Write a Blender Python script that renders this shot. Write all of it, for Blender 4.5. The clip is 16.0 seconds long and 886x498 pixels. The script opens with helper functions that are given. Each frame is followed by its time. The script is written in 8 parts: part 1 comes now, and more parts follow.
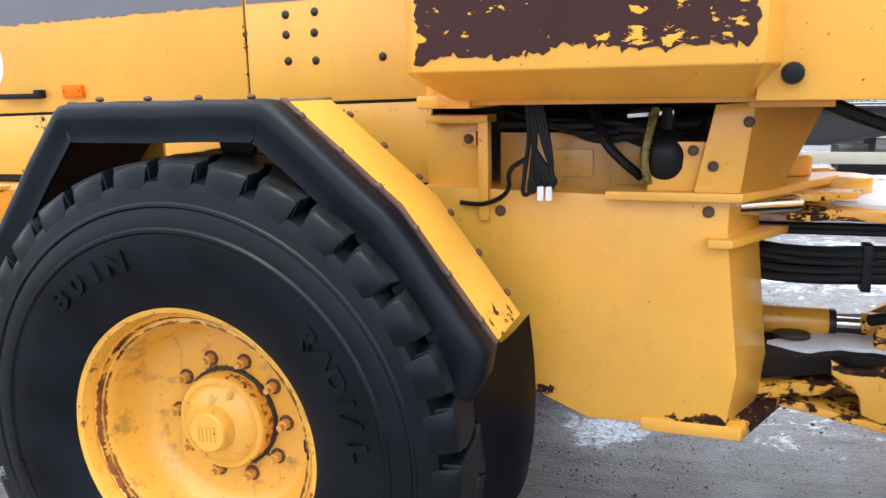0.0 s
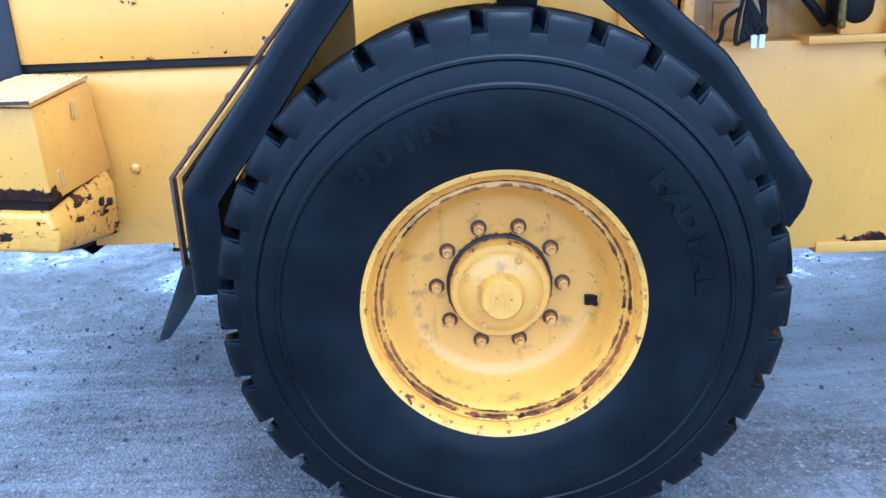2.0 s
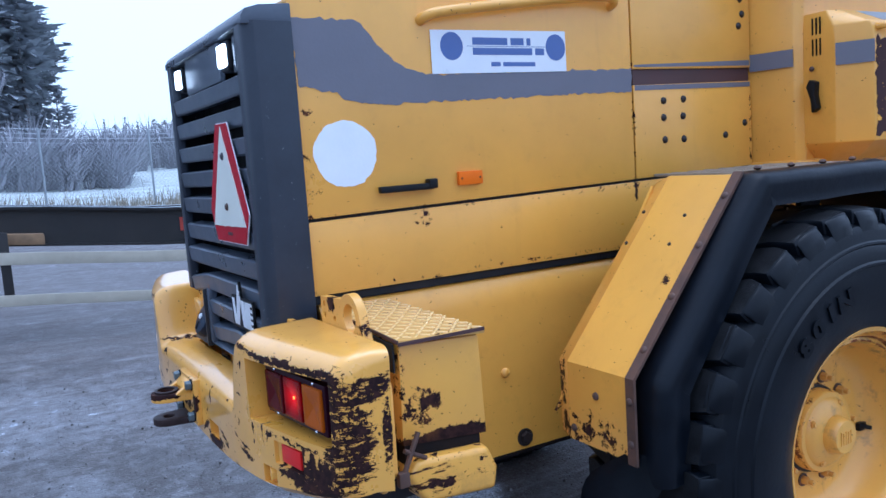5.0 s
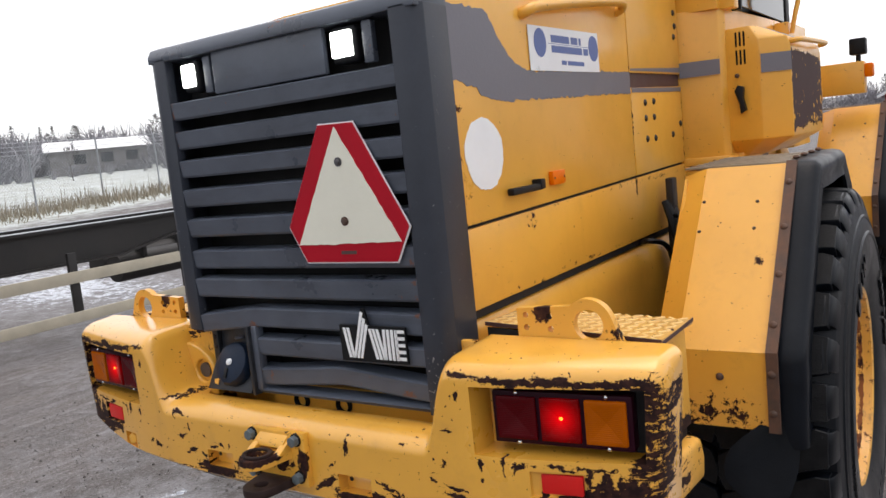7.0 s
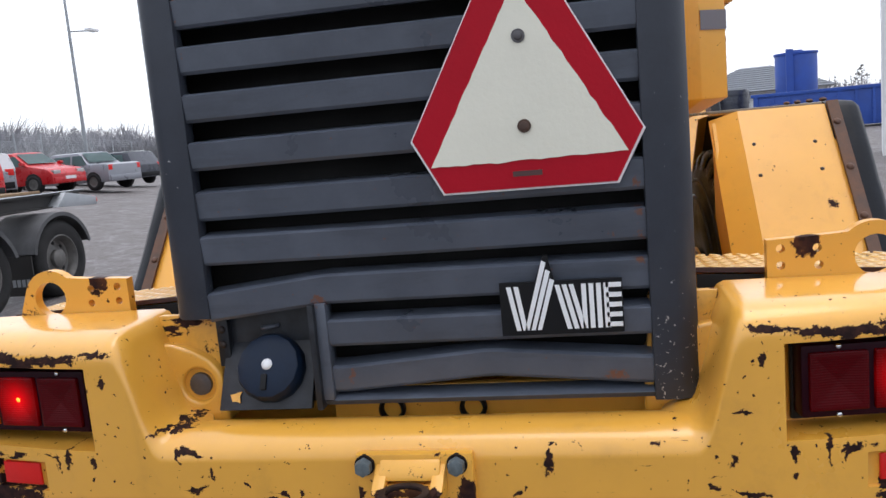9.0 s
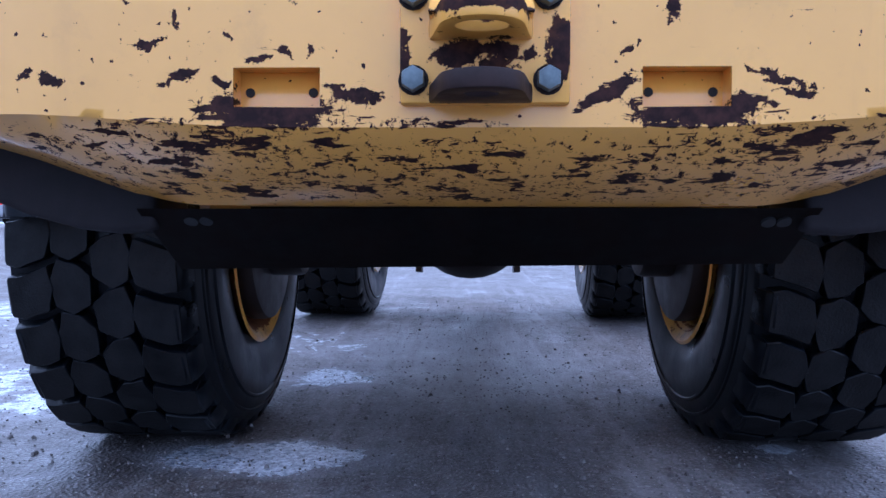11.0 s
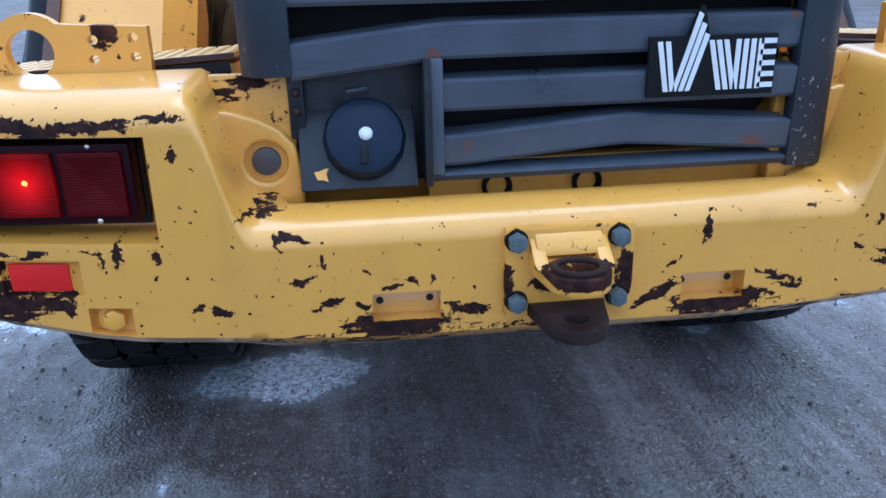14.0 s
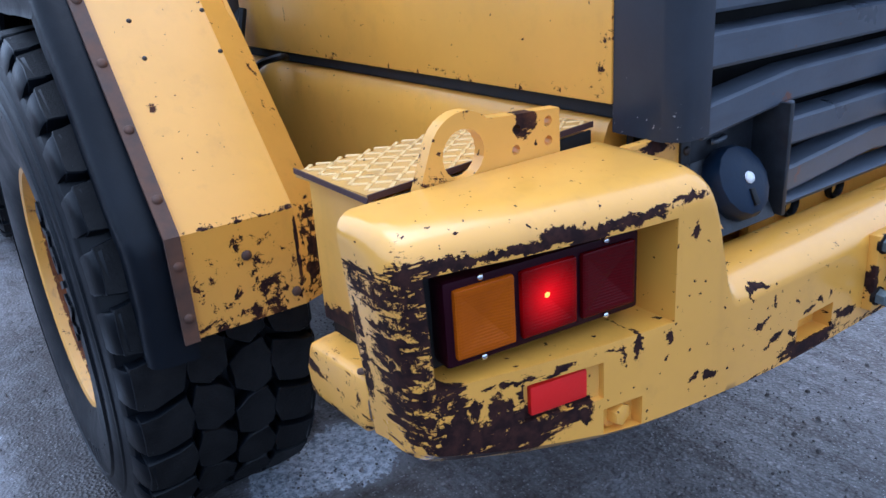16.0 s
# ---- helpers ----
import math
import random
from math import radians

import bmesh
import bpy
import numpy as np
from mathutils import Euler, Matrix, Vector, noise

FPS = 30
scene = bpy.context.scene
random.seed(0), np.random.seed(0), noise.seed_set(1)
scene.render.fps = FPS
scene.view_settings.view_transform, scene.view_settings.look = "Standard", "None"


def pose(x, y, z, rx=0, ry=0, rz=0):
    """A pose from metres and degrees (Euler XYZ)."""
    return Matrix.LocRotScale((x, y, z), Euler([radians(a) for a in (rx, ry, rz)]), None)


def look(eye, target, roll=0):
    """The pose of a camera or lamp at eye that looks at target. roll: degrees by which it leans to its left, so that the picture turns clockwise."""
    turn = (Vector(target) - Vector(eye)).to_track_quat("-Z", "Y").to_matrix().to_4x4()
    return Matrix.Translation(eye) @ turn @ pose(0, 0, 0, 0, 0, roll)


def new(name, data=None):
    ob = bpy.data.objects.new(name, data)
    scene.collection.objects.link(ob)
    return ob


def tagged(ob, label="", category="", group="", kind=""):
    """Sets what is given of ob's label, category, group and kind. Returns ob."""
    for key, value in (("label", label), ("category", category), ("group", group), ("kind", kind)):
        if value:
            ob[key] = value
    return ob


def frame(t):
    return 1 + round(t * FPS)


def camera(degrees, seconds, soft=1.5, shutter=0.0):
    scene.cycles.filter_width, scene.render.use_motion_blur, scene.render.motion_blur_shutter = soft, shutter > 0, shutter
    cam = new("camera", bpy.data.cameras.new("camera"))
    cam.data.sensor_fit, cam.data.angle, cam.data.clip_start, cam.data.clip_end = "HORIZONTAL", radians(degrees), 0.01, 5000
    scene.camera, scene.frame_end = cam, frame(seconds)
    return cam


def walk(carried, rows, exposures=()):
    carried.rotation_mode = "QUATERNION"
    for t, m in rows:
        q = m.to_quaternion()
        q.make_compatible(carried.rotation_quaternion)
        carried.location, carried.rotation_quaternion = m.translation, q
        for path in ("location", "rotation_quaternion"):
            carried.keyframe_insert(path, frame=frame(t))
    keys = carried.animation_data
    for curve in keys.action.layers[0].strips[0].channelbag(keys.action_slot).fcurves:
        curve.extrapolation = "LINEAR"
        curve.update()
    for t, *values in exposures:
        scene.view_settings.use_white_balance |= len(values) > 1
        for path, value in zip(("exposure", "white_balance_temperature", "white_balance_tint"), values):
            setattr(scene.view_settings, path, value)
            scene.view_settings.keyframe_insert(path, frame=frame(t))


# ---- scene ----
cam = camera(58.4, 16.0)
PATH = [
    (0, (1.213, -2.717, 1.501), (0.57, -0.867, 1.097), -1.2),
    (0.5, (0.948, -2.834, 1.438), (0.598, -0.925, 0.958), -1.2),
    (1, (0.633, -2.869, 1.37), (0.337, -0.968, 0.823), -2.2),
    (1.5, (0.278, -2.895, 1.37), (0.06, -1.008, 0.744), -3.2),
    (2, (-0.11, -2.979, 1.396), (-0.145, -1.081, 0.766), -2.3),
    (2.5, (-0.469, -2.948, 1.416), (-0.428, -1.0, 0.967), -3.1),
    (3, (-0.83, -2.953, 1.451), (-0.635, -0.994, 1.096), -3.9),
    (3.5, (-1.185, -2.935, 1.464), (-0.815, -0.999, 1.125), -5.7),
    (4, (-1.555, -2.784, 1.499), (-1.05, -0.872, 1.199), -6.3),
    (4.2, (-1.69, -2.748, 1.514), (-1.092, -0.856, 1.261), -5.5),
    (6.3, (-2.892, -1.99, 1.612), (-1.421, -0.668, 1.315), -4.8),
    (6.5, (-2.958, -1.878, 1.605), (-1.438, -0.61, 1.314), -5.0),
    (7, (-3.091, -1.526, 1.628), (-1.449, -0.411, 1.378), -5.9),
    (7.5, (-3.176, -1.187, 1.635), (-1.401, -0.301, 1.384), -5.0),
    (8, (-3.154, -0.87, 1.608), (-1.315, -0.126, 1.358), -5.0),
    (8.5, (-3.066, -0.556, 1.562), (-1.174, 0.043, 1.31), -5.2),
    (9, (-2.94, -0.318, 1.464), (-0.993, 0.049, 1.19), -5.0),
    (9.5, (-2.764, -0.178, 1.255), (-0.796, 0.092, 1.020), -4.5),
    (10, (-2.679, -0.052, 0.974), (-0.690, 0.117, 0.854), -3.5),
    (10.2, (-2.665, -0.021, 0.892), (-0.672, 0.112, 0.786), -3.2),
    (12.3, (-2.647, 0.034, 0.531), (-0.647, 0.018, 0.510), 5.2),
    (12.5, (-2.655, 0.038, 0.575), (-0.658, 0.032, 0.460), 4.8),
    (13, (-2.708, 0.062, 0.914), (-0.748, 0.036, 0.467), 3.3),
    (13.5, (-2.797, 0.141, 1.196), (-0.901, 0.064, 0.540), 1.8),
    (14, (-2.805, 0.312, 1.346), (-0.948, 0.104, 0.631), -1.3),
    (14.5, (-2.828, 0.62, 1.407), (-1.009, 0.296, 0.64), -3.3),
    (15, (-2.787, 0.927, 1.471), (-1.006, 0.426, 0.71), -5.0),
    (15.5, (-2.571, 1.184, 1.486), (-0.872, 0.447, 0.731), -5.7),
    (16, (-2.346, 1.429, 1.482), (-0.797, 0.393, 0.756), -4.3),
]
EXPOSURES = [
    (0.0, 1.0, 6200, 10), (0.5, 1.1, 4800, 14), (1.0, 1.25, 4400, 8), (2.0, 1.15, 4150, 5), (3.0, 0.42, 4450, 14), (4.2, 0.12, 4600, 15),
    (6.3, -0.13, 5500, 7), (7.2, 0.0, 7000, 15), (8.5, 0.05, 6600, 15), (9.5, 0.0, 5900, 12), (10.2, -0.03, 4900, 22),
    (12.3, 1.6, 4500, 14), (13.0, 1.2, 4600, -4), (13.5, 0.80, 4550, 6), (14.0, 0.18, 4650, 8), (15.0, 0.26, 4750, 10), (16.0, 0.18, 4800, 12),
]
walk(cam, [(t, look(eye, target, roll)) for t, eye, target, roll in PATH], EXPOSURES)

# ---- light ----
world = bpy.data.worlds.new("overcast_winter_sky")
scene.world = world
world.use_nodes = True
wn, wl = world.node_tree.nodes, world.node_tree.links
wn.clear()
sky = wn.new("ShaderNodeTexSky")
sky.sky_type, sky.sun_disc = "NISHITA", False
sky.sun_elevation, sky.sun_rotation = radians(81), radians(124)
sky.dust_density, sky.ozone_density, sky.air_density = 4.0, 2.0, 1.0
bg_sky, bg_cloud, add = wn.new("ShaderNodeBackground"), wn.new("ShaderNodeBackground"), wn.new("ShaderNodeAddShader")
out = wn.new("ShaderNodeOutputWorld")
bg_sky.inputs[1].default_value = 0.05
bg_cloud.inputs[0].default_value = (0.92, 0.96, 1.0, 1)
# an overcast dome: brighter overhead than at the horizon, and brighter towards the hidden sun
dome_at, dome_z, dome_ramp = wn.new("ShaderNodeTexCoord"), wn.new("ShaderNodeSeparateXYZ"), wn.new("ShaderNodeMapRange")
wl.new(dome_at.outputs["Generated"], dome_z.inputs[0])
wl.new(dome_z.outputs["Z"], dome_ramp.inputs["Value"])
dome_ramp.inputs["From Min"].default_value, dome_ramp.inputs["From Max"].default_value = 0.0, 1.0
dome_ramp.inputs["To Min"].default_value, dome_ramp.inputs["To Max"].default_value = 0.94, 1.42
dome_dot, dome_side, dome_mul = wn.new("ShaderNodeVectorMath"), wn.new("ShaderNodeMapRange"), wn.new("ShaderNodeMath")
dome_dot.operation, dome_mul.operation = "DOT_PRODUCT", "MULTIPLY"
dome_dot.inputs[1].default_value = (0.95, 0.31, 0.0)
wl.new(dome_at.outputs["Generated"], dome_dot.inputs[0])
wl.new(dome_dot.outputs["Value"], dome_side.inputs["Value"])
for i, v in ((1, -1.0), (2, 1.0), (3, 0.86), (4, 1.26)):
    dome_side.inputs[i].default_value = v
wl.new(dome_ramp.outputs[0], dome_mul.inputs[0])
wl.new(dome_side.outputs[0], dome_mul.inputs[1])
wl.new(dome_mul.outputs[0], bg_cloud.inputs[1])
wl.new(sky.outputs[0], bg_sky.inputs[0])
wl.new(bg_sky.outputs[0], add.inputs[0])
wl.new(bg_cloud.outputs[0], add.inputs[1])
wl.new(add.outputs[0], out.inputs[0])
sun_data = bpy.data.lights.new("sun", "SUN")
sun_data.energy, sun_data.angle, sun_data.color = 0.85, radians(40), (1.0, 0.95, 0.88)
sun = new("sun", sun_data)
sun.matrix_basis = look((3.0, -2.0, 24), (0, 0, 0))


# ---- materials ----
def shader(name):
    m = bpy.data.materials.new(name)
    m.use_nodes = True
    return m, m.node_tree.nodes, m.node_tree.links, m.node_tree.nodes["Principled BSDF"]


def ramp(nt, a, b, va=0.0, vb=1.0):
    n = nt.new("ShaderNodeMapRange")
    for i, v in ((1, a), (2, b), (3, va), (4, vb)):
        n.inputs[i].default_value = v
    return n


def mixer(nt, links, fac, a, b, blend="MIX"):
    n = nt.new("ShaderNodeMix")
    n.data_type, n.blend_type = "RGBA", blend
    for i, v in ((0, fac), (6, a), (7, b)):
        if isinstance(v, (int, float)):
            n.inputs[i].default_value = v
        elif isinstance(v, tuple):
            n.inputs[i].default_value = (*v, 1)
        else:
            links.new(v, n.inputs[i])
    return n.outputs[2]


def maths(nt, links, op, a, b=0.0):
    n = nt.new("ShaderNodeMath")
    n.operation = op
    for i, v in ((0, a), (1, b)):
        if isinstance(v, (int, float)):
            n.inputs[i].default_value = v
        else:
            links.new(v, n.inputs[i])
    return n.outputs[0]


def grain(nt, links, scale, detail=5.0, rough=0.6, stretch=(1, 1, 1), distort=0.0, offset=0.0):
    co, mp, no = nt.new("ShaderNodeTexCoord"), nt.new("ShaderNodeMapping"), nt.new("ShaderNodeTexNoise")
    mp.inputs["Scale"].default_value = stretch
    mp.inputs["Location"].default_value = (offset, offset * 0.7, offset * 1.3)
    no.inputs["Scale"].default_value, no.inputs["Detail"].default_value = scale, detail
    no.inputs["Roughness"].default_value, no.inputs["Distortion"].default_value = rough, distort
    links.new(co.outputs["Object"], mp.inputs[0])
    links.new(mp.outputs[0], no.inputs["Vector"])
    return no.outputs["Fac"]


def relief(nt, links, height, strength, dist, bsdf):
    b = nt.new("ShaderNodeBump")
    b.inputs["Strength"].default_value, b.inputs["Distance"].default_value = strength, dist
    links.new(height, b.inputs["Height"])
    links.new(b.outputs[0], bsdf.inputs["Normal"])


def plain(name, colour, rough=0.5, metal=0.0, vary=0.25, scale=9.0, fine=120.0, bump=0.15, tint=None, spec=0.5):
    """A surface with stains and grain at two scales."""
    m, nt, links, bsdf = shader(name)
    big, small = grain(nt, links, scale), grain(nt, links, fine, 3)
    dark = tuple(c * (1 - vary) for c in colour)
    c1 = mixer(nt, links, ramp_of(nt, links, big, 0.3, 0.7), dark, tint or tuple(min(1, c * (1 + vary * 0.6)) for c in colour))
    c2 = mixer(nt, links, 0.35, c1, mixer(nt, links, small, dark, colour))
    links.new(c2, bsdf.inputs["Base Color"])
    links.new(ramp_of(nt, links, big, 0.3, 0.75, max(0.02, rough - 0.1), min(1, rough + 0.12)), bsdf.inputs["Roughness"])
    bsdf.inputs["Metallic"].default_value = metal
    bsdf.inputs["Specular IOR Level"].default_value = spec
    relief(nt, links, small, bump, 0.003, bsdf)
    return m


def ramp_of(nt, links, value, a, b, va=0.0, vb=1.0):
    n = ramp(nt, a, b, va, vb)
    links.new(value, n.inputs[0])
    return n.outputs[0]


def zone(nt, links, centre, radii, inner=0.55):
    """1 inside an ellipsoid of the object's space, falling to 0 at its skin."""
    co, sub, div, ln = nt.new("ShaderNodeTexCoord"), nt.new("ShaderNodeVectorMath"), nt.new("ShaderNodeVectorMath"), nt.new("ShaderNodeVectorMath")
    sub.operation, div.operation, ln.operation = "SUBTRACT", "DIVIDE", "LENGTH"
    sub.inputs[1].default_value, div.inputs[1].default_value = centre, radii
    links.new(co.outputs["Object"], sub.inputs[0])
    links.new(sub.outputs[0], div.inputs[0])
    links.new(div.outputs[0], ln.inputs[0])
    return ramp_of(nt, links, ln.outputs["Value"], 1.0, inner)


YELLOW = (0.80, 0.400, 0.050)


def warped(nt, links, scale=38.0, size=0.034):
    """The object's coordinates, shaken by a noise so that what is laid on them gets a ragged outline."""
    co, no, sub, mul, add = [nt.new("ShaderNode" + k) for k in ("TexCoord", "TexNoise", "VectorMath", "VectorMath", "VectorMath")]
    no.inputs["Scale"].default_value, no.inputs["Detail"].default_value, no.inputs["Roughness"].default_value = scale, 4, 0.7
    sub.operation, mul.operation = "SUBTRACT", "SCALE"
    sub.inputs[1].default_value = (0.5, 0.5, 0.5)
    mul.inputs["Scale"].default_value = size
    links.new(co.outputs["Object"], no.inputs["Vector"])
    links.new(no.outputs["Color"], sub.inputs[0])
    links.new(sub.outputs[0], mul.inputs[0])
    links.new(co.outputs["Object"], add.inputs[0])
    links.new(mul.outputs[0], add.inputs[1])
    return add.outputs[0]


def mark(nt, links, where, centre, half_long, half_wide, tilt, depth=0.2):
    """1 in the middle of a scratch on an upright face, falling to 0 at its rim."""
    mp, ln = nt.new("ShaderNodeMapping"), nt.new("ShaderNodeVectorMath")
    mp.vector_type, ln.operation = "TEXTURE", "LENGTH"
    mp.inputs["Location"].default_value = centre
    mp.inputs["Rotation"].default_value = (radians(tilt), 0, 0)
    mp.inputs["Scale"].default_value = (depth, half_long, half_wide)
    links.new(where, mp.inputs[0])
    links.new(mp.outputs[0], ln.inputs[0])
    return ramp_of(nt, links, ln.outputs["Value"], 1.25, 0.5)


def ring(nt, links, radius, width):
    """1 on a circle round the object's y axis, falling to 0 at the given width."""
    co, flat, ln = nt.new("ShaderNodeTexCoord"), nt.new("ShaderNodeVectorMath"), nt.new("ShaderNodeVectorMath")
    flat.operation, ln.operation = "MULTIPLY", "LENGTH"
    flat.inputs[1].default_value = (1, 0, 1)
    links.new(co.outputs["Object"], flat.inputs[0])
    links.new(flat.outputs[0], ln.inputs[0])
    off = maths(nt, links, "ABSOLUTE", maths(nt, links, "SUBTRACT", ln.outputs["Value"], radius))
    return ramp_of(nt, links, off, width, width * 0.2)


def paint(name, colour=YELLOW, wear=0.0, zones=(), marks=(), twins=(), rings=(), scale=30.0, streak=None, speck=0.735, rough=0.36, dirt=0.10, bump=0.16, coat=0.35, coat_rough=0.18, tone=(0.115, 0.043, 0.016), brown=0.52):
    """Old machine paint, chipped to dark primer and rust; zones, marks, twins (on both sides alike) and rings are places of heavier wear."""
    m, nt, links, bsdf = shader(name)
    big, fine = grain(nt, links, 3.5), grain(nt, links, 60.0, 4)
    base = mixer(nt, links, ramp_of(nt, links, big, 0.35, 0.75), colour, tuple(c * 0.88 for c in colour))
    grime = ramp_of(nt, links, grain(nt, links, 11.0, 7, 0.7, offset=3.0), 0.55, 0.8, 0.0, dirt * 2)
    base = mixer(nt, links, grime, base, (0.22, 0.13, 0.045))
    runs = ramp_of(nt, links, grain(nt, links, 9.0, 5, 0.6, (1.6, 1.6, 0.12), 0.2, 6.0), 0.60, 0.80, 0.0, dirt * 1.6)
    base = mixer(nt, links, runs, base, (0.30, 0.15, 0.04))
    specks = ramp_of(nt, links, grain(nt, links, 85.0, 2, 0.5, offset=7.0), speck, speck + 0.012)
    amount = None

    def more(value, strength):
        z = maths(nt, links, "MULTIPLY", value, strength)
        return z if amount is None else maths(nt, links, "MAXIMUM", amount, z)
    for centre, radii, strength in zones:
        amount = more(zone(nt, links, centre, radii), strength)
    where = warped(nt, links) if marks else None
    for y, z, half_long, half_wide, tilt in marks:
        amount = more(mark(nt, links, where, (-1.69, y, z), half_long, half_wide * 0.8, tilt, 0.2 if abs(y) > 0.45 else 0.028), 0.34)
    if twins:
        folded = nt.new("ShaderNodeVectorMath")
        folded.operation = "ABSOLUTE"
        links.new(where, folded.inputs[0])
        for y, z, half_long, half_wide, tilt in twins:
            amount = more(mark(nt, links, folded.outputs[0], (1.69, y, z), half_long, half_wide * 0.8, tilt, 0.2), 0.34)
    for radius, width, strength in rings:
        amount = more(ring(nt, links, radius, width), strength)
    chip = grain(nt, links, scale, 8, 0.72, (1, 1, 1), 0.3, offset=1.7)
    if streak:
        chip = maths(nt, links, "MAXIMUM", chip, grain(nt, links, scale * 0.55, 6, 0.62, streak, 0.25, offset=4.4))
    limit = 0.74 - wear
    edge = maths(nt, links, "SUBTRACT", chip, limit if amount is None else maths(nt, links, "SUBTRACT", limit, amount))
    chips = maths(nt, links, "MAXIMUM", ramp_of(nt, links, edge, 0.0, 0.010), specks)
    rust = mixer(nt, links, ramp_of(nt, links, fine, 0.4, 0.7), (0.017, 0.008, 0.008), (0.050, 0.020, 0.015))
    rust = mixer(nt, links, ramp_of(nt, links, grain(nt, links, 16.0, 5, 0.6, offset=8.0), brown, brown + 0.18), rust, tone)
    halo = ramp_of(nt, links, edge, -0.022, 0.0, 0.0, 0.30)
    base = mixer(nt, links, halo, base, (0.40, 0.16, 0.025))
    links.new(mixer(nt, links, chips, base, rust), bsdf.inputs["Base Color"])
    links.new(maths(nt, links, "ADD", ramp_of(nt, links, big, 0.3, 0.7, rough - 0.06, rough + 0.1), maths(nt, links, "MULTIPLY", chips, 0.30)), bsdf.inputs["Roughness"])
    height = maths(nt, links, "MULTIPLY", grain(nt, links, 14.0, 3), 0.35)
    if not marks:
        height = maths(nt, links, "SUBTRACT", height, maths(nt, links, "MULTIPLY", chips, 0.7))
    links.new(ramp_of(nt, links, chips, 0.0, 1.0, 0.5, 0.12), bsdf.inputs["Specular IOR Level"])
    links.new(ramp_of(nt, links, chips, 0.0, 1.0, coat, 0.0), bsdf.inputs["Coat Weight"])
    bsdf.inputs["Coat Roughness"].default_value = coat_rough
    relief(nt, links, height, bump, 0.004, bsdf)
    return m


# scratches on the bumper: y, z, half length, half width, tilt
BEAM_LEFT = [(0.412, 0.948, 0.035, 0.010, 11), (0.435, 0.945, 0.02, 0.006, 60), (0.459, 0.978, 0.043, 0.006, 2), (0.345, 0.978, 0.02, 0.004, 0), (0.399, 0.881, 0.022, 0.007, -14), (0.369, 0.909, 0.018, 0.006, 66), (0.305, 0.889, 0.014, 0.007, 37), (0.363, 0.840, 0.043, 0.010, -24), (0.272, 0.862, 0.022, 0.008, -9), (0.312, 0.814, 0.026, 0.010, -5), (0.310, 0.834, 0.020, 0.008, 2), (0.234, 0.869, 0.012, 0.008, 23), (0.205, 0.874, 0.015, 0.005, 90), (0.150, 0.818, 0.048, 0.016, 10), (0.525, 0.839, 0.020, 0.014, 12), (0.556, 0.845, 0.016, 0.006, -30)]
BEAM_RIGHT = [(-0.228, 0.928, 0.027, 0.012, 94), (-0.178, 0.875, 0.016, 0.008, -30), (-0.152, 0.822, 0.050, 0.018, -25), (-0.355, 0.838, 0.055, 0.008, 16), (-0.375, 0.822, 0.03, 0.008, 5), (-0.560, 0.844, 0.055, 0.012, 11), (-0.547, 0.865, 0.037, 0.006, 8), (-0.518, 0.924, 0.016, 0.010, 94), (-0.488, 0.877, 0.012, 0.009, 41), (-0.534, 1.003, 0.018, 0.005, 5), (-0.324, 0.809, 0.035, 0.010, 0), (-0.40, 0.952, 0.008, 0.006, 0), (-0.43, 0.967, 0.010, 0.006, 0)]
END = [(0.952, 1.010, 0.115, 0.020, 90), (0.885, 0.893, 0.050, 0.022, 90), (0.935, 0.892, 0.045, 0.030, 90), (0.848, 0.915, 0.022, 0.010, 84), (0.780, 0.856, 0.070, 0.009, 6), (0.748, 0.868, 0.014, 0.010, 80), (0.690, 0.925, 0.020, 0.005, 88), (0.860, 0.934, 0.060, 0.006, 2), (0.790, 1.122, 0.060, 0.018, -2), (0.666, 0.930, 0.028, 0.007, 90), (0.610, 0.930, 0.018, 0.010, 90), (0.612, 0.895, 0.008, 0.006, 90), (0.566, 1.085, 0.016, 0.008, 90), (0.572, 1.132, 0.042, 0.009, -4), (0.700, 1.120, 0.120, 0.014, -3), (0.850, 1.118, 0.09, 0.012, 3), (0.932, 1.119, 0.055, 0.018, 5), (0.937, 0.880, 0.07, 0.026, 35), (0.915, 0.902, 0.03, 0.012, 89), (0.864, 0.888, 0.03, 0.011, 78), (0.786, 0.846, 0.065, 0.009, -1), (0.756, 0.848, 0.028, 0.009, 41), (0.794, 0.932, 0.034, 0.009, -12), (0.700, 0.935, 0.022, 0.006, 5)]
yellow = paint("yellow_paint")
yellow_hood = paint("hood_paint", wear=0.0, speck=0.74, dirt=0.08, rough=0.33, bump=0.08, zones=[((-1.42, s * 0.477, 1.60), (0.06, 0.05, 0.22), 0.15) for s in (-1, 1)] + [((-0.60, s * 0.477, 1.432), (1.6, 0.05, 0.016), 0.15) for s in (-1, 1)] + [((-0.21, s * 0.477, 1.6), (0.014, 0.05, 0.5), 0.20) for s in (-1, 1)] + [((-0.8, s * 0.474, 1.222), (1.3, 0.05, 0.014), 0.15) for s in (-1, 1)] + [((0.40, s * 0.477, 1.5), (0.014, 0.05, 0.4), 0.18) for s in (-1, 1)] + [((-1.08, s * 0.477, 1.40), (0.05, 0.03, 0.04), 0.20) for s in (-1, 1)] + [((-1.43, 0.477, 1.30), (0.035, 0.05, 0.13), 0.17), ((-1.36, 0.477, 1.23), (0.12, 0.05, 0.035), 0.16)])
yellow_worn = paint("worn_yellow_paint", wear=0.05, scale=24)
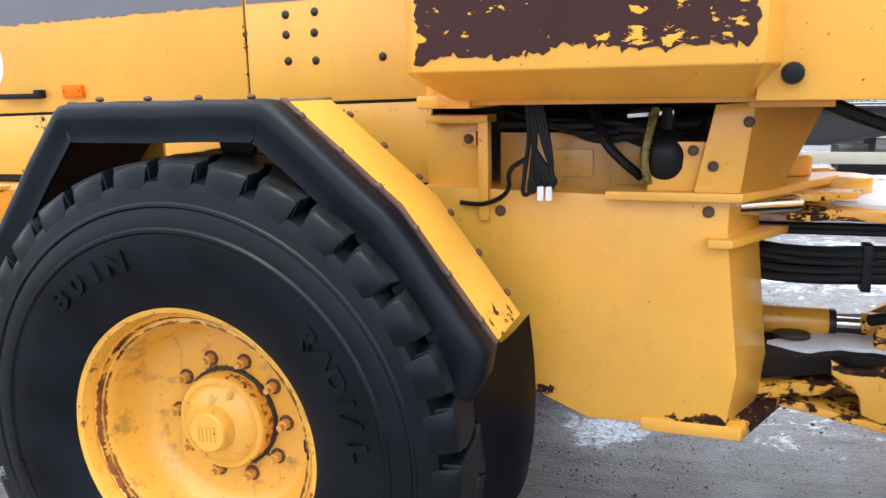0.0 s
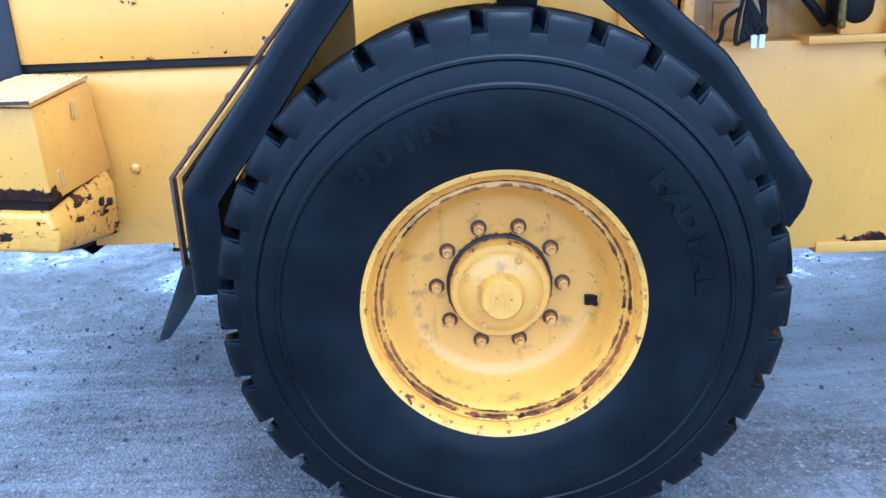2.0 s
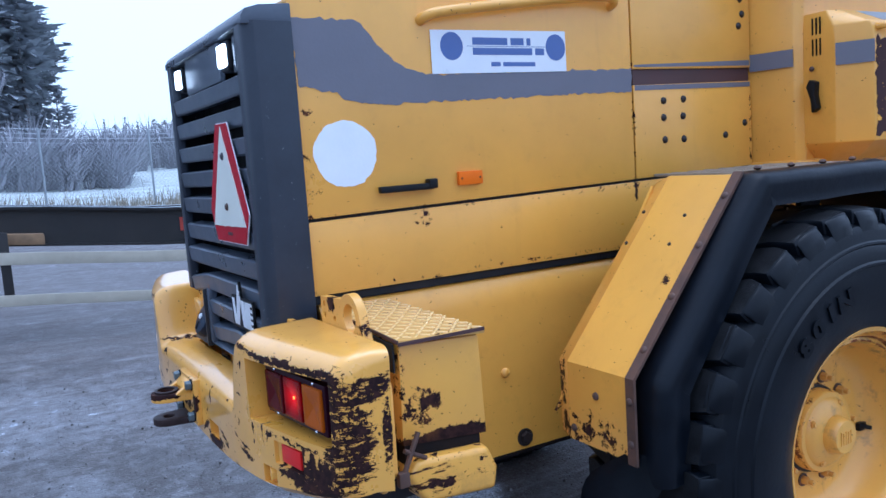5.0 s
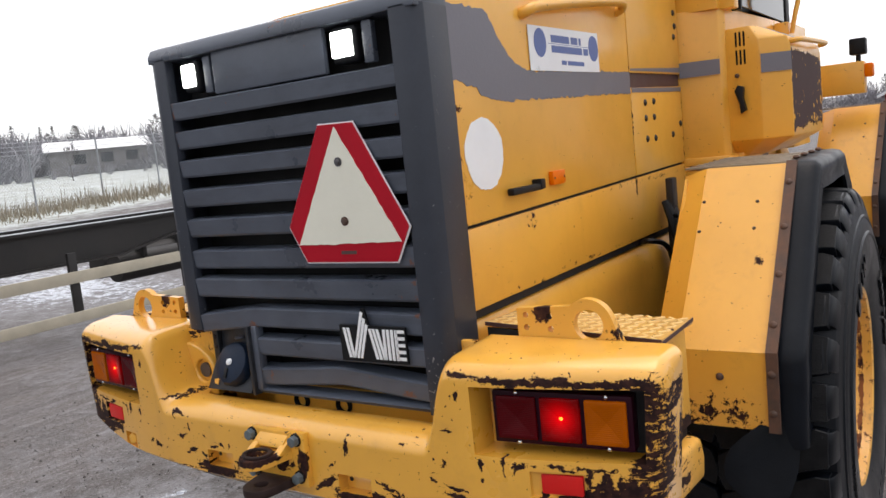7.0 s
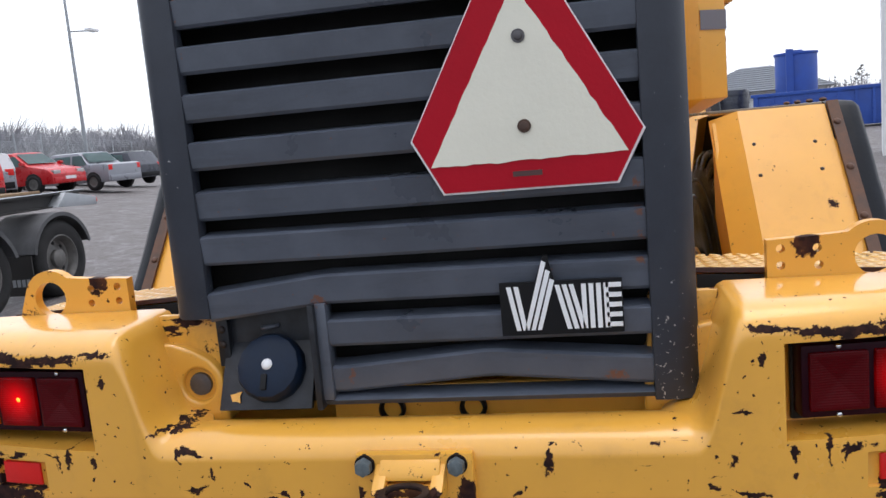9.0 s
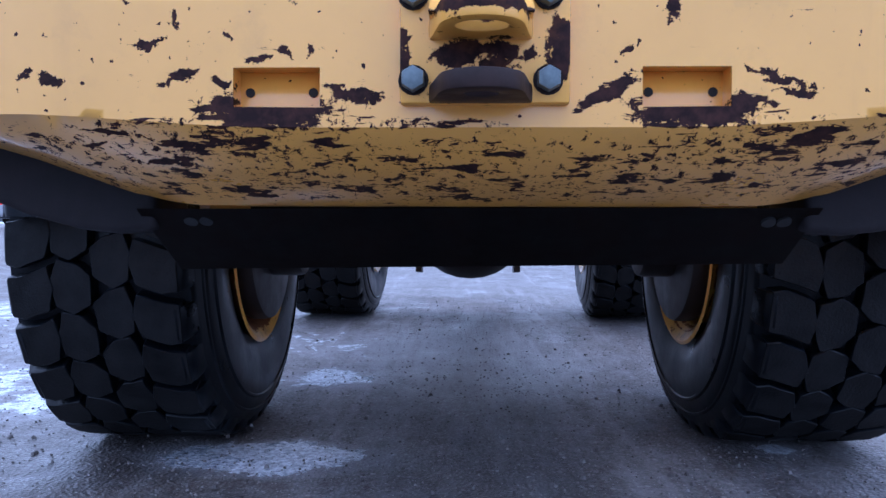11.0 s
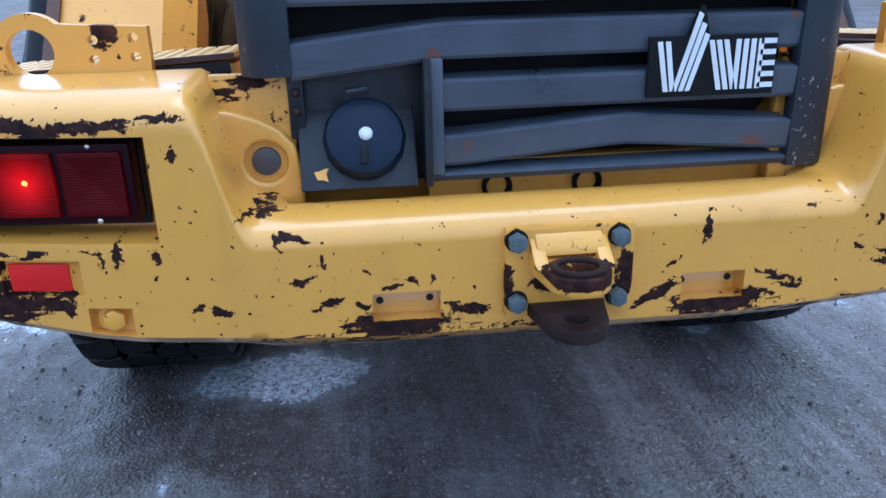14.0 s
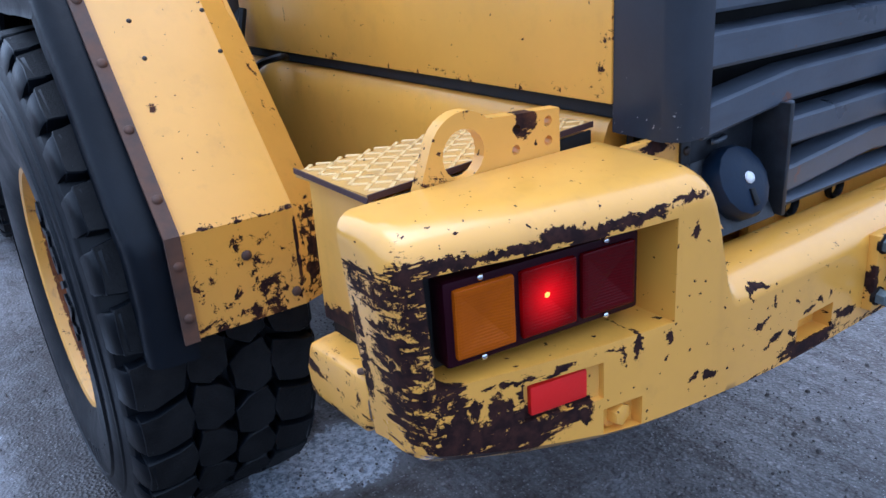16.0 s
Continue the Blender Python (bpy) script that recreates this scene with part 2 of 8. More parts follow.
yellow_box = paint("battery_box_paint", wear=0.02, scale=26, zones=[((-1.30, s * 0.93, 0.885), (0.30, 0.10, 0.055), 0.40) for s in (-1, 1)] + [((-1.36, s * 0.93, 0.99), (0.07, 0.05, 0.08), 0.22) for s in (-1, 1)] + [((-1.42, s * 0.9, 1.0), (0.02, 0.3, 0.3), 0.15) for s in (-1, 1)])
yellow_shell = paint("shell_paint", wear=0.15, scale=26, streak=(0.5, 0.5, 1.8), dirt=0.25)
yellow_fender = paint("fender_paint", wear=0.01, scale=26, zones=[((-0.84, s * 0.86, 0.75), (0.10, 0.30, 0.15), 0.215) for s in (-1, 1)] + [((-0.80, s * 0.72, 0.86), (0.12, 0.07, 0.20), 0.24) for s in (-1, 1)] + [((0.72, s * 0.92, 0.93), (0.08, 0.25, 0.06), 0.18) for s in (-1, 1)] + [((-0.62, s * 0.98, 1.21), (0.04, 0.03, 0.04), 0.24) for s in (-1, 1)] + [((-0.80, 0.88, 0.84), (0.08, 0.24, 0.16), 0.155), ((-0.79, 0.735, 0.86), (0.10, 0.06, 0.16), 0.26), ((-0.80, 0.88, 0.968), (0.03, 0.20, 0.010), 0.24), ((-0.80, 0.782, 0.86), (0.03, 0.008, 0.14), 0.30), ((-0.55, 0.72, 1.25), (0.35, 0.03, 0.35), 0.12)])
yellow_centre = paint("centre_frame_paint", wear=0.0, zones=[((1.22, s * 0.55, 0.56), (0.16, 0.08, 0.05), 0.30) for s in (-1, 1)] + [((0.72, s * 0.55, 0.62), (0.12, 0.05, 0.03), 0.25) for s in (-1, 1)] + [((1.30, s * 0.50, 0.75), (0.05, 0.15, 0.30), 0.08) for s in (-1, 1)])
corner = [((-1.60, s * 0.985, 0.99), (0.13, 0.05, 0.21), 0.255) for s in (-1, 1)]
corner += [((-1.63, s * 0.965, 0.90), (0.07, 0.06, 0.14), 0.255) for s in (-1, 1)]
corner += [((-1.54, s * 0.995, 1.085), (0.10, 0.05, 0.050), 0.26) for s in (-1, 1)] + [((-1.492, s * 0.99, 0.98), (0.020, 0.05, 0.14), 0.26) for s in (-1, 1)]
corner += [((-1.62, s * 0.975, 1.11), (0.10, 0.05, 0.035), 0.22) for s in (-1, 1)]
corner += [((-1.66, s * 0.90, 0.855), (0.12, 0.17, 0.060), 0.31) for s in (-1, 1)]
corner += [((-1.70, s * 0.80, 1.122), (0.08, 0.24, 0.020), 0.16) for s in (-1, 1)]
corner += [((-1.66, s * 0.78, 0.938), (0.08, 0.20, 0.010), 0.12) for s in (-1, 1)]
# Scrapes along the underside; their darkness also stands in for shade there.
corner += [((-1.58, 0.0, 0.735), (0.22, 1.05, 0.085), 0.170), ((-1.66, 0.40, 0.760), (0.10, 0.36, 0.045), 0.185), ((-1.66, -0.45, 0.760), (0.10, 0.36, 0.045), 0.175)]
corner += [((-1.70, 0.30, 0.83), (0.08, 0.42, 0.13), 0.05), ((-1.70, -0.35, 0.85), (0.08, 0.35, 0.12), 0.035), ((-1.70, -0.36, 0.94), (0.06, 0.12, 0.05), 0.085)]
corner += [((-1.71, 0.25, 0.785), (0.05, 0.5, 0.014), 0.19), ((-1.69, -0.35, 0.787), (0.06, 0.4, 0.014), 0.15)]
corner += [((-1.711, s * 0.256, 0.800), (0.024, 0.16, 0.048), 0.42) for s in (-1, 1)]
yellow_bumper = paint("bumper_paint", wear=0.005, zones=corner, marks=BEAM_LEFT + BEAM_RIGHT, twins=END, scale=75, streak=(0.42, 0.42, 2.2), speck=0.71, rough=0.30, bump=0.09, coat=0.85, coat_rough=0.12, tone=(0.062, 0.024, 0.013), brown=0.60)
yellow_lug = paint("lug_paint", wear=0.07, scale=24, speck=0.70, zones=[((-1.478, s * 0.690, 1.225), (0.05, 0.03, 0.035), 0.25) for s in (-1, 1)] + [((-1.478, s * 0.86, 1.19), (0.05, 0.04, 0.06), 0.16) for s in (-1, 1)])
# Real grime and rust, with dirt raised to stand in for the dish's shade.
yellow_rim = paint("rim_paint", wear=0.03, scale=30, rings=((0.304, 0.008, 0.265), (0.318, 0.006, 0.29), (0.341, 0.018, 0.13), (0.137, 0.018, 0.20), (0.235, 0.05, 0.06)), dirt=0.66, tone=(0.24, 0.085, 0.030), brown=0.36)
yellow_nut = paint("nut_paint", (0.72, 0.36, 0.06), wear=0.10, scale=70, dirt=0.5, tone=(0.14, 0.055, 0.022), brown=0.4)
yellow_rim_rusty = paint("rusty_rim_paint", wear=0.06, scale=30, rings=((0.22, 0.10, 0.42), (0.300, 0.04, 0.40)), dirt=0.6, tone=(0.17, 0.060, 0.022), brown=0.34)
yellow_joint = paint("joint_paint", wear=0.19, scale=18, dirt=0.3, streak=(0.5, 0.5, 1.6))
yellow_front = paint("front_frame_paint", wear=0.03, scale=16, zones=[((1.85, s * 0.27, 0.490), (0.45, 0.1, 0.045), 0.30) for s in (-1, 1)] + [((1.64, s * 0.27, 0.672), (0.14, 0.1, 0.026), 0.32) for s in (-1, 1)])
yellow_deck = paint("deck_paint", (0.60, 0.33, 0.07), wear=0.10, scale=26, dirt=0.5)
deck_bar = paint("rubbed_deck_paint", (0.80, 0.55, 0.22), wear=0.06, scale=40, dirt=0.1, rough=0.28)
yellow_hitch = paint("hitch_paint", wear=0.12, scale=40, zones=[((-1.79, 0.0, 0.93), (0.045, 0.10, 0.03), 0.07), ((-1.718, -0.092, 0.868), (0.03, 0.024, 0.045), 0.26), ((-1.718, 0.096, 0.868), (0.03, 0.020, 0.034), 0.24), ((-1.72, 0.0, 0.862), (0.03, 0.09, 0.022), 0.20), ((-1.80, 0.0, 0.90), (0.08, 0.10, 0.014), 0.30)])
# A darker yellow, strongly mottled with brown, for the bay's back wall.
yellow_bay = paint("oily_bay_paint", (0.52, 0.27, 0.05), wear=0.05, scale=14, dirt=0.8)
yellow_toe = paint("toe_paint", wear=0.02, scale=22, zones=[((1.36, s * 0.38, 0.55), (0.12, 0.22, 0.08), 0.32) for s in (-1, 1)])
mud = plain("dried_mud", (0.045, 0.026, 0.016), 0.85, vary=0.45, scale=9, tint=(0.085, 0.050, 0.028))
charcoal_dirty = plain("oily_charcoal_paint", (0.008, 0.009, 0.011), 0.38, vary=0.7, scale=13, tint=(0.050, 0.058, 0.075), spec=0.35)
jaw_iron = plain("worn_jaw_iron", (0.026, 0.014, 0.012), 0.55, vary=0.5, scale=22, tint=(0.050, 0.030, 0.027), spec=0.2)
primer = plain("brown_primer", (0.075, 0.033, 0.030), 0.55, vary=0.3, scale=6)
def flaked_primer():
    """Bare brown primer with leftover flakes of the yellow paint."""
    m, nt, links, bsdf = shader("flaked_primer")
    bare = mixer(nt, links, grain(nt, links, 6.0), (0.036, 0.014, 0.013), (0.060, 0.025, 0.022))
    near = None
    for centre, radii, strength in (((1.12, 0, 1.60), (0.24, 2, 0.040), 0.24), ((1.25, 0, 1.70), (0.05, 2, 0.17), 0.20), ((1.04, 0, 1.65), (0.10, 2, 0.020), 0.24), ((0.53, 0, 1.60), (0.05, 2, 0.06), 0.22), ((0.75, 0, 1.555), (0.40, 2, 0.030), 0.20), ((0.93, 0, 1.735), (0.05, 2, 0.010), 0.24), ((0.55, 0, 1.80), (0.05, 2, 0.12), 0.12)):
        z = maths(nt, links, "MULTIPLY", zone(nt, links, centre, radii, 0.2), strength)
        near = z if near is None else maths(nt, links, "MAXIMUM", near, z)
    level = maths(nt, links, "ADD", grain(nt, links, 24.0, 8, 0.62, (0.7, 1, 1.3), 0.4, 2.2), near)
    flakes = maths(nt, links, "MAXIMUM", ramp_of(nt, links, level, 0.655, 0.662), ramp_of(nt, links, grain(nt, links, 70.0, 2, 0.5, offset=3.0), 0.755, 0.765))
    links.new(mixer(nt, links, flakes, bare, YELLOW), bsdf.inputs["Base Color"])
    bsdf.inputs["Roughness"].default_value = 0.6
    bsdf.inputs["Specular IOR Level"].default_value = 0.15
    relief(nt, links, flakes, 0.35, 0.003, bsdf)
    return m


primer_flaked = flaked_primer()
# Near-black brown for the belly; on gap fillers and covers it stands for shade.
brown_black = plain("soot_over_rust", (0.009, 0.007, 0.007), 0.7, vary=0.5, scale=14, tint=(0.024, 0.013, 0.010), spec=0.2)
lamp_case = plain("dark_lamp_case", (0.022, 0.0020, 0.0075), 0.38, vary=0.3, bump=0.03, spec=0.12)
grey_stripe = plain("grey_stripe_paint", (0.155, 0.150, 0.175), 0.45, vary=0.12, scale=5)
charcoal = plain("charcoal_paint", (0.082, 0.096, 0.125), 0.34, vary=0.34, scale=6, bump=0.06)
nt, links = charcoal.node_tree.nodes, charcoal.node_tree.links
bsdf = nt["Principled BSDF"]
before = bsdf.inputs["Base Color"].links[0].from_socket
dusty = ramp_of(nt, links, grain(nt, links, 7.0, 7, 0.7, (1, 0.35, 2.5), 0.3, 5.0), 0.52, 0.78, 0.0, 0.55)
before = mixer(nt, links, dusty, before, (0.030, 0.031, 0.035))
spots = None
for centre, radii in (((-1.57, 0.178, 1.190), (0.06, 0.030, 0.022)), ((-1.57, 0.130, 1.040), (0.06, 0.016, 0.028)), ((-1.56, 0.395, 1.80), (0.06, 0.018, 0.20)), ((-1.56, -0.05, 2.00), (0.07, 0.12, 0.03)), ((-1.57, -0.40, 1.30), (0.06, 0.014, 0.20)), ((-1.57, 0.05, 1.30), (0.05, 0.02, 0.014)), ((-1.57, -0.35, 1.03), (0.05, 0.04, 0.02))):
    spot = zone(nt, links, centre, radii, 0.2)
    spots = spot if spots is None else maths(nt, links, "MAXIMUM", spots, spot)
level = maths(nt, links, "ADD", grain(nt, links, 55.0, 6, 0.65, offset=4.0), maths(nt, links, "MULTIPLY", spots, 0.20))
links.new(mixer(nt, links, ramp_of(nt, links, level, 0.66, 0.74, 0.0, 0.85), before, (0.17, 0.060, 0.026)), bsdf.inputs["Base Color"])
charcoal_chipped = plain("chipped_charcoal_paint", (0.036, 0.042, 0.056), 0.40, vary=0.3, scale=6, bump=0.06, spec=0.3)
nt, links = charcoal_chipped.node_tree.nodes, charcoal_chipped.node_tree.links
bsdf = nt["Principled BSDF"]
before = bsdf.inputs["Base Color"].links[0].from_socket
low = maths(nt, links, "MAXIMUM", zone(nt, links, (-1.58, -0.455, 1.06), (0.12, 0.07, 0.16)), maths(nt, links, "MULTIPLY", zone(nt, links, (-1.5, 0.45, 1.17), (0.2, 0.1, 0.06)), 0.8))
level = maths(nt, links, "ADD", grain(nt, links, 95.0, 4, 0.6, offset=2.0), maths(nt, links, "MULTIPLY", low, 0.09))
links.new(mixer(nt, links, ramp_of(nt, links, level, 0.72, 0.73), before, (0.36, 0.36, 0.35)), bsdf.inputs["Base Color"])
# Near-black for gaps, holes and recesses: their shade is put into the colour.
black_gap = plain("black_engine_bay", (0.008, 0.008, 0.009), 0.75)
black_plastic = plain("black_plastic", (0.008, 0.0085, 0.010), 0.45, spec=0.2)
rubber = plain("tyre_rubber", (0.0024, 0.0036, 0.0060), 0.36, vary=0.45, scale=7, fine=60, tint=(0.0058, 0.0080, 0.0120), spec=0.19)
tread_rubber = plain("dusty_tread_rubber", (0.0085, 0.0090, 0.0106), 0.62, vary=0.6, scale=16, fine=140, bump=0.6, tint=(0.022, 0.022, 0.023), spec=0.15)
underpan_paint = plain("grey_undercoat", (0.016, 0.014, 0.017), 0.65, vary=0.45, scale=6, tint=(0.036, 0.031, 0.034), spec=0.2)
rubber_trim = plain("rubber_trim", (0.0034, 0.0050, 0.0085), 0.38, vary=0.4, scale=8, fine=40, bump=0.25, tint=(0.0060, 0.0086, 0.0140), spec=0.18)
oily_rubber = plain("oily_rubber", (0.010, 0.011, 0.009), 0.30, vary=0.5, scale=10, tint=(0.030, 0.030, 0.022))
spiral_hose = plain("spiral_hose", (0.02, 0.018, 0.012), 0.5, vary=0.3, scale=60, tint=(0.42, 0.33, 0.06))
steel_dark = plain("dark_oily_steel", (0.030, 0.022, 0.020), 0.5, 0.3, vary=0.4, scale=12)
dull_zinc = plain("dull_galvanised_strip", (0.30, 0.27, 0.22), 0.5, 0.3, vary=0.4, scale=20)
zinc = plain("zinc_plated_steel", (0.15, 0.185, 0.20), 0.42, 0.35, vary=0.45, scale=60)
cap_blue = plain("blue_black_plastic", (0.007, 0.016, 0.036), 0.42, vary=0.3, scale=30, spec=0.22)
snow = plain("old_snow", (0.72, 0.76, 0.80), 0.7, vary=0.2, scale=12, fine=160, bump=0.5)
steel_worn = plain("worn_bolt_steel", (0.12, 0.115, 0.12), 0.45, 0.6, vary=0.4, scale=40)
chrome = plain("chrome_rod", (0.75, 0.76, 0.78), 0.12, 1.0, vary=0.05)
rusty = plain("rusty_strip", (0.085, 0.050, 0.038), 0.7, vary=0.45, scale=18, tint=(0.16, 0.075, 0.04))
white_vinyl = plain("white_vinyl", (0.80, 0.82, 0.84), 0.35, vary=0.06)
cream = plain("cream_reflective", (0.74, 0.73, 0.62), 0.4, vary=0.06)
red_band = plain("red_reflective_band", (0.40, 0.006, 0.018), 0.45, vary=0.12, spec=0.15)
blue_ink = plain("blue_ink", (0.10, 0.15, 0.36), 0.5, vary=0.1)
orange_plastic = plain("orange_marker", (0.78, 0.16, 0.0), 0.3, vary=0.1, spec=0.15)
red_reflector = plain("red_reflector", (0.66, 0.008, 0.006), 0.35, vary=0.1)
aluminium = plain("bare_metal", (0.5, 0.5, 0.5), 0.4, 0.8)


def lens(name, colour, glow=0.0, spread=None):
    m, nt, links, bsdf = shader(name)
    co, wave = nt.new("ShaderNodeTexCoord"), nt.new("ShaderNodeTexWave")
    wave.inputs["Scale"].default_value, wave.bands_direction = 75.0, "Z"
    links.new(co.outputs["Object"], wave.inputs[0])
    links.new(mixer(nt, links, grain(nt, links, 25.0), tuple(c * 0.7 for c in colour), colour), bsdf.inputs["Base Color"])
    bsdf.inputs["Roughness"].default_value = 0.12
    bsdf.inputs["Specular IOR Level"].default_value = 0.12
    cells = nt.new("ShaderNodeTexChecker")
    cells.inputs["Scale"].default_value = 260.0
    links.new(co.outputs["Object"], cells.inputs[0])
    relief(nt, links, maths(nt, links, "ADD", cells.outputs["Fac"], maths(nt, links, "MULTIPLY", wave.outputs["Fac"], 2.2)), 0.22, 0.001, bsdf)
    if glow:
        bsdf.inputs["Emission Color"].default_value, bsdf.inputs["Emission Strength"].default_value = (*colour, 1), glow
    if spread:
        near = maths(nt, links, "MAXIMUM", zone(nt, links, spread[0], spread[1], 0.0), zone(nt, links, (spread[0][0], -spread[0][1], spread[0][2]), spread[1], 0.0))
        links.new(maths(nt, links, "MULTIPLY", maths(nt, links, "POWER", near, 2.0), glow), bsdf.inputs["Emission Strength"])
    return m


lens_amber = lens("amber_lens", (0.42, 0.088, 0.0))
lens_red = lens("red_lens", (0.085, 0.001, 0.003))
lens_lit = lens("lit_red_lens", (0.16, 0.0, 0.0005), 6.0, ((-1.64, 0.79, 1.036), (0.10, 0.062, 0.062)))
bulb_lit = lens("lit_bulb", (1.0, 0.16, 0.02), 4.0)
lamp_lit = lens("lit_work_lamp", (0.95, 1.0, 0.98), 7.0)


def glass_of(name, colour=(0.02, 0.025, 0.03)):
    m, nt, links, bsdf = shader(name)
    bsdf.inputs["Base Color"].default_value = (*colour, 1)
    bsdf.inputs["Roughness"].default_value = 0.06
    return m


dark_glass = glass_of("tinted_glass")
car_glass = glass_of("frosted_car_glass", (0.10, 0.17, 0.17))


# ---- building helpers ----
def link_mesh(name, bm, material, smooth=40):
    me = bpy.data.meshes.new(name)
    bmesh.ops.recalc_face_normals(bm, faces=bm.faces)
    bm.to_mesh(me)
    bm.free()
    for mtl in material if isinstance(material, (list, tuple)) else (material,):
        me.materials.append(mtl)
    if smooth:
        me.polygons.foreach_set("use_smooth", [True] * len(me.polygons))
        me.set_sharp_from_angle(angle=radians(smooth))
    return me


def part(name, bm, material, parent, label="", smooth=40):
    """One mesh under a thing or under a part."""
    ob = new(name, link_mesh(name, bm, material, smooth))
    ob.parent = parent
    return tagged(ob, label)


def thing(name, label, category, group="", m=None):
    ob = tagged(new(name), label, category, group)
    if m is not None:
        ob.matrix_basis = m
    return ob


def bevelled(bm, off=0.006, seg=2, angle=35):
    edges = [e for e in bm.edges if len(e.link_faces) == 2 and e.calc_face_angle(0) > radians(angle)]
    bmesh.ops.bevel(bm, geom=edges, offset=off, segments=seg, affect="EDGES", profile=0.6, clamp_overlap=True)
    return bm


def box(x0, x1, y0, y1, z0, z1, off=0.0, bm=None, seg=2):
    b = bmesh.new()
    vs = [b.verts.new((x, y, z)) for x in (x0, x1) for y in (y0, y1) for z in (z0, z1)]
    for q in ((0, 1, 3, 2), (4, 6, 7, 5), (0, 4, 5, 1), (2, 3, 7, 6), (0, 2, 6, 4), (1, 5, 7, 3)):
        b.faces.new([vs[i] for i in q])
    bmesh.ops.recalc_face_normals(b, faces=b.faces)
    if off:
        bevelled(b, off, seg)
    return joined(bm, b)


def joined(bm, b):
    if bm is None:
        return b
    me = bpy.data.meshes.new("tmp")
    b.to_mesh(me)
    b.free()
    bm.from_mesh(me)
    bpy.data.meshes.remove(me)
    return bm


def turned(b, m):
    bmesh.ops.transform(b, matrix=m, verts=b.verts)
    return b


def prism(pts, axis, a, c, off=0.0, bm=None, seg=2):
    """A polygon in the two other axes, in order, run from a to c along the axis."""
    b = bmesh.new()

    def at(p, h):
        return {"x": (h, p[0], p[1]), "y": (p[0], h, p[1]), "z": (p[0], p[1], h)}[axis]
    lo, hi = [b.verts.new(at(p, a)) for p in pts], [b.verts.new(at(p, c)) for p in pts]
    b.faces.new(lo), b.faces.new(hi[::-1])
    for i in range(len(pts)):
        j = (i + 1) % len(pts)
        b.faces.new((lo[i], hi[i], hi[j], lo[j]))
    bmesh.ops.recalc_face_normals(b, faces=b.faces)
    if off:
        bevelled(b, off, seg)
    return joined(bm, b)


def rod(p, q, r, r2=None, n=12, bm=None, off=0.0):
    b = bmesh.new()
    p, q = Vector(p), Vector(q)
    bmesh.ops.create_cone(b, cap_ends=True, segments=n, radius1=r, radius2=r if r2 is None else r2, depth=(q - p).length)
    if off:
        bevelled(b, off, 2, 50)
    turned(b, Matrix.Translation((p + q) / 2) @ (q - p).to_track_quat("Z", "Y").to_matrix().to_4x4())
    return joined(bm, b)


def tube(pts, r, n=8, bm=None, smooth=3):
    """A bent hose or bar through points, rounded by subdividing the way."""
    pts = [Vector(p) for p in pts]
    for _ in range(smooth if len(pts) > 2 else 0):
        fine = [pts[0]]
        for a, c in zip(pts, pts[1:]):
            fine += [a * 0.75 + c * 0.25, a * 0.25 + c * 0.75]
        pts = fine + [pts[-1]]
    b, rings, up = bmesh.new(), [], Vector((0.13, 0.31, 0.94)).normalized()
    for i, p in enumerate(pts):
        d = (pts[min(i + 1, len(pts) - 1)] - pts[max(i - 1, 0)]).normalized()
        u = d.cross(up).normalized() if abs(d.dot(up)) < 0.97 else d.cross(Vector((1, 0, 0))).normalized()
        w = d.cross(u)
        rings.append([b.verts.new(p + r * (math.cos(k * 2 * math.pi / n) * u + math.sin(k * 2 * math.pi / n) * w)) for k in range(n)])
    for a, c in zip(rings, rings[1:]):
        for k in range(n):
            b.faces.new((a[k], a[(k + 1) % n], c[(k + 1) % n], c[k]))
    b.faces.new(rings[0][::-1]), b.faces.new(rings[-1])
    return joined(bm, b)


def lathe(profile, n=64, bm=None, close=False):
    """Turned round the y axis; profile: (y, r)."""
    b = bmesh.new()
    rings = []
    for y, r in profile:
        if r < 1e-5:
            rings.append([b.verts.new((0, y, 0))] * n)
        else:
            rings.append([b.verts.new((r * math.cos(2 * math.pi * k / n), y, r * math.sin(2 * math.pi * k / n))) for k in range(n)])
    pairs = list(zip(rings, rings[1:])) + ([(rings[-1], rings[0])] if close else [])
    for a, c in pairs:
        for k in range(n):
            j = (k + 1) % n
            face = list(dict.fromkeys((a[k], a[j], c[j], c[k])))
            if len(face) > 2:
                b.faces.new(face)
    return joined(bm, b)


def hexbolt(p, axis, r=0.016, h=0.014, washer=True, n=6):
    """A bolt head on a surface at p, standing out along the axis."""
    d = Vector(axis).normalized()
    p = Vector(p)
    b = rod(p - d * 0.003, p + d * h, r, r * 0.94, n, off=0.0015)
    if washer:
        b = rod(p - d * 0.003, p + d * 0.003, r * 1.35, n=16, bm=b)
    return b


def dome(p, axis, r=0.014, n=12):
    d, p = Vector(axis).normalized(), Vector(p)
    b = bmesh.new()
    bmesh.ops.create_uvsphere(b, u_segments=n, v_segments=6, radius=r)
    turned(b, Matrix.Translation(p) @ d.to_track_quat("Z", "Y").to_matrix().to_4x4() @ Matrix.Diagonal((1, 1, 0.6, 1)))
    return b


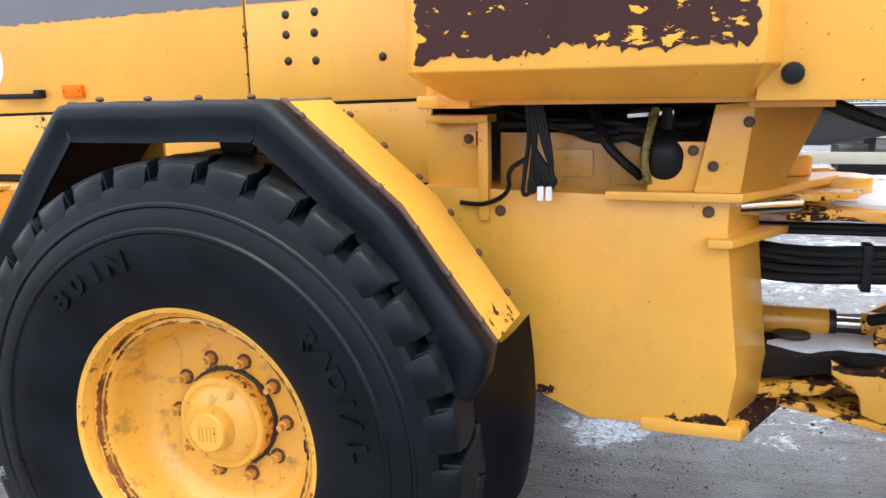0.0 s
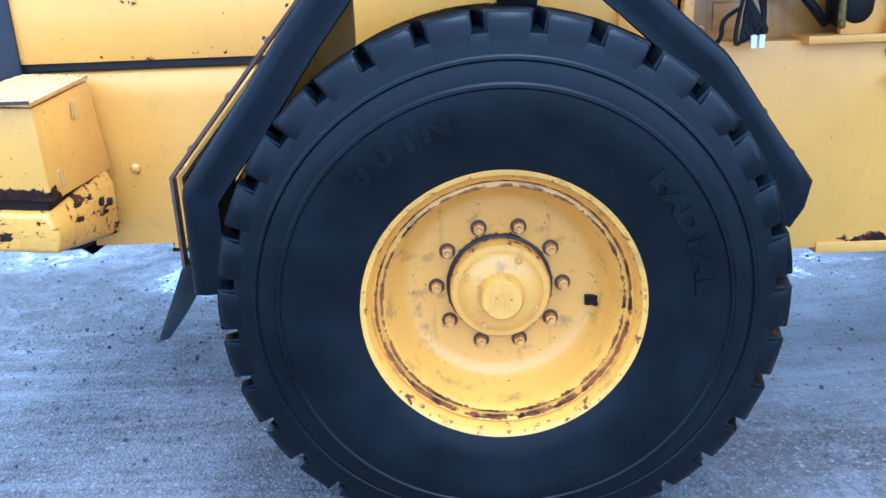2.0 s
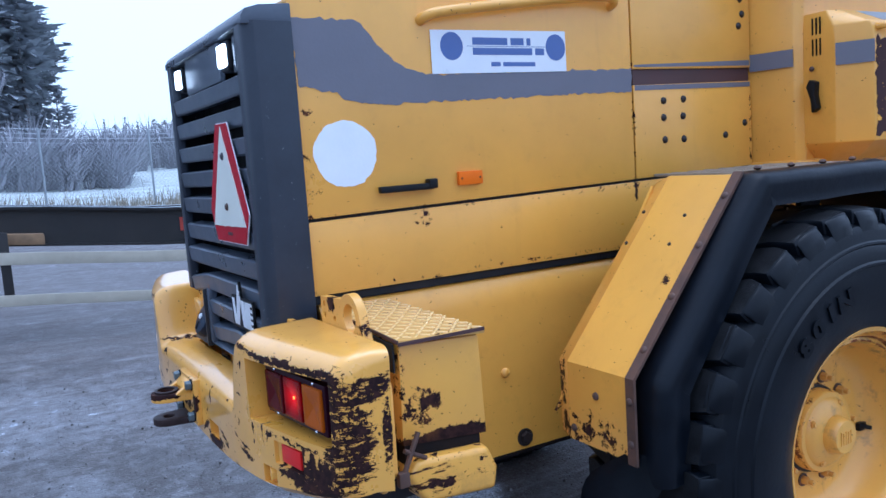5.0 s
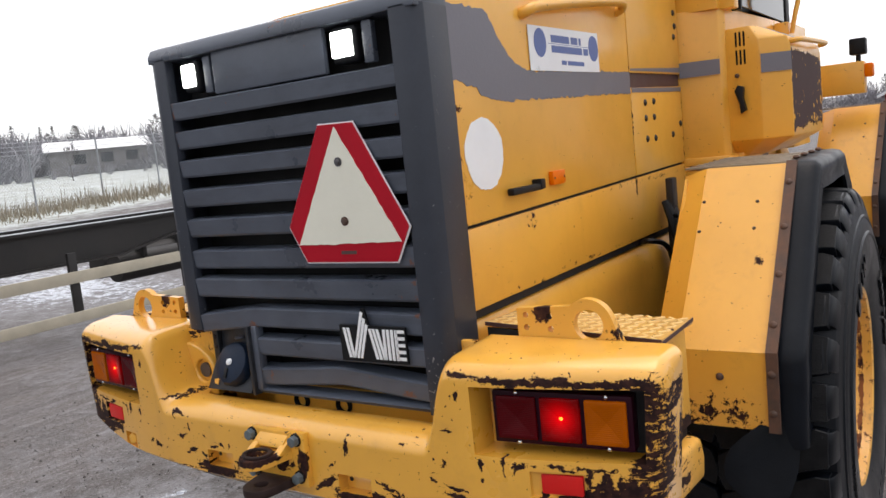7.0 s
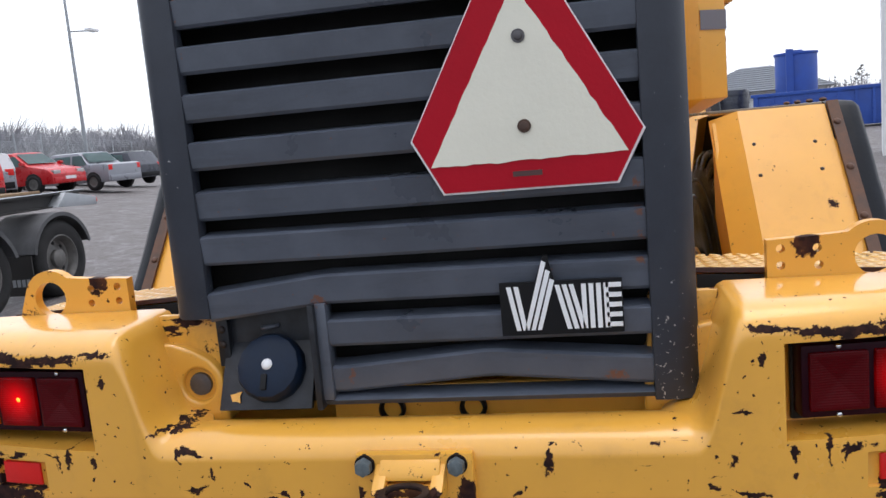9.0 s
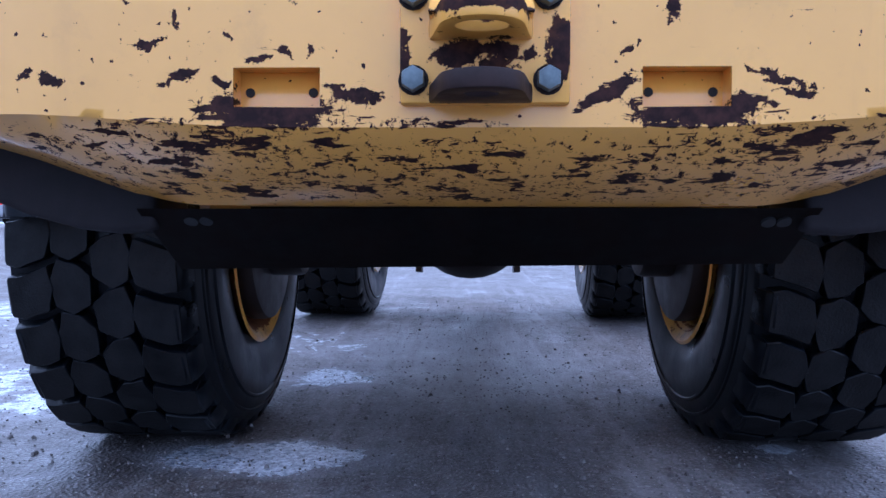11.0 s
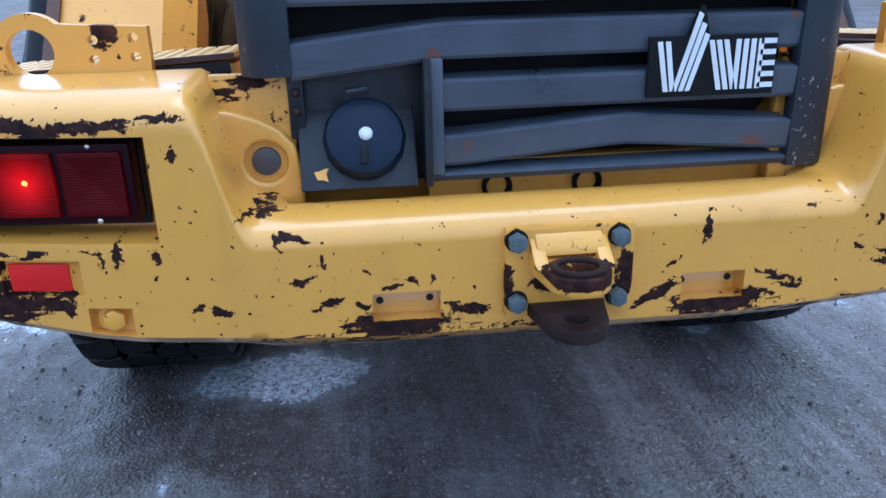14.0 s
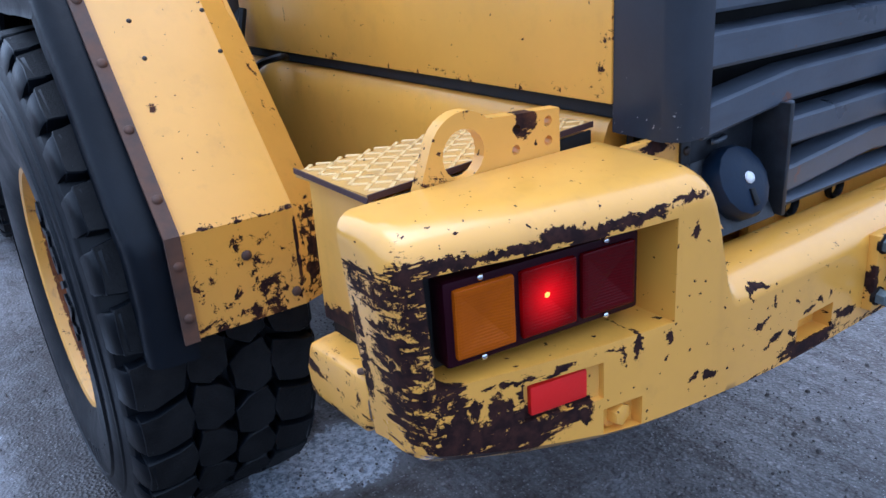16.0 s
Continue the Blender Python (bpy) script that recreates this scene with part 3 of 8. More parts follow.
def sheet(pts, normal_axis, h, thick, ragged=0.0, seed=1, step=0.012, bm=None):
    """A thin layer with the outline pts in the plane across the axis, lying from h to h + thick, its edge ragged by wear."""
    rng = random.Random(seed)
    if ragged:
        fine = []
        for (ax, ay), (bx, by) in zip(pts, pts[1:] + pts[:1]):
            n = max(1, int(math.hypot(bx - ax, by - ay) / step))
            for i in range(n):
                f = i / n
                fine.append((ax + (bx - ax) * f + rng.gauss(0, ragged), ay + (by - ay) * f + rng.gauss(0, ragged)))
        pts = fine
    return prism(pts, normal_axis, h, h + thick, bm=bm)


# ---- wheel loader ----
loader = thing("wheel_loader", "worn yellow articulated wheel loader with charcoal grille, standing on frosty gravel", "wheel loader")
R = 0.715
AXLE = 0.635


def across(y):
    """The tyre is narrower than it is deep-dished: its inner half is drawn in."""
    return -0.326 + (y + 0.326) * 0.83


def squashed(v):
    """The tyre carries weight: its lowest part is pressed flatter, and flat where it stands."""
    r = math.hypot(v.co.x, v.co.z)
    if v.co.z < 0 and r > 0.37:
        v.co.z *= 1 - 0.098 * min(1.0, (r - 0.37) / 0.25) * (-v.co.z / R) ** 4
    v.co.z = max(v.co.z, -AXLE + 0.001)


def wheel_meshes():
    """Tyre, rim and hub about the hub, the outside towards -y."""
    side = [(0.275, 0.345), (0.293, 0.37), (0.309, 0.42), (0.317, 0.475), (0.318, 0.510), (0.314, 0.540), (0.320, 0.544), (0.319, 0.551), (0.311, 0.556), (0.306, 0.590), (0.299, 0.600), (0.304, 0.604), (0.302, 0.610), (0.296, 0.614), (0.289, 0.638), (0.284, 0.652), (0.278, 0.660), (0.262, 0.664), (0.240, 0.670), (0.20, 0.676)]
    prof = [(-y, r) for y, r in side] + [(y, r) for y, r in side[::-1]] + [(0.24, 0.335), (-0.24, 0.335)]
    tyre = lathe(prof, 96, close=True)
    for v in tyre.verts:
        v.co.y = across(v.co.y)
        squashed(v)
    rim_prof = [(-0.264, 0.362), (-0.280, 0.360), (-0.290, 0.352), (-0.285, 0.340), (-0.268, 0.335), (-0.252, 0.331), (-0.254, 0.326), (-0.258, 0.322), (-0.250, 0.317), (-0.240, 0.316), (-0.242, 0.310), (-0.244, 0.303), (-0.236, 0.298), (-0.20, 0.292), (-0.15, 0.278), (-0.125, 0.262), (-0.110, 0.247), (-0.104, 0.225), (-0.104, 0.12), (-0.07, 0.12), (-0.07, 0.25), (0.0, 0.285), (0.15, 0.292), (0.185, 0.318), (0.205, 0.352), (0.200, 0.362)]
    rim = lathe(rim_prof, 80)
    hub = lathe([(-0.08, 0.132), (-0.150, 0.132), (-0.158, 0.126), (-0.160, 0.112), (-0.170, 0.104), (-0.180, 0.085), (-0.186, 0.062), (-0.214, 0.056), (-0.222, 0.050), (-0.223, 0.0)], 48)
    flange = lathe([(-0.103, 0.141), (-0.112, 0.141), (-0.114, 0.133), (-0.103, 0.132)], 48)
    return tyre, rim, hub, flange


def letters(word, radius, turn, height, y, spread, inward=False):
    """Raised characters round a tyre wall, in the plane y."""
    bm = bmesh.new()
    for i, ch in enumerate(word):
        cu = bpy.data.curves.new("glyph", "FONT")
        cu.body, cu.size, cu.align_x, cu.extrude, cu.offset = ch, height * 1.35, "CENTER", 0.0065, 0.0036
        ob = new("glyph", cu)
        me = bpy.data.meshes.new_from_object(ob.evaluated_get(bpy.context.evaluated_depsgraph_get()))
        bpy.data.objects.remove(ob)
        bpy.data.curves.remove(cu)
        a = radians(turn) + (i - (len(word) - 1) / 2) * spread * (1 if inward else -1)
        g = bmesh.new()
        g.from_mesh(me)
        bpy.data.meshes.remove(me)
        spin = a - math.pi / 2 + (math.pi if inward else 0)
        turned(g, Matrix.Translation((radius * math.cos(a), y, radius * math.sin(a))) @ Matrix.Rotation(-spin, 4, "Y") @ Matrix.Rotation(math.pi / 2, 4, "X") @ Matrix.Diagonal((1.35, 1.0, 1.0, 1.0)))
        joined(bm, g)
    return bm


STEPS = 32


def tread_block(kind, s, turn, seed=0):
    """One block of the tread, turned round the wheel; what would lie below the ground is pressed flat."""
    b = bmesh.new()
    shapes = {"shoulder": [(0.08, 0.252), (0.04, 0.215), (0.20, 0.142), (0.60, 0.124), (0.96, 0.138), (0.80, 0.215), (0.76, 0.252)],
              "centre": [(0.30, 0.110), (0.16, 0.064), (0.34, 0.011), (0.80, 0.007), (1.02, 0.042), (1.10, 0.097), (0.72, 0.118)]}
    pts = []
    rough_outline = [(u, s * y) for u, y in shapes[kind]]
    for (ua, ya), (ub, yb) in zip(rough_outline, rough_outline[1:] + rough_outline[:1]):
        for f in (0.05, 0.5, 0.95):
            u, y = ua + (ub - ua) * f, ya + (yb - ya) * f
            pts.append((u + 0.035 * noise.noise((u * 3 + seed * 9.1, y * 20, 1)), y + 0.005 * noise.noise((u * 3, y * 20 + seed * 5.3, 7))))
    base, top = (0.660, R) if kind == "shoulder" else (0.660, R - 0.002)
    cx, cy = sum(p[0] for p in pts) / len(pts), sum(p[1] for p in pts) / len(pts)
    rings = []
    for f, rr in ((1.17, base), (1.14, top - 0.012), (1.125, top - 0.003), (1.085, top)):
        row = []
        for u, y in pts:
            a = 2 * math.pi * (cx + (u - cx) * f) / STEPS + turn
            yy = cy + (y - cy) * f
            crown = rr - 0.20 * max(0.0, abs(yy) - 0.17) ** 1.3
            row.append(b.verts.new((crown * math.cos(a), yy, crown * math.sin(a))))
        rings.append(row)
    m = len(pts)
    for lo, hi in zip(rings, rings[1:]):
        for k in range(m):
            b.faces.new((lo[k], lo[(k + 1) % m], hi[(k + 1) % m], hi[k]))
    b.faces.new(rings[-1]).material_index = 1
    b.faces.new(rings[0][::-1])
    if kind == "shoulder":
        # the outer cheek runs on into the side wall
        cheek = ((0.242, 0.7085), (0.256, 0.7055), (0.267, 0.698), (0.275, 0.686), (0.282, 0.668), (0.2895, 0.632), (0.22, 0.63))
        rows = []
        for u in (0.04, 0.09, 0.70, 0.75):
            a = 2 * math.pi * u / STEPS + turn
            worn = 0.003 if u in (0.04, 0.75) else 0.0
            rows.append([b.verts.new(((r - worn) * math.cos(a), s * (y - (worn if r > 0.64 else 0.0)), (r - worn) * math.sin(a))) for y, r in cheek])
        n = len(cheek)
        for p, q in zip(rows, rows[1:]):
            for i in range(n):
                b.faces.new((p[i], p[(i + 1) % n], q[(i + 1) % n], q[i]))
        b.faces.new(rows[0]), b.faces.new(rows[-1][::-1])
        bmesh.ops.recalc_face_normals(b, faces=b.faces)
    for v in b.verts:
        v.co.y = across(v.co.y)
        squashed(v)
    return b


tyre_bm, rim_bm, hub_bm, flange_bm = wheel_meshes()
wheel = part("wheel", rim_bm, yellow_rim, loader, "deep-dish yellow steel rim chipped along its edge")
part("tyre", tyre_bm, rubber, wheel, "black block-tread loader tyre", 32)
part("hub", hub_bm, yellow_rim, wheel)
part("hub_flange", flange_bm, steel_dark, wheel)
part_ring = rod((0, 0.003, 0), (0, -0.004, 0), 0.0215, n=16)
washer_mesh = link_mesh("nut_washer", part_ring, rusty)
nut_bm = hexbolt((0, 0, 0), (0, -1, 0), 0.0155, 0.026, False)
rod((0, -0.024, 0), (0, -0.042, 0), 0.0085, n=10, bm=nut_bm, off=0.002)
nut_mesh = link_mesh("wheel_nut", nut_bm, yellow_nut)
for k in range(10):
    nut = new("wheel_nut", nut_mesh)
    a = radians(108 + 36 * k)
    nut.location, nut.parent = (0.1675 * math.cos(a), -0.104, 0.1675 * math.sin(a)), wheel
    seat = new("nut_washer", washer_mesh)
    seat.location, seat.parent = nut.location, wheel
for k in range(4):
    a = radians(62 + 90 * k)
    part("hub_bolt", hexbolt((0.098 * math.cos(a), -0.172, 0.098 * math.sin(a)), (0, -1, 0), 0.0085, 0.008), yellow_nut, wheel)
for kind in ("shoulder", "centre"):
    for s in (-1, 1):
        shared = [link_mesh("tread_block", tread_block(kind, s, 0.0, seed), (rubber, tread_rubber), 32) for seed in range(4)]
        for k in range(STEPS):
            step = 2 * math.pi * (k + (0.945 if s > 0 else 0.445)) / STEPS
            mid_turn = (step + math.pi / STEPS) % (2 * math.pi)
            low = abs(mid_turn - 1.5 * math.pi) < 1.10
            blk = new("tread_block", link_mesh("tread_block", tread_block(kind, s, step, k % 7), (rubber, tread_rubber), 32) if low else shared[k * 3 % 4])
            blk.parent = wheel
            if not low:
                blk.matrix_basis = Matrix.Rotation(-step, 4, "Y")
for word, turn, size, spread in (("801N", 120.2, 0.050, 0.143), ("RADIAL", 24, 0.046, 0.120)):
    for i, ch in enumerate(word):
        part("raised_letter", letters(ch, 0.462, turn - math.degrees(spread) * (i - (len(word) - 1) / 2), size, -0.3185, 0.0), rubber, wheel)
for k in range(4):
    a = radians(-72 + 6.6 * (k - 1.5))
    bar = turned(box(-0.012, 0.012, -0.3200, -0.315, -0.024, 0.024, 0.003), Matrix.Rotation(-(a - math.pi / 2), 4, "Y"))
    part("raised_bar", turned(bar, Matrix.Translation((0.487 * math.cos(a), 0, 0.487 * math.sin(a)))), rubber, wheel)
part("valve", rod((0.238, -0.115, -0.045), (0.250, -0.150, -0.048), 0.010, 0.007, 8, bm=box(0.225, 0.262, -0.125, -0.108, -0.062, -0.034, 0.004)), black_plastic, wheel, "black tyre valve")
hub_marks = bmesh.new()
for k in range(5):
    box(-0.028 + k * 0.012, -0.022 + k * 0.012, -0.2255, -0.222, -0.022, 0.020 - 0.004 * (k % 2), bm=hub_marks)
part("hub_emblem", hub_marks, yellow_lug, wheel, "worn embossed bars on the hub cap")
wheel.matrix_basis = pose(0, -0.895, AXLE)
for x, y, z, turn, tip in ((0, 0.895, AXLE, 180, 40), (2.72, -0.97, AXLE + 0.07, -3, 17), (2.80, 0.82, AXLE + 0.07, 177, 63)):
    rim_mesh = wheel.data
    if x == 0:
        rim_mesh = wheel.data.copy()
        rim_mesh.materials[0] = yellow_rim_rusty
    other = new("wheel", rim_mesh)
    other.parent, other.matrix_basis = loader, pose(x, y, z, 0, 0, turn)
    tagged(other, "deep-dish steel rim with rust-brown dish" if x == 0 else "deep-dish yellow steel rim chipped along its edge")
    for ch in wheel.children:
        c = new(ch.name.split(".")[0], ch.data)
        tagged(c, ch.get("label", ""))
        c.parent, c.matrix_basis = other, ch.matrix_basis

# axles and the underside
ax = rod((0, -0.62, AXLE), (0, 0.62, AXLE), 0.085, n=20)
rod((0, -0.80, AXLE), (0, -0.55, AXLE), 0.14, n=20, bm=ax, off=0.02)
rod((0, 0.55, AXLE), (0, 0.80, AXLE), 0.14, n=20, bm=ax, off=0.02)
for s in (-1, 1):
    rod((0, s * 0.66, AXLE), (0, s * 0.735, AXLE), 0.286, n=36, bm=ax, off=0.02)
part("rear_axle", ax, steel_dark, loader, "oily dark rear axle")
diff = bmesh.new()
bmesh.ops.create_uvsphere(diff, u_segments=24, v_segments=12, radius=0.20)
turned(diff, Matrix.Translation((0.02, 0, AXLE)) @ Matrix.Diagonal((1.0, 0.9, 0.75, 1)))
rod((0.1, 0, AXLE), (0.6, 0, AXLE + 0.03), 0.10, 0.07, 16, bm=diff)
part("differential", diff, steel_dark, loader)
ax2 = rod((2.76, -0.75, AXLE + 0.07), (2.76, 0.62, AXLE + 0.07), 0.11, n=20)
for y in (-0.72, 0.585):
    rod((2.76, y - 0.03, AXLE + 0.07), (2.76, y + 0.03, AXLE + 0.07), 0.28, n=36, bm=ax2, off=0.02)
part("front_axle", ax2, steel_dark, loader, "oily dark front axle")
part("drive_shaft", rod((0.6, 0, 0.66), (2.6, -0.04, 0.70), 0.045, n=14), steel_dark, loader)

# rear chassis
fr = prism([(-0.470, 0.60), (-0.476, 1.095), (-0.474, 1.12), (-0.468, 1.148), (-0.458, 1.172), (-0.442, 1.190), (-0.40, 1.199), (0.40, 1.199), (0.442, 1.190), (0.458, 1.172), (0.468, 1.148), (0.474, 1.12), (0.476, 1.095), (0.470, 0.60)], "x", -1.05, 0.42)
prism([(-0.470, 0.70), (-0.476, 1.095), (-0.474, 1.12), (-0.468, 1.148), (-0.458, 1.172), (-0.442, 1.190), (-0.40, 1.199), (0.40, 1.199), (0.442, 1.190), (0.458, 1.172), (0.468, 1.148), (0.474, 1.12), (0.476, 1.095), (0.470, 0.70)], "x", -1.42, -1.05, bm=fr)
part("rear_frame", fr, yellow, loader, "yellow rear frame box with rounded shoulders")
for s in (-1, 1):
    for x, z in ((-1.138, 0.874), (-0.974, 0.873), (-0.815, 0.872)):
        part("frame_bolt", dome((x, s * 0.476, z), (0, s, 0), 0.017), yellow, loader)
    part("frame_bolt", hexbolt((-0.75, s * 0.474, 0.640), (0, s, 0), 0.022, 0.016), steel_dark, loader)
    # Black strip that draws the shade in the gap between frame and hood.
    part("frame_gap_seal", box(-1.44, 0.36, s * 0.445 - 0.012, s * 0.445 + 0.012, 1.185, 1.212), black_gap, loader)
for s in (-1, 1):
    part("frame_skirt", box(-1.31, -1.05, s * 0.470, s * 0.452, 0.617, 0.705), yellow, loader)
# Added dark sheets: they hide the lit yellow frame end and bottom as shade would.
part("frame_end", box(-1.431, -1.422, -0.475, 0.475, 0.70, 0.82, 0.003), brown_black, loader)
part("skid_plate", box(-1.06, -0.35, -0.47, 0.47, 0.586, 0.598, 0.003), brown_black, loader)
part("sump_guard", box(-1.062, -1.051, -0.45, 0.45, 0.60, 0.705), brown_black, loader)
mid = prism([(0.40, 1.215), (1.25, 1.195), (1.252, 1.08), (1.292, 0.72), (1.268, 0.552), (0.895, 0.548), (0.715, 0.622), (0.40, 0.62)], "y", -0.548, 0.548, 0.006)
part("centre_frame", mid, yellow_centre, loader, "yellow welded centre frame plate")
nose, rings = bmesh.new(), []
for z, xa in ((0.556, 1.258), (0.60, 1.272), (0.72, 1.284), (1.08, 1.246), (1.19, 1.244)):
    rings.append([nose.verts.new((x, y, z)) for x, y in ((1.0, -0.5455), (xa, -0.5455), (xa + 0.088, -0.335), (xa + 0.088, 0.335), (xa, 0.5455), (1.0, 0.5455))])
for a, c in zip(rings, rings[1:]):
    for k in range(6):
        nose.faces.new((a[k], a[(k + 1) % 6], c[(k + 1) % 6], c[k]))
nose.faces.new(rings[0]), nose.faces.new(rings[-1][::-1])
part("frame_nose", bevelled(nose, 0.012, 3, 20), yellow_centre, loader)
for s in (-1, 1):
    toe = prism([(1.042, s * 0.30), (1.042, s * 0.555), (1.31, s * 0.555), (1.43, s * 0.27), (1.43, s * 0.10), (1.20, s * 0.10)], "z", 0.532, 0.568, 0.004)
    part("frame_foot", toe, yellow_toe, loader, "yellow foot plate scraped to brown at its tip")
    fl = prism([(0.935, s * 0.30), (0.935, s * 0.592), (1.28, s * 0.592), (1.56, s * 0.10), (1.42, s * 0.04), (1.28, s * 0.15)], "z", 1.193, 1.216, 0.003)
    part("joint_flange", fl, yellow_worn, loader)
    fl = prism([(1.20, s * 0.30), (1.20, s * 0.585), (1.262, s * 0.585), (1.465, s * 0.22), (1.43, s * 0.10), (1.25, s * 0.15)], "z", 1.072, 1.094, 0.003)
    part("joint_flange", fl, yellow, loader)
    part("gusset", prism([(1.16, 1.216), (1.205, 1.44), (1.30, 1.445), (1.275, 1.216)], "y", s * 0.582, s * 0.560, 0.003), yellow, loader)
    g = bmesh.new()
    vs = [g.verts.new(p) for p in ((1.275, s * 0.585, 1.216), (1.375, s * 0.45, 1.216), (1.475, s * 0.45, 1.445), (1.30, s * 0.585, 1.445))]
    g.faces.new(vs)
    bmesh.ops.solidify(g, geom=g.faces[:], thickness=0.014)
    part("gusset_wing", g, yellow, loader)
    part("gusset_rim", box(1.28, 1.475, s * 0.60, s * 0.565, 1.432, 1.452, 0.004), yellow, loader)
    for p in ((0.636, 0.55, 1.148), (1.199, 0.55, 1.162)):
        part("frame_bolt", hexbolt((p[0], s * p[1], p[2]), (0, s, 0), 0.0115), rusty, loader)
    for p in ((1.285, 1.397), (1.155, 1.325), (1.205, 1.285)):
        part("gusset_bolt", hexbolt((p[0], s * 0.584, p[1]), (0, s, 0), 0.0105), rusty, loader)
    # open bay above the frame plate
    part("bay_post", box(0.575, 0.605, s * 0.545 - 0.02, s * 0.545 + 0.02, 1.12, 1.415, 0.004), yellow, loader)
    part("bay_shelf", box(0.42, 0.605, s * 0.47, s * 0.568, 1.396, 1.418, 0.004), yellow, loader)
    part("bay_panel", box(0.40, 0.575, s * 0.46, s * 0.50, 1.20, 1.40, 0.004), yellow, loader)
    part("bay_tab", box(0.515, 0.56, s * 0.50, s * 0.53, 1.33, 1.37, 0.003), yellow, loader)
    part("bay_bolt", hexbolt((0.538, s * 0.53, 1.35), (0, s, 0), 0.011), rusty, loader)
    part("bay_backing", box(0.605, 1.13, s * 0.415, s * 0.43, 1.20, 1.362, 0.003), yellow_bay, loader, "dark mottled yellow back wall")
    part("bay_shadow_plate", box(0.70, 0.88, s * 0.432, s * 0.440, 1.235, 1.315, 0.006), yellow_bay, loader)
    part("bay_lip", box(1.04, 1.20, s * 0.545 - 0.01, s * 0.545 + 0.01, 1.216, 1.345, 0.003), yellow, loader)
    acc = bmesh.new()
    bmesh.ops.create_uvsphere(acc, u_segments=24, v_segments=14, radius=0.068)
    for v in acc.verts:
        v.co.z += math.copysign(0.008, v.co.z)
    turned(acc, Matrix.Translation((1.083, s * 0.507, 1.300)))
    rod((1.083, s * 0.507, 1.37), (1.083, s * 0.507, 1.43), 0.016, n=8, bm=acc)
    part("accumulator", acc, black_plastic, loader, "black hydraulic accumulator")
    part("hose_fitting", rod((0.98, s * 0.50, 1.415), (1.10, s * 0.50, 1.425), 0.014, n=8), chrome, loader)
    for k in range(7):
        h = tube([(0.62 + 0.05 * k, s * 0.44, 1.43 - 0.012 * k), (0.72 + 0.06 * k, s * (0.49 + 0.008 * (k % 3)), 1.40 - 0.02 * (k % 4)), (0.86 + 0.05 * k, s * 0.48, 1.40 - 0.012 * k), (1.18, s * (0.42 + 0.02 * (k % 2)), 1.26 + 0.022 * k)], 0.011 + 0.003 * (k % 2), 7)
        part("hose", h, black_plastic, loader)
    part("hose", tube([(0.88, s * 0.46, 1.44), (0.915, s * 0.52, 1.352), (0.96, s * 0.53, 1.30), (1.02, s * 0.50, 1.245)], 0.014, 8), black_plastic, loader)
    part("hose", tube([(1.055, s * 0.53, 1.43), (1.040, s * 0.565, 1.36), (1.030, s * 0.57, 1.29), (1.045, s * 0.55, 1.235)], 0.011, 8), spiral_hose, loader, "yellow and black spiral hose")
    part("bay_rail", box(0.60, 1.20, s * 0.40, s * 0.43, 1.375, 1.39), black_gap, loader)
rng = random.Random(4)
for k in range(6):
    x = 0.735 + 0.012 * k
    c = tube([(0.72 + 0.008 * k, -0.60, 1.47), (0.735 + 0.01 * k, -0.61, 1.36), (x + rng.uniform(-0.03, 0.03), -0.605, 1.27), (x + rng.uniform(-0.03, 0.04), -0.61, 1.19 + 0.01 * k), (x + 0.02, -0.602, 1.23), (0.745, -0.605, 1.33)], 0.0065, 6)
    part("cable", c, black_plastic, loader)
part("cable", tube([(0.72, -0.60, 1.30), (0.67, -0.61, 1.27), (0.68, -0.60, 1.21), (0.60, -0.57, 1.165), (0.52, -0.56, 1.17)], 0.007, 6), black_plastic, loader)
for x in (0.757, 0.78):
    part("cable_plug", box(x, x + 0.017, -0.622, -0.606, 1.190, 1.228, 0.003), white_vinyl, loader, "white plastic cable plug")
# Near-black sheet lining the underside of the cab over the bay.
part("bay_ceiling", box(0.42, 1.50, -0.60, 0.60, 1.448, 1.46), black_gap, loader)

# articulation joint and front frame
cyl = rod((1.30, -0.035, 0.737), (1.57, -0.03, 0.737), 0.049, n=20, off=0.005)
for x in (1.415, 1.435):
    rod((x, -0.034, 0.737), (x + 0.009, -0.034, 0.737), 0.052, n=20, bm=cyl)
part("steering_cylinder", cyl, yellow, loader)
part("cylinder_gland", rod((1.565, -0.03, 0.737), (1.592, -0.03, 0.737), 0.046, n=20, off=0.004), steel_dark, loader)
part("cylinder_rod", rod((1.58, -0.03, 0.737), (1.69, -0.03, 0.738), 0.021, n=16), chrome, loader)
eye = rod((1.665, -0.03, 0.738), (1.80, -0.04, 0.742), 0.040, n=16, off=0.004)
rod((1.84, -0.11, 0.745), (1.84, 0.02, 0.745), 0.066, n=24, bm=eye, off=0.006)
part("cylinder_eye", eye, yellow_joint, loader)
part("eye_bolt", hexbolt((1.775, -0.078, 0.742), (0, -1, 0), 0.014), steel_dark, loader)
oval = [(1.79 + 0.118 * math.cos(a) * math.cos(0.45) - 0.082 * math.sin(a) * math.sin(0.45), 0.800 + 0.118 * math.cos(a) * math.sin(0.95) + 0.082 * math.sin(a) * math.cos(0.45)) for a in [k * math.pi / 14 for k in range(28)]]
b, edges = bmesh.new(), []
for f in (1.0, 0.66):
    vs = [b.verts.new((1.79 + (x - 1.79) * f, -0.19, 0.800 + (z - 0.800) * f)) for x, z in oval]
    edges += [b.edges.new((vs[i], vs[(i + 1) % len(vs)])) for i in range(len(vs))]
bmesh.ops.triangle_fill(b, use_beauty=True, edges=edges)
ext = bmesh.ops.extrude_face_region(b, geom=b.faces[:])
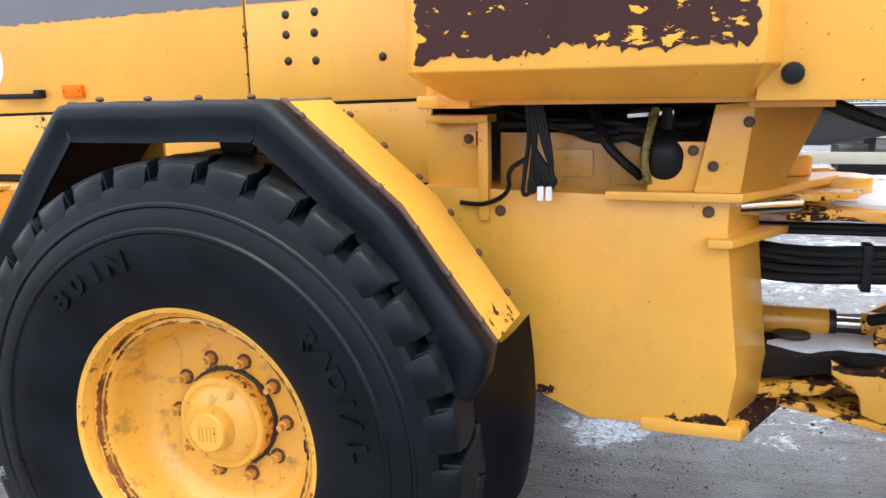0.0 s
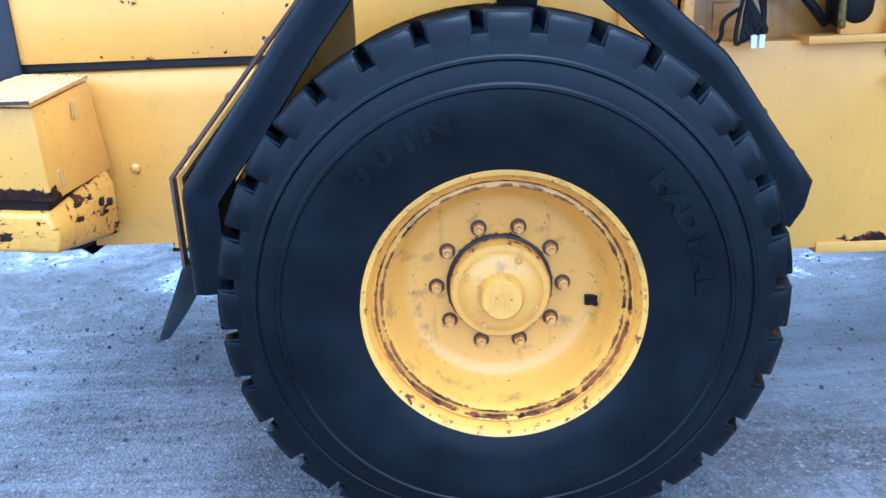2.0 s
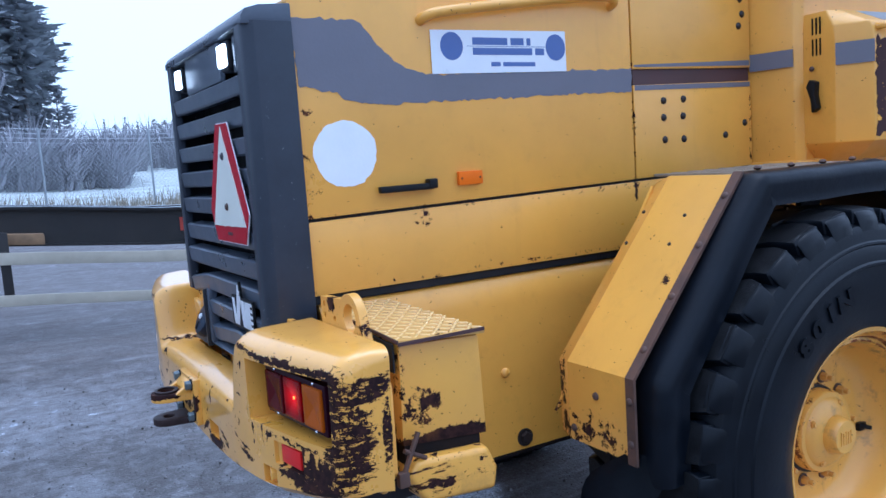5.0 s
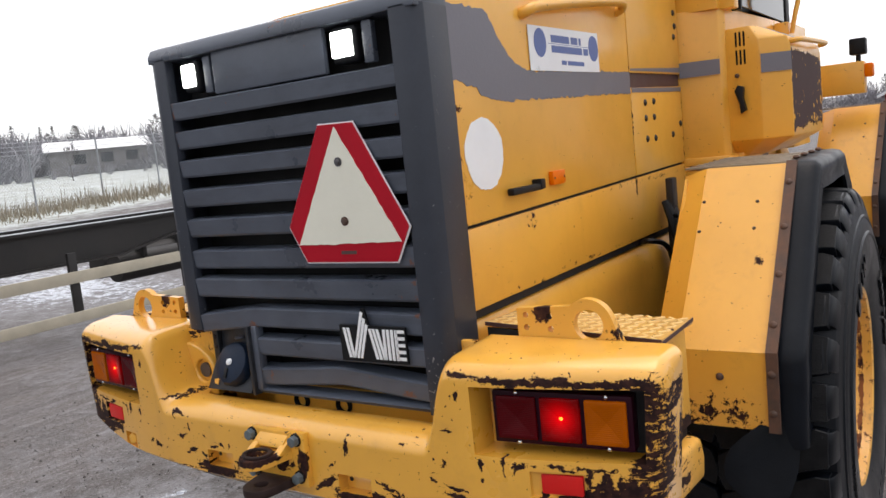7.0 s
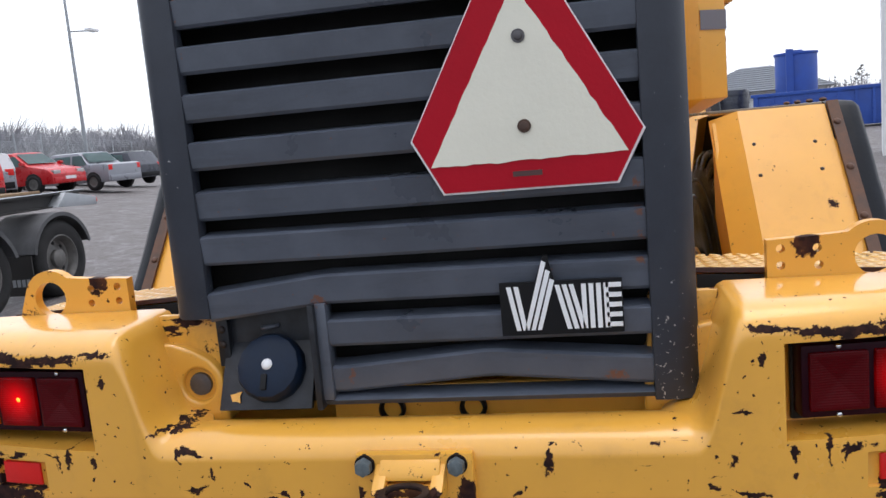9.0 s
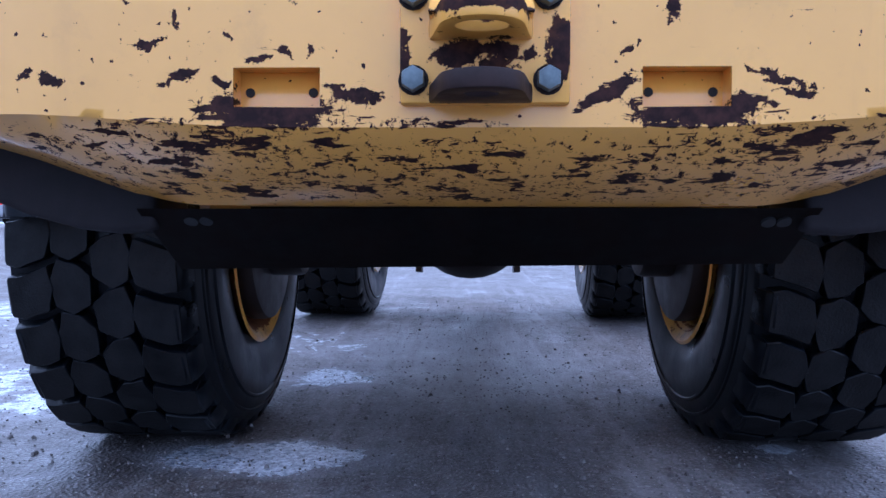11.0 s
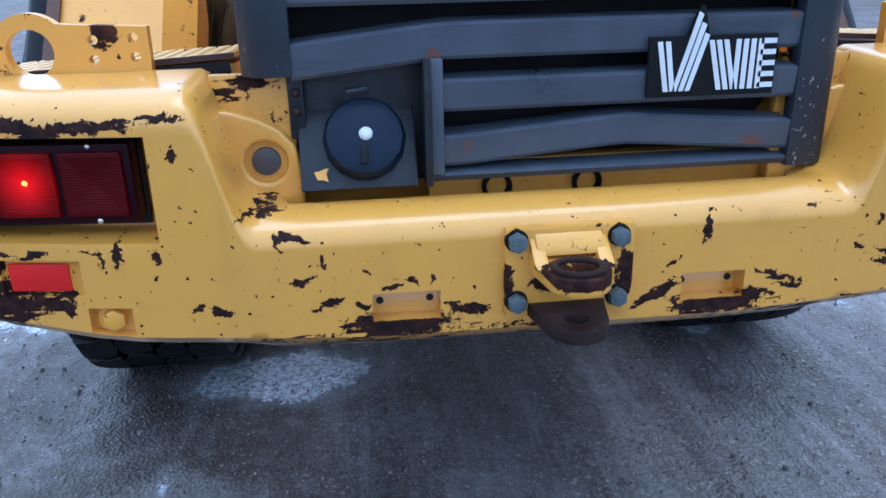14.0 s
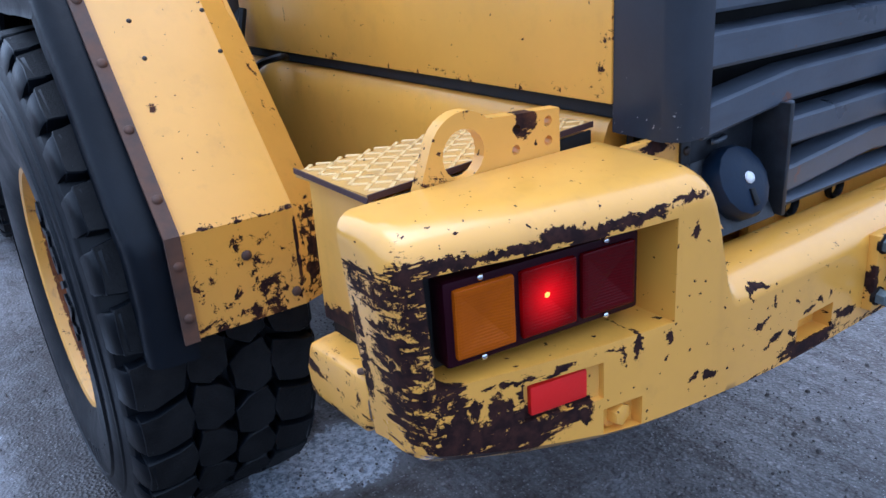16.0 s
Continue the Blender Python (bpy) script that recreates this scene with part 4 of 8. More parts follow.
bmesh.ops.translate(b, verts=[v for v in ext["geom"] if isinstance(v, bmesh.types.BMVert)], vec=(0, 0.035, 0))
bmesh.ops.recalc_face_normals(b, faces=b.faces)
part("cylinder_bracket", bevelled(b, 0.006, 2, 60), yellow_joint, loader, "yellow ring bracket dusted with snow")
for s in (-1, 1):
    part("upper_rod", rod((1.27, s * 0.44, 1.162), (1.43, s * 0.37, 1.166), 0.028, n=16), chrome, loader)
    fork = prism([(1.40, s * 0.38), (1.46, s * 0.40), (1.58, s * 0.33), (1.60, s * 0.27), (1.52, s * 0.26), (1.42, s * 0.31)], "z", 1.175, 1.195, 0.004)
    prism([(1.40, s * 0.38), (1.46, s * 0.40), (1.58, s * 0.33), (1.60, s * 0.27), (1.52, s * 0.26), (1.42, s * 0.31)], "z", 1.12, 1.14, 0.004, bm=fork)
    part("upper_fork", fork, yellow_joint, loader)
for z0, z1 in ((0.64, 0.70), (0.575, 0.62)):
    pl = prism([(1.28, -0.36), (1.45, -0.30), (1.62, -0.22), (1.90, -0.30), (1.90, 0.30), (1.62, 0.22), (1.45, 0.30), (1.28, 0.36)], "z", z0, z1, 0.006)
    part("joint_plate", pl, brown_black if z0 > 0.6 else yellow_joint, loader, "worn lower joint plate with snow on it")
part("joint_pin", rod((1.46, -0.12, 0.69), (1.46, -0.12, 0.722), 0.055, n=20, off=0.006), steel_dark, loader)
up = prism([(1.46, -0.36), (1.75, -0.40), (2.25, -0.42), (2.25, 0.42), (1.75, 0.40), (1.46, 0.36)], "z", 1.120, 1.150, 0.005)
part("upper_joint_plate", up, yellow_joint, loader, "yellow upper joint plate dusted with frost")
part("joint_ring", rod((1.56, -0.05, 1.150), (1.56, -0.05, 1.21), 0.10, n=28, off=0.008), yellow_worn, loader)
part("joint_ring", rod((1.40, -0.10, 1.216), (1.40, -0.10, 1.275), 0.085, n=28, off=0.008), yellow_worn, loader)
for s in (-1, 1):
    ff = prism([(1.556, 0.690), (1.60, 0.668), (1.66, 0.672), (1.715, 0.692), (1.783, 0.734), (1.861, 0.81), (1.95, 0.93), (2.10, 1.02), (2.15, 1.10), (2.9, 1.30), (3.1, 1.0), (2.9, 0.48), (2.2, 0.46), (1.80, 0.478), (1.703, 0.512), (1.645, 0.535), (1.637, 0.585), (1.617, 0.616), (1.582, 0.634), (1.560, 0.650)], "y", s * 0.282, s * 0.252, 0.005)
    part("front_frame", ff, yellow_front, loader, "yellow front frame plate with rusty lower edge")
part("lower_joint_plate", prism([(1.28, 0.545), (1.43, 0.538), (1.73, 0.484), (1.73, 0.506), (1.43, 0.566), (1.28, 0.585)], "y", -0.285, 0.285, 0.004), yellow_joint, loader, "worn lower hinge plate, mostly brown")
part("front_frame_core", box(2.2, 2.95, -0.37, 0.37, 0.50, 1.2, 0.02), yellow_worn, loader)
for outline, z0, z1, seed in (([(1.52, -0.28), (1.60, -0.33), (1.80, -0.36), (2.15, -0.38), (2.2, 0.2), (1.7, 0.25), (1.58, 0.1), (1.62, -0.1)], 1.149, 1.161, 4), ([(1.38, -0.22), (1.48, -0.25), (1.58, -0.215), (1.66, -0.20), (1.80, -0.23), (1.84, 0.1), (1.6, 0.12), (1.53, 0.0)], 0.699, 0.712, 8)):
    part("snow_cover", sheet(outline, "z", z0, z1 - z0, 0.012, seed, 0.03), snow, loader, "thin crust of old snow")
for k in range(9):
    zz = 0.952 + 0.0105 * k
    sag = (0.012, 0.020, 0.004, 0.016, 0.0, 0.010, 0.018, 0.006, 0.012)[k]
    h = tube([(1.28, -0.30 + 0.02 * (k % 3), zz), (1.45, -0.33 - 0.012 * (k % 2), zz - sag), (1.68, -0.34 - 0.02 * (k % 2), zz + 0.5 * sag), (1.9, -0.35, zz + 0.012 - sag), (2.3, -0.42, zz + 0.03)], 0.0125, 8)
    part("hose", h, black_plastic, loader)
for zz in (1.080, 1.094):
    part("hose", tube([(1.28, -0.28, zz - 0.006), (1.7, -0.35, zz + 0.008), (2.3, -0.42, zz + 0.03)], 0.011, 8), black_plastic, loader)
part("hose_clamp", box(1.60, 1.625, -0.372, -0.31, 0.925, 1.055, 0.004), black_plastic, loader)
part("hose", tube([(1.66, -0.20, 0.80), (1.78, -0.30, 0.86), (1.9, -0.36, 1.06), (2.1, -0.30, 1.2)], 0.018, 8), black_plastic, loader)
for k in range(2):
    part("hose", tube([(1.45, -0.5 + 0.1 * k, 1.45), (1.6, -0.52, 1.38), (1.8, -0.5, 1.34), (2.2, -0.45, 1.42)], 0.018, 8), black_plastic, loader)
boom = prism([(2.1, 1.15), (2.15, 1.75), (2.35, 1.85), (2.60, 1.5), (2.75, 1.2)], "y", -0.42, 0.30, 0.01)
part("boom_tower", boom, yellow_worn, loader)
for s in (-1, 1):
    arm = prism([(2.25, 1.80), (2.40, 1.82), (3.4, 0.95), (3.9, 0.40), (3.75, 0.35), (3.2, 0.80)], "y", s * 0.40 - 0.05, s * 0.40 + 0.0, 0.01)
    part("boom_arm", arm, yellow_worn, loader)
att = rod((3.75, -0.45, 0.42), (3.75, 0.42, 0.42), 0.05, n=14)
for y in (-0.42, 0.36):
    prism([(3.62, 0.30), (3.85, 0.28), (3.85, 0.62), (3.66, 0.55)], "y", y, y + 0.05, 0.006, bm=att)
part("attachment_bracket", att, steel_dark, loader, "dark quick-coupler bracket")
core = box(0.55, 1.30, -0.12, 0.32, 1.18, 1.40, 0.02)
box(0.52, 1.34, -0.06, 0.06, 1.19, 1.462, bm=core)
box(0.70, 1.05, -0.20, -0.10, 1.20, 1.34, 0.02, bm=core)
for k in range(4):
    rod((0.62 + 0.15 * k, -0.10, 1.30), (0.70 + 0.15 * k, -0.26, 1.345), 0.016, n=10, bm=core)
part("valve_block", core, black_gap, loader, "black valve block under the cab")

# hood
HB = 1.425


def seam(x):
    return HB + 0.020 * (x + 1.436)


hood = part("hood", prism([(-0.463, 1.19), (-0.463, 1.98), (-0.43, 2.02), (0.43, 2.02), (0.463, 1.98), (0.463, 1.19)], "x", -1.44, 0.41, 0.0), black_gap, loader, "yellow engine hood with grey stripe")
for s in (-1, 1):
    def side_panel(x0, x1, za, zb, zc, zd, y=0.4765, yb=None):
        """A side sheet; za, zb: lower edge at x0 and x1, zc, zd: upper edge."""
        b = bmesh.new()
        t = 0.012
        vs = [b.verts.new((x, s * (y - k * t), z)) for k in (0, 1) for x, z in ((x0, za), (x1, zb), (x1, zd), (x0, zc))]
        for q in ((0, 1, 2, 3), (7, 6, 5, 4), (0, 4, 5, 1), (1, 5, 6, 2), (2, 6, 7, 3), (3, 7, 4, 0)):
            b.faces.new([vs[i] for i in q])
        bmesh.ops.recalc_face_normals(b, faces=b.faces)
        return bevelled(b, 0.004, 2)
    part("rear_side_panel", side_panel(-1.448, -0.213, seam(-1.448) + 0.004, seam(-0.21) + 0.004, 2.02 if s < 0 else 2.0, 2.30 if s < 0 else 2.04), yellow_hood, hood)
    part("front_side_panel", side_panel(-0.206, 0.408, seam(-0.206) + 0.004, seam(0.408) + 0.004, 1.780, 1.790), yellow_hood, hood)
    part("vent_panel", side_panel(-0.206, 0.408, 1.835, 1.840, 2.30 if s < 0 else 2.04, 2.36 if s < 0 else 2.05), yellow_hood, hood)
    part("vent_slot", box(-0.20, 0.405, s * 0.455, s * 0.468, 1.775, 1.842), primer, hood)
    part("lower_side_panel", side_panel(-1.442, 0.408, 1.212, 1.214, seam(-1.442) - 0.005, seam(0.408) - 0.005, 0.474), yellow_hood, hood)
    if s < 0:
        part("hood_shoulder", prism([(-1.448, 2.015), (-0.21, 2.295), (0.408, 2.355), (0.408, 2.375), (-0.21, 2.315), (-1.448, 2.030)], "y", s * 0.40, s * 0.4765, 0.008), yellow_hood, hood)
    outline = [(-1.445, 1.975), (-1.255, 1.975), (-1.235, 1.965), (-1.205, 1.93), (-1.175, 1.895), (-1.135, 1.86), (-1.085, 1.835), (-1.02, 1.822), (-0.75, 1.826), (-0.50, 1.832), (-0.215, 1.838)]
    lower = [(-0.215, 1.757), (-0.60, 1.752), (-0.95, 1.742), (-1.15, 1.738), (-1.235, 1.742), (-1.30, 1.752), (-1.32, 1.772), (-1.37, 1.778), (-1.40, 1.790), (-1.43, 1.79)]
    st = sheet(outline + lower, "y", s * 0.4767, s * 0.0014, 0.0022, 5 + s)
    part("stripe", st, grey_stripe, hood, "faded grey painted stripe with ragged edge")
    part("stripe", sheet([(-0.20, 1.762), (0.40, 1.768), (0.40, 1.786), (-0.20, 1.779)], "y", s * 0.4767, s * 0.0014), grey_stripe, hood)
    part("stripe", sheet([(-0.20, 1.842), (0.40, 1.848), (0.40, 1.868), (-0.20, 1.850)], "y", s * 0.4767, s * 0.0014), grey_stripe, hood)
    for x, z in ((-0.063, 1.724), (0.037, 1.728), (-0.065, 1.664), (0.033, 1.667), (-0.062, 1.585), (0.034, 1.584), (0.257, 1.589), (0.368, 1.631), (0.355, 2.095), (0.345, 1.995), (0.365, 2.04)):
        part("hood_bolt", dome((x, s * 0.4765, z), (0, s, 0), 0.0135), steel_dark, hood)
    lever = box(-1.222, -1.045, s * 0.484, s * 0.505, 1.484, 1.503, 0.004)
    box(-1.062, -1.034, s * 0.4765, s * 0.508, 1.486, 1.515, 0.004, bm=lever)
    part("hood_latch", lever, black_plastic, hood, "black plastic hood latch")
    marker = box(-0.950, -0.864, s * 0.4765, s * 0.492, 1.487, 1.529, 0.004)
    part("side_marker", marker, orange_plastic, hood, "orange side marker lens")
    for x in (-0.940, -0.874):
        part("marker_screw", dome((x, s * 0.492, 1.508), (0, s, 0), 0.0035, 8), steel_dark, hood)
    rail = tube([(-1.04, s * 0.46, 1.975), (-1.04, s * 0.50, 1.985), (-1.00, s * 0.508, 2.0), (-0.60, s * 0.51, 2.048), (-0.36, s * 0.51, 2.07), (-0.31, s * 0.508, 2.066), (-0.30, s * 0.50, 2.05), (-0.30, s * 0.46, 2.04)], 0.016, 10)
    part("handrail", rail, yellow, loader, "yellow tubular handrail on the hood")
part("hood_top", prism([(-1.448, 2.012), (-0.21, 2.30), (0.40, 2.36), (0.40, 2.378), (-0.21, 2.318), (-1.448, 2.030)], "y", -0.41, 0.05, 0.006), yellow_hood, hood)
slope = bmesh.new()
vs = [slope.verts.new(p) for p in ((-1.448, 0.05, 2.028), (-0.21, 0.05, 2.316), (0.40, 0.05, 2.376), (0.40, 0.4765, 2.052), (-0.21, 0.4765, 2.042), (-1.448, 0.4765, 2.004))]
slope.faces.new((vs[0], vs[1], vs[4], vs[5])), slope.faces.new((vs[1], vs[2], vs[3], vs[4]))
bmesh.ops.solidify(slope, geom=slope.faces[:], thickness=0.014)
part("hood_slope", slope, yellow_hood, hood)
# stickers on the side that is seen
disc = sheet([(-1.310 + 0.096 * math.cos(a) * (1 + 0.02 * math.sin(5 * a)), 1.604 + 0.094 * math.sin(a)) for a in [k * math.pi / 24 for k in range(48)]] , "y", -0.4767, -0.0014, 0.0012, 3)
part("round_decal", disc, white_vinyl, hood, "plain white round decal with torn rim")
part("label_sticker", sheet([(-1.012, 1.952), (-0.503, 1.957), (-0.503, 1.829), (-1.012, 1.823)], "y", -0.479, -0.0014), white_vinyl, hood, "white company sticker with illegible blue print")
ink = bmesh.new()
for x0, x1, z0, z1 in ((-0.865, -0.735, 1.910, 1.932), (-0.722, -0.672, 1.910, 1.932), (-0.660, -0.645, 1.910, 1.932), (-0.865, -0.640, 1.880, 1.901), (-0.628, -0.592, 1.880, 1.901), (-0.80, -0.765, 1.845, 1.858), (-0.755, -0.63, 1.845, 1.858), (-0.885, -0.575, 1.905, 1.9065)):
    sheet([(x0, z0), (x1, z0), (x1, z1), (x0, z1)], "y", -0.4804, -0.0008, bm=ink)
for cx in (-0.94, -0.545):
    sheet([(cx + 0.040 * math.cos(a), 1.905 + 0.042 * math.sin(a)) for a in [k * math.pi / 10 for k in range(20)]], "y", -0.4804, -0.0008, bm=ink)
part("sticker_print", ink, blue_ink, hood, "blue bars and round emblems")

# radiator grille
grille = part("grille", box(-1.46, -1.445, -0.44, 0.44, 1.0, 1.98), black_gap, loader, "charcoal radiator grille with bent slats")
GX = -1.578


def grille_post(y0, y1, yo, z0, z1, s):
    pts = [(-1.440, s * yo), (GX + 0.03, s * (yo + 0.006)), (GX + 0.006, s * (yo - 0.012)), (GX, s * (yo - 0.03)), (GX, s * y0), (GX + 0.03, s * y0), (GX + 0.03, s * (yo - 0.03)), (-1.440, s * (yo - 0.02))]
    return prism(pts, "z", z0, z1, 0.003)


part("grille_post", grille_post(0.412, 0.48, 0.486, 0.985, 1.965, -1), charcoal_chipped, grille, "charcoal grille side post scratched at the foot")
part("grille_post", grille_post(0.397, 0.46, 0.470, 1.165, 1.965, 1), charcoal_chipped, grille)
cap_pts = [(-1.44, 1.955), (GX, 1.955), (GX, 1.975), (GX + 0.012, 1.995), (GX + 0.05, 2.006), (-1.44, 2.012)]
part("grille_top", prism(cap_pts, "y", -0.486, 0.470, 0.004), charcoal, grille)


def slat(z1, z0, ya, yb, sag, seed):
    """A folded blade from ya to yb, slightly bent as sag(y) says."""
    b, rings = bmesh.new(), []
    rng = random.Random(seed)
    ph = rng.uniform(0, 6)
    for k in range(25):
        y = ya + (yb - ya) * k / 24
        dz = sag(y) + 0.0010 * math.sin(4 * y + ph)
        dx = 0.002 * math.sin(3 * y + ph * 2)
        sec = [(GX + 0.055, z1 + 0.004), (GX + 0.010, z1), (GX + 0.003, z1 - 0.004), (GX + 0.008, z0 + 0.006), (GX + 0.013, z0), (GX + 0.050, z0 + 0.004), (GX + 0.050, z0 + 0.007), (GX + 0.016, z0 + 0.005), (GX + 0.012, z1 - 0.006), (GX + 0.055, z1 + 0.001)]
        rings.append([b.verts.new((x + dx, y, z + dz)) for x, z in sec])
    n = len(rings[0])
    for a, c in zip(rings, rings[1:]):
        for k in range(n):
            b.faces.new((a[k], a[(k + 1) % n], c[(k + 1) % n], c[k]))
    b.faces.new(rings[0]), b.faces.new(rings[-1][::-1])
    return b


for i, (z1, z0) in enumerate(((1.836, 1.785), (1.753, 1.700), (1.669, 1.618), (1.584, 1.532), (1.497, 1.444), (1.406, 1.351), (1.322, 1.266))):
    part("slat", slat(z1, z0, -0.415, 0.40, lambda y: 0.0, i), charcoal, grille, "", 22)
part("slat", slat(1.237, 1.181, -0.415, 0.40, lambda y: -0.024 * max(0, (y - 0.17) / 0.23), 8), charcoal, grille, "bent charcoal slat", 22)
part("slat", slat(1.152, 1.101, -0.412, 0.185, lambda y: 0.0, 9), charcoal, grille, "", 22)
part("slat", slat(1.068, 1.017, -0.412, 0.185, lambda y: -0.004 + 0.022 * max(0, 1 - abs(y + 0.13) / 0.27), 10), charcoal, grille, "kinked charcoal slat", 22)
part("grille_stile", box(GX, GX + 0.03, 0.168, 0.192, 1.0, 1.185, 0.004), charcoal, grille)
part("grille_bottom_bar", slat(1.003, 0.988, -0.412, 0.192, lambda y: 0.0, 11), charcoal, grille)
part("lamp_panel", box(GX + 0.012, GX + 0.03, -0.195, 0.215, 1.84, 1.956, 0.006), charcoal, grille)
part("lamp_recess", box(GX + 0.085, GX + 0.10, -0.42, 0.40, 1.83, 1.96), black_gap, grille)
for y, w in ((0.306, 0.050), (-0.262, 0.064)):
    body = box(GX + 0.01, GX + 0.07, y - w / 2 - 0.008, y + w / 2 + 0.008, 1.858, 1.945, 0.012, seg=3)
    lamp = part("work_lamp", body, black_plastic, grille, "square work lamp switched on")
    part("lamp_glass", box(GX - 0.002, GX + 0.012, y - w / 2, y + w / 2, 1.871, 1.934, 0.008, seg=3), lamp_lit, lamp, "glowing white lamp glass")
    part("lamp_bracket", box(GX + 0.02, GX + 0.04, y - w / 2 - 0.05, y - w / 2 - 0.02, 1.85, 1.95, 0.004), charcoal, grille)

# warning triangle with cut corners
TX = GX - 0.004
hexa = [(-0.163, 1.717), (-0.275, 1.714), (-0.414, 1.456), (-0.368, 1.370), (-0.075, 1.370), (-0.025, 1.464)]
tri_sign = part("warning_triangle", sheet([((y + 0.215) * 1.02 - 0.215, (z - 1.545) * 1.02 + 1.545) for y, z in hexa], "x", TX - 0.0015, 0.003), white_vinyl, grille, "red and cream slow-vehicle triangle with cut corners")
part("red_border", sheet(hexa, "x", TX - 0.0045, 0.003), red_band, tri_sign, "red reflective border")
part("triangle_field", sheet([(-0.218, 1.708), (-0.390, 1.419), (-0.055, 1.415)], "x", TX - 0.0065, 0.002, 0.0009, 4, 0.014), cream, tri_sign, "cream field with frayed edge")
for z in (1.622, 1.474):
    part("sign_bolt", hexbolt((TX - 0.006, -0.220, z), (-1, 0, 0), 0.0085, 0.007), steel_worn if z > 1.6 else rusty, tri_sign)
part("sign_print", sheet([(-0.195, 1.390), (-0.245, 1.390), (-0.245, 1.399), (-0.195, 1.399)], "x", TX - 0.0052, 0.0008), primer, tri_sign, "small dark maker's mark")
# emblem plate: slanted and upright stripes
plate = part("emblem_plate", sheet([(-0.156, 1.206), (-0.156, 1.112), (-0.366, 1.112), (-0.366, 1.206), (-0.252, 1.206), (-0.242, 1.252), (-0.235, 1.252), (-0.218, 1.206)], "x", TX - 0.004, 0.008), black_plastic, grille, "black emblem plate with white stripes")
marks = bmesh.new()
for k, (yt, yb, zt) in enumerate(((-0.168, -0.182, 1.199), (-0.181, -0.193, 1.199))):
    sheet([(yt, zt), (yt - 0.008, zt), (yb - 0.008, 1.121), (yb, 1.121)], "x", TX - 0.006, 0.003, bm=marks)
for k in range(3):
    yb, zt = -0.196 - 0.011 * k, 1.243 - 0.016 * k
    yt = yb - 0.036 * (zt - 1.121) / 0.122
    sheet([(yt, zt), (yt - 0.0075, zt - 0.004), (yb - 0.0075, 1.121), (yb, 1.121)], "x", TX - 0.006, 0.003, bm=marks)
for k in range(3):
    yt = -0.252 - 0.012 * k
    sheet([(yt, 1.199), (yt - 0.008, 1.199), (yt - 0.026, 1.121), (yt - 0.018, 1.121)], "x", TX - 0.006, 0.003, bm=marks)
for k in range(4):
    yt = -0.297 - 0.0125 * k
    sheet([(yt, 1.199), (yt - 0.008, 1.199), (yt - 0.008, 1.121), (yt, 1.121)], "x", TX - 0.006, 0.003, bm=marks)
for k in range(5):
    zt = 1.199 - 0.0172 * k
    sheet([(-0.338, zt), (-0.364, zt), (-0.364, zt - 0.008), (-0.338, zt - 0.008)], "x", TX - 0.006, 0.003, bm=marks)
part("emblem_stripes", marks, white_vinyl, plate, "white stripes of an emblem")

# fuel filler in the grille's lower corner
filler = part("filler_box", box(-1.52, -1.50, 0.19, 0.41, 0.98, 1.19, 0.004), charcoal_dirty, loader, "charcoal fuel filler pocket")
part("filler_shelf", prism([(-1.574, 0.984), (-1.586, 0.988), (-1.512, 1.118), (-1.502, 1.112)], "y", 0.212, 0.398, 0.003), charcoal_dirty, filler)
part("filler_cheek", box(-1.59, -1.48, 0.188, 0.200, 0.985, 1.185, 0.003), charcoal_dirty, filler)
part("filler_hinge", box(-1.535, -1.515, 0.385, 0.410, 1.06, 1.16, 0.004), charcoal_dirty, filler)
cap = lathe([(-0.0, 0.062), (-0.020, 0.066), (-0.040, 0.066), (-0.052, 0.060), (-0.058, 0.045), (-0.060, 0.0)], 14)
turned(cap, Matrix.Translation((-1.530, 0.294, 1.047)) @ Matrix.Rotation(-math.pi / 2, 4, "Z") @ Matrix.Rotation(-0.48, 4, "X"))
fuel_cap = part("fuel_cap", cap, cap_blue, filler, "round black fuel cap")
part("cap_lock", dome((-1.583, 0.292, 1.076), (-0.89, 0, 0.46), 0.011), white_vinyl, fuel_cap, "white lock cover")
part("filler_grip", tube([(-1.523, 0.318, 1.132), (-1.530, 0.313, 1.133), (-1.530, 0.290, 1.136), (-1.523, 0.285, 1.136)], 0.0045, 8), charcoal, filler)
for z in (1.105, 1.135):
    part("hinge_screw", dome((-1.536, 0.398, z), (-1, 0, 0), 0.008), steel_dark, filler)
part("cap_tab", turned(box(-0.004, 0.004, -0.006, 0.006, -0.015, 0.015, 0.002), Matrix.Translation((-1.597, 0.296, 1.046)) @ Matrix.Rotation(0.48, 4, "Y")), black_plastic, fuel_cap)
part("paint_smear", turned(sheet([(-0.009, -0.012), (0.008, -0.013), (0.010, 0.003), (0.003, 0.010), (-0.007, 0.008)], "z", 0.0, 0.0015, 0.0025, 9, 0.006), Matrix.Translation((-1.5760, 0.366, 1.010)) @ Matrix.Rotation(radians(-60), 4, "Y")), yellow, filler)

# rear bumper with lamp pockets
FACE = -1.697


def face_x(y):
    y = abs(y)
    f = FACE + 0.082 * max(0, (y - 0.45) / 0.50) ** 1.7
    u = min(1.0, max(0.0, (y - 0.962) / 0.027))
    return f + 0.045 * (1 - math.sqrt(1 - u * u))


def ease(t):
    t = min(1.0, max(0.0, t))
    return t * t * (3 - 2 * t)


def lathe_at(p, r):
    b = lathe([(0.004, r), (-0.010, r), (-0.014, r * 0.85), (-0.010, r * 0.7), (0.004, r * 0.66)], 24)
    return turned(b, Matrix.Translation(p) @ Matrix.Rotation(-math.pi / 2, 4, "Z"))


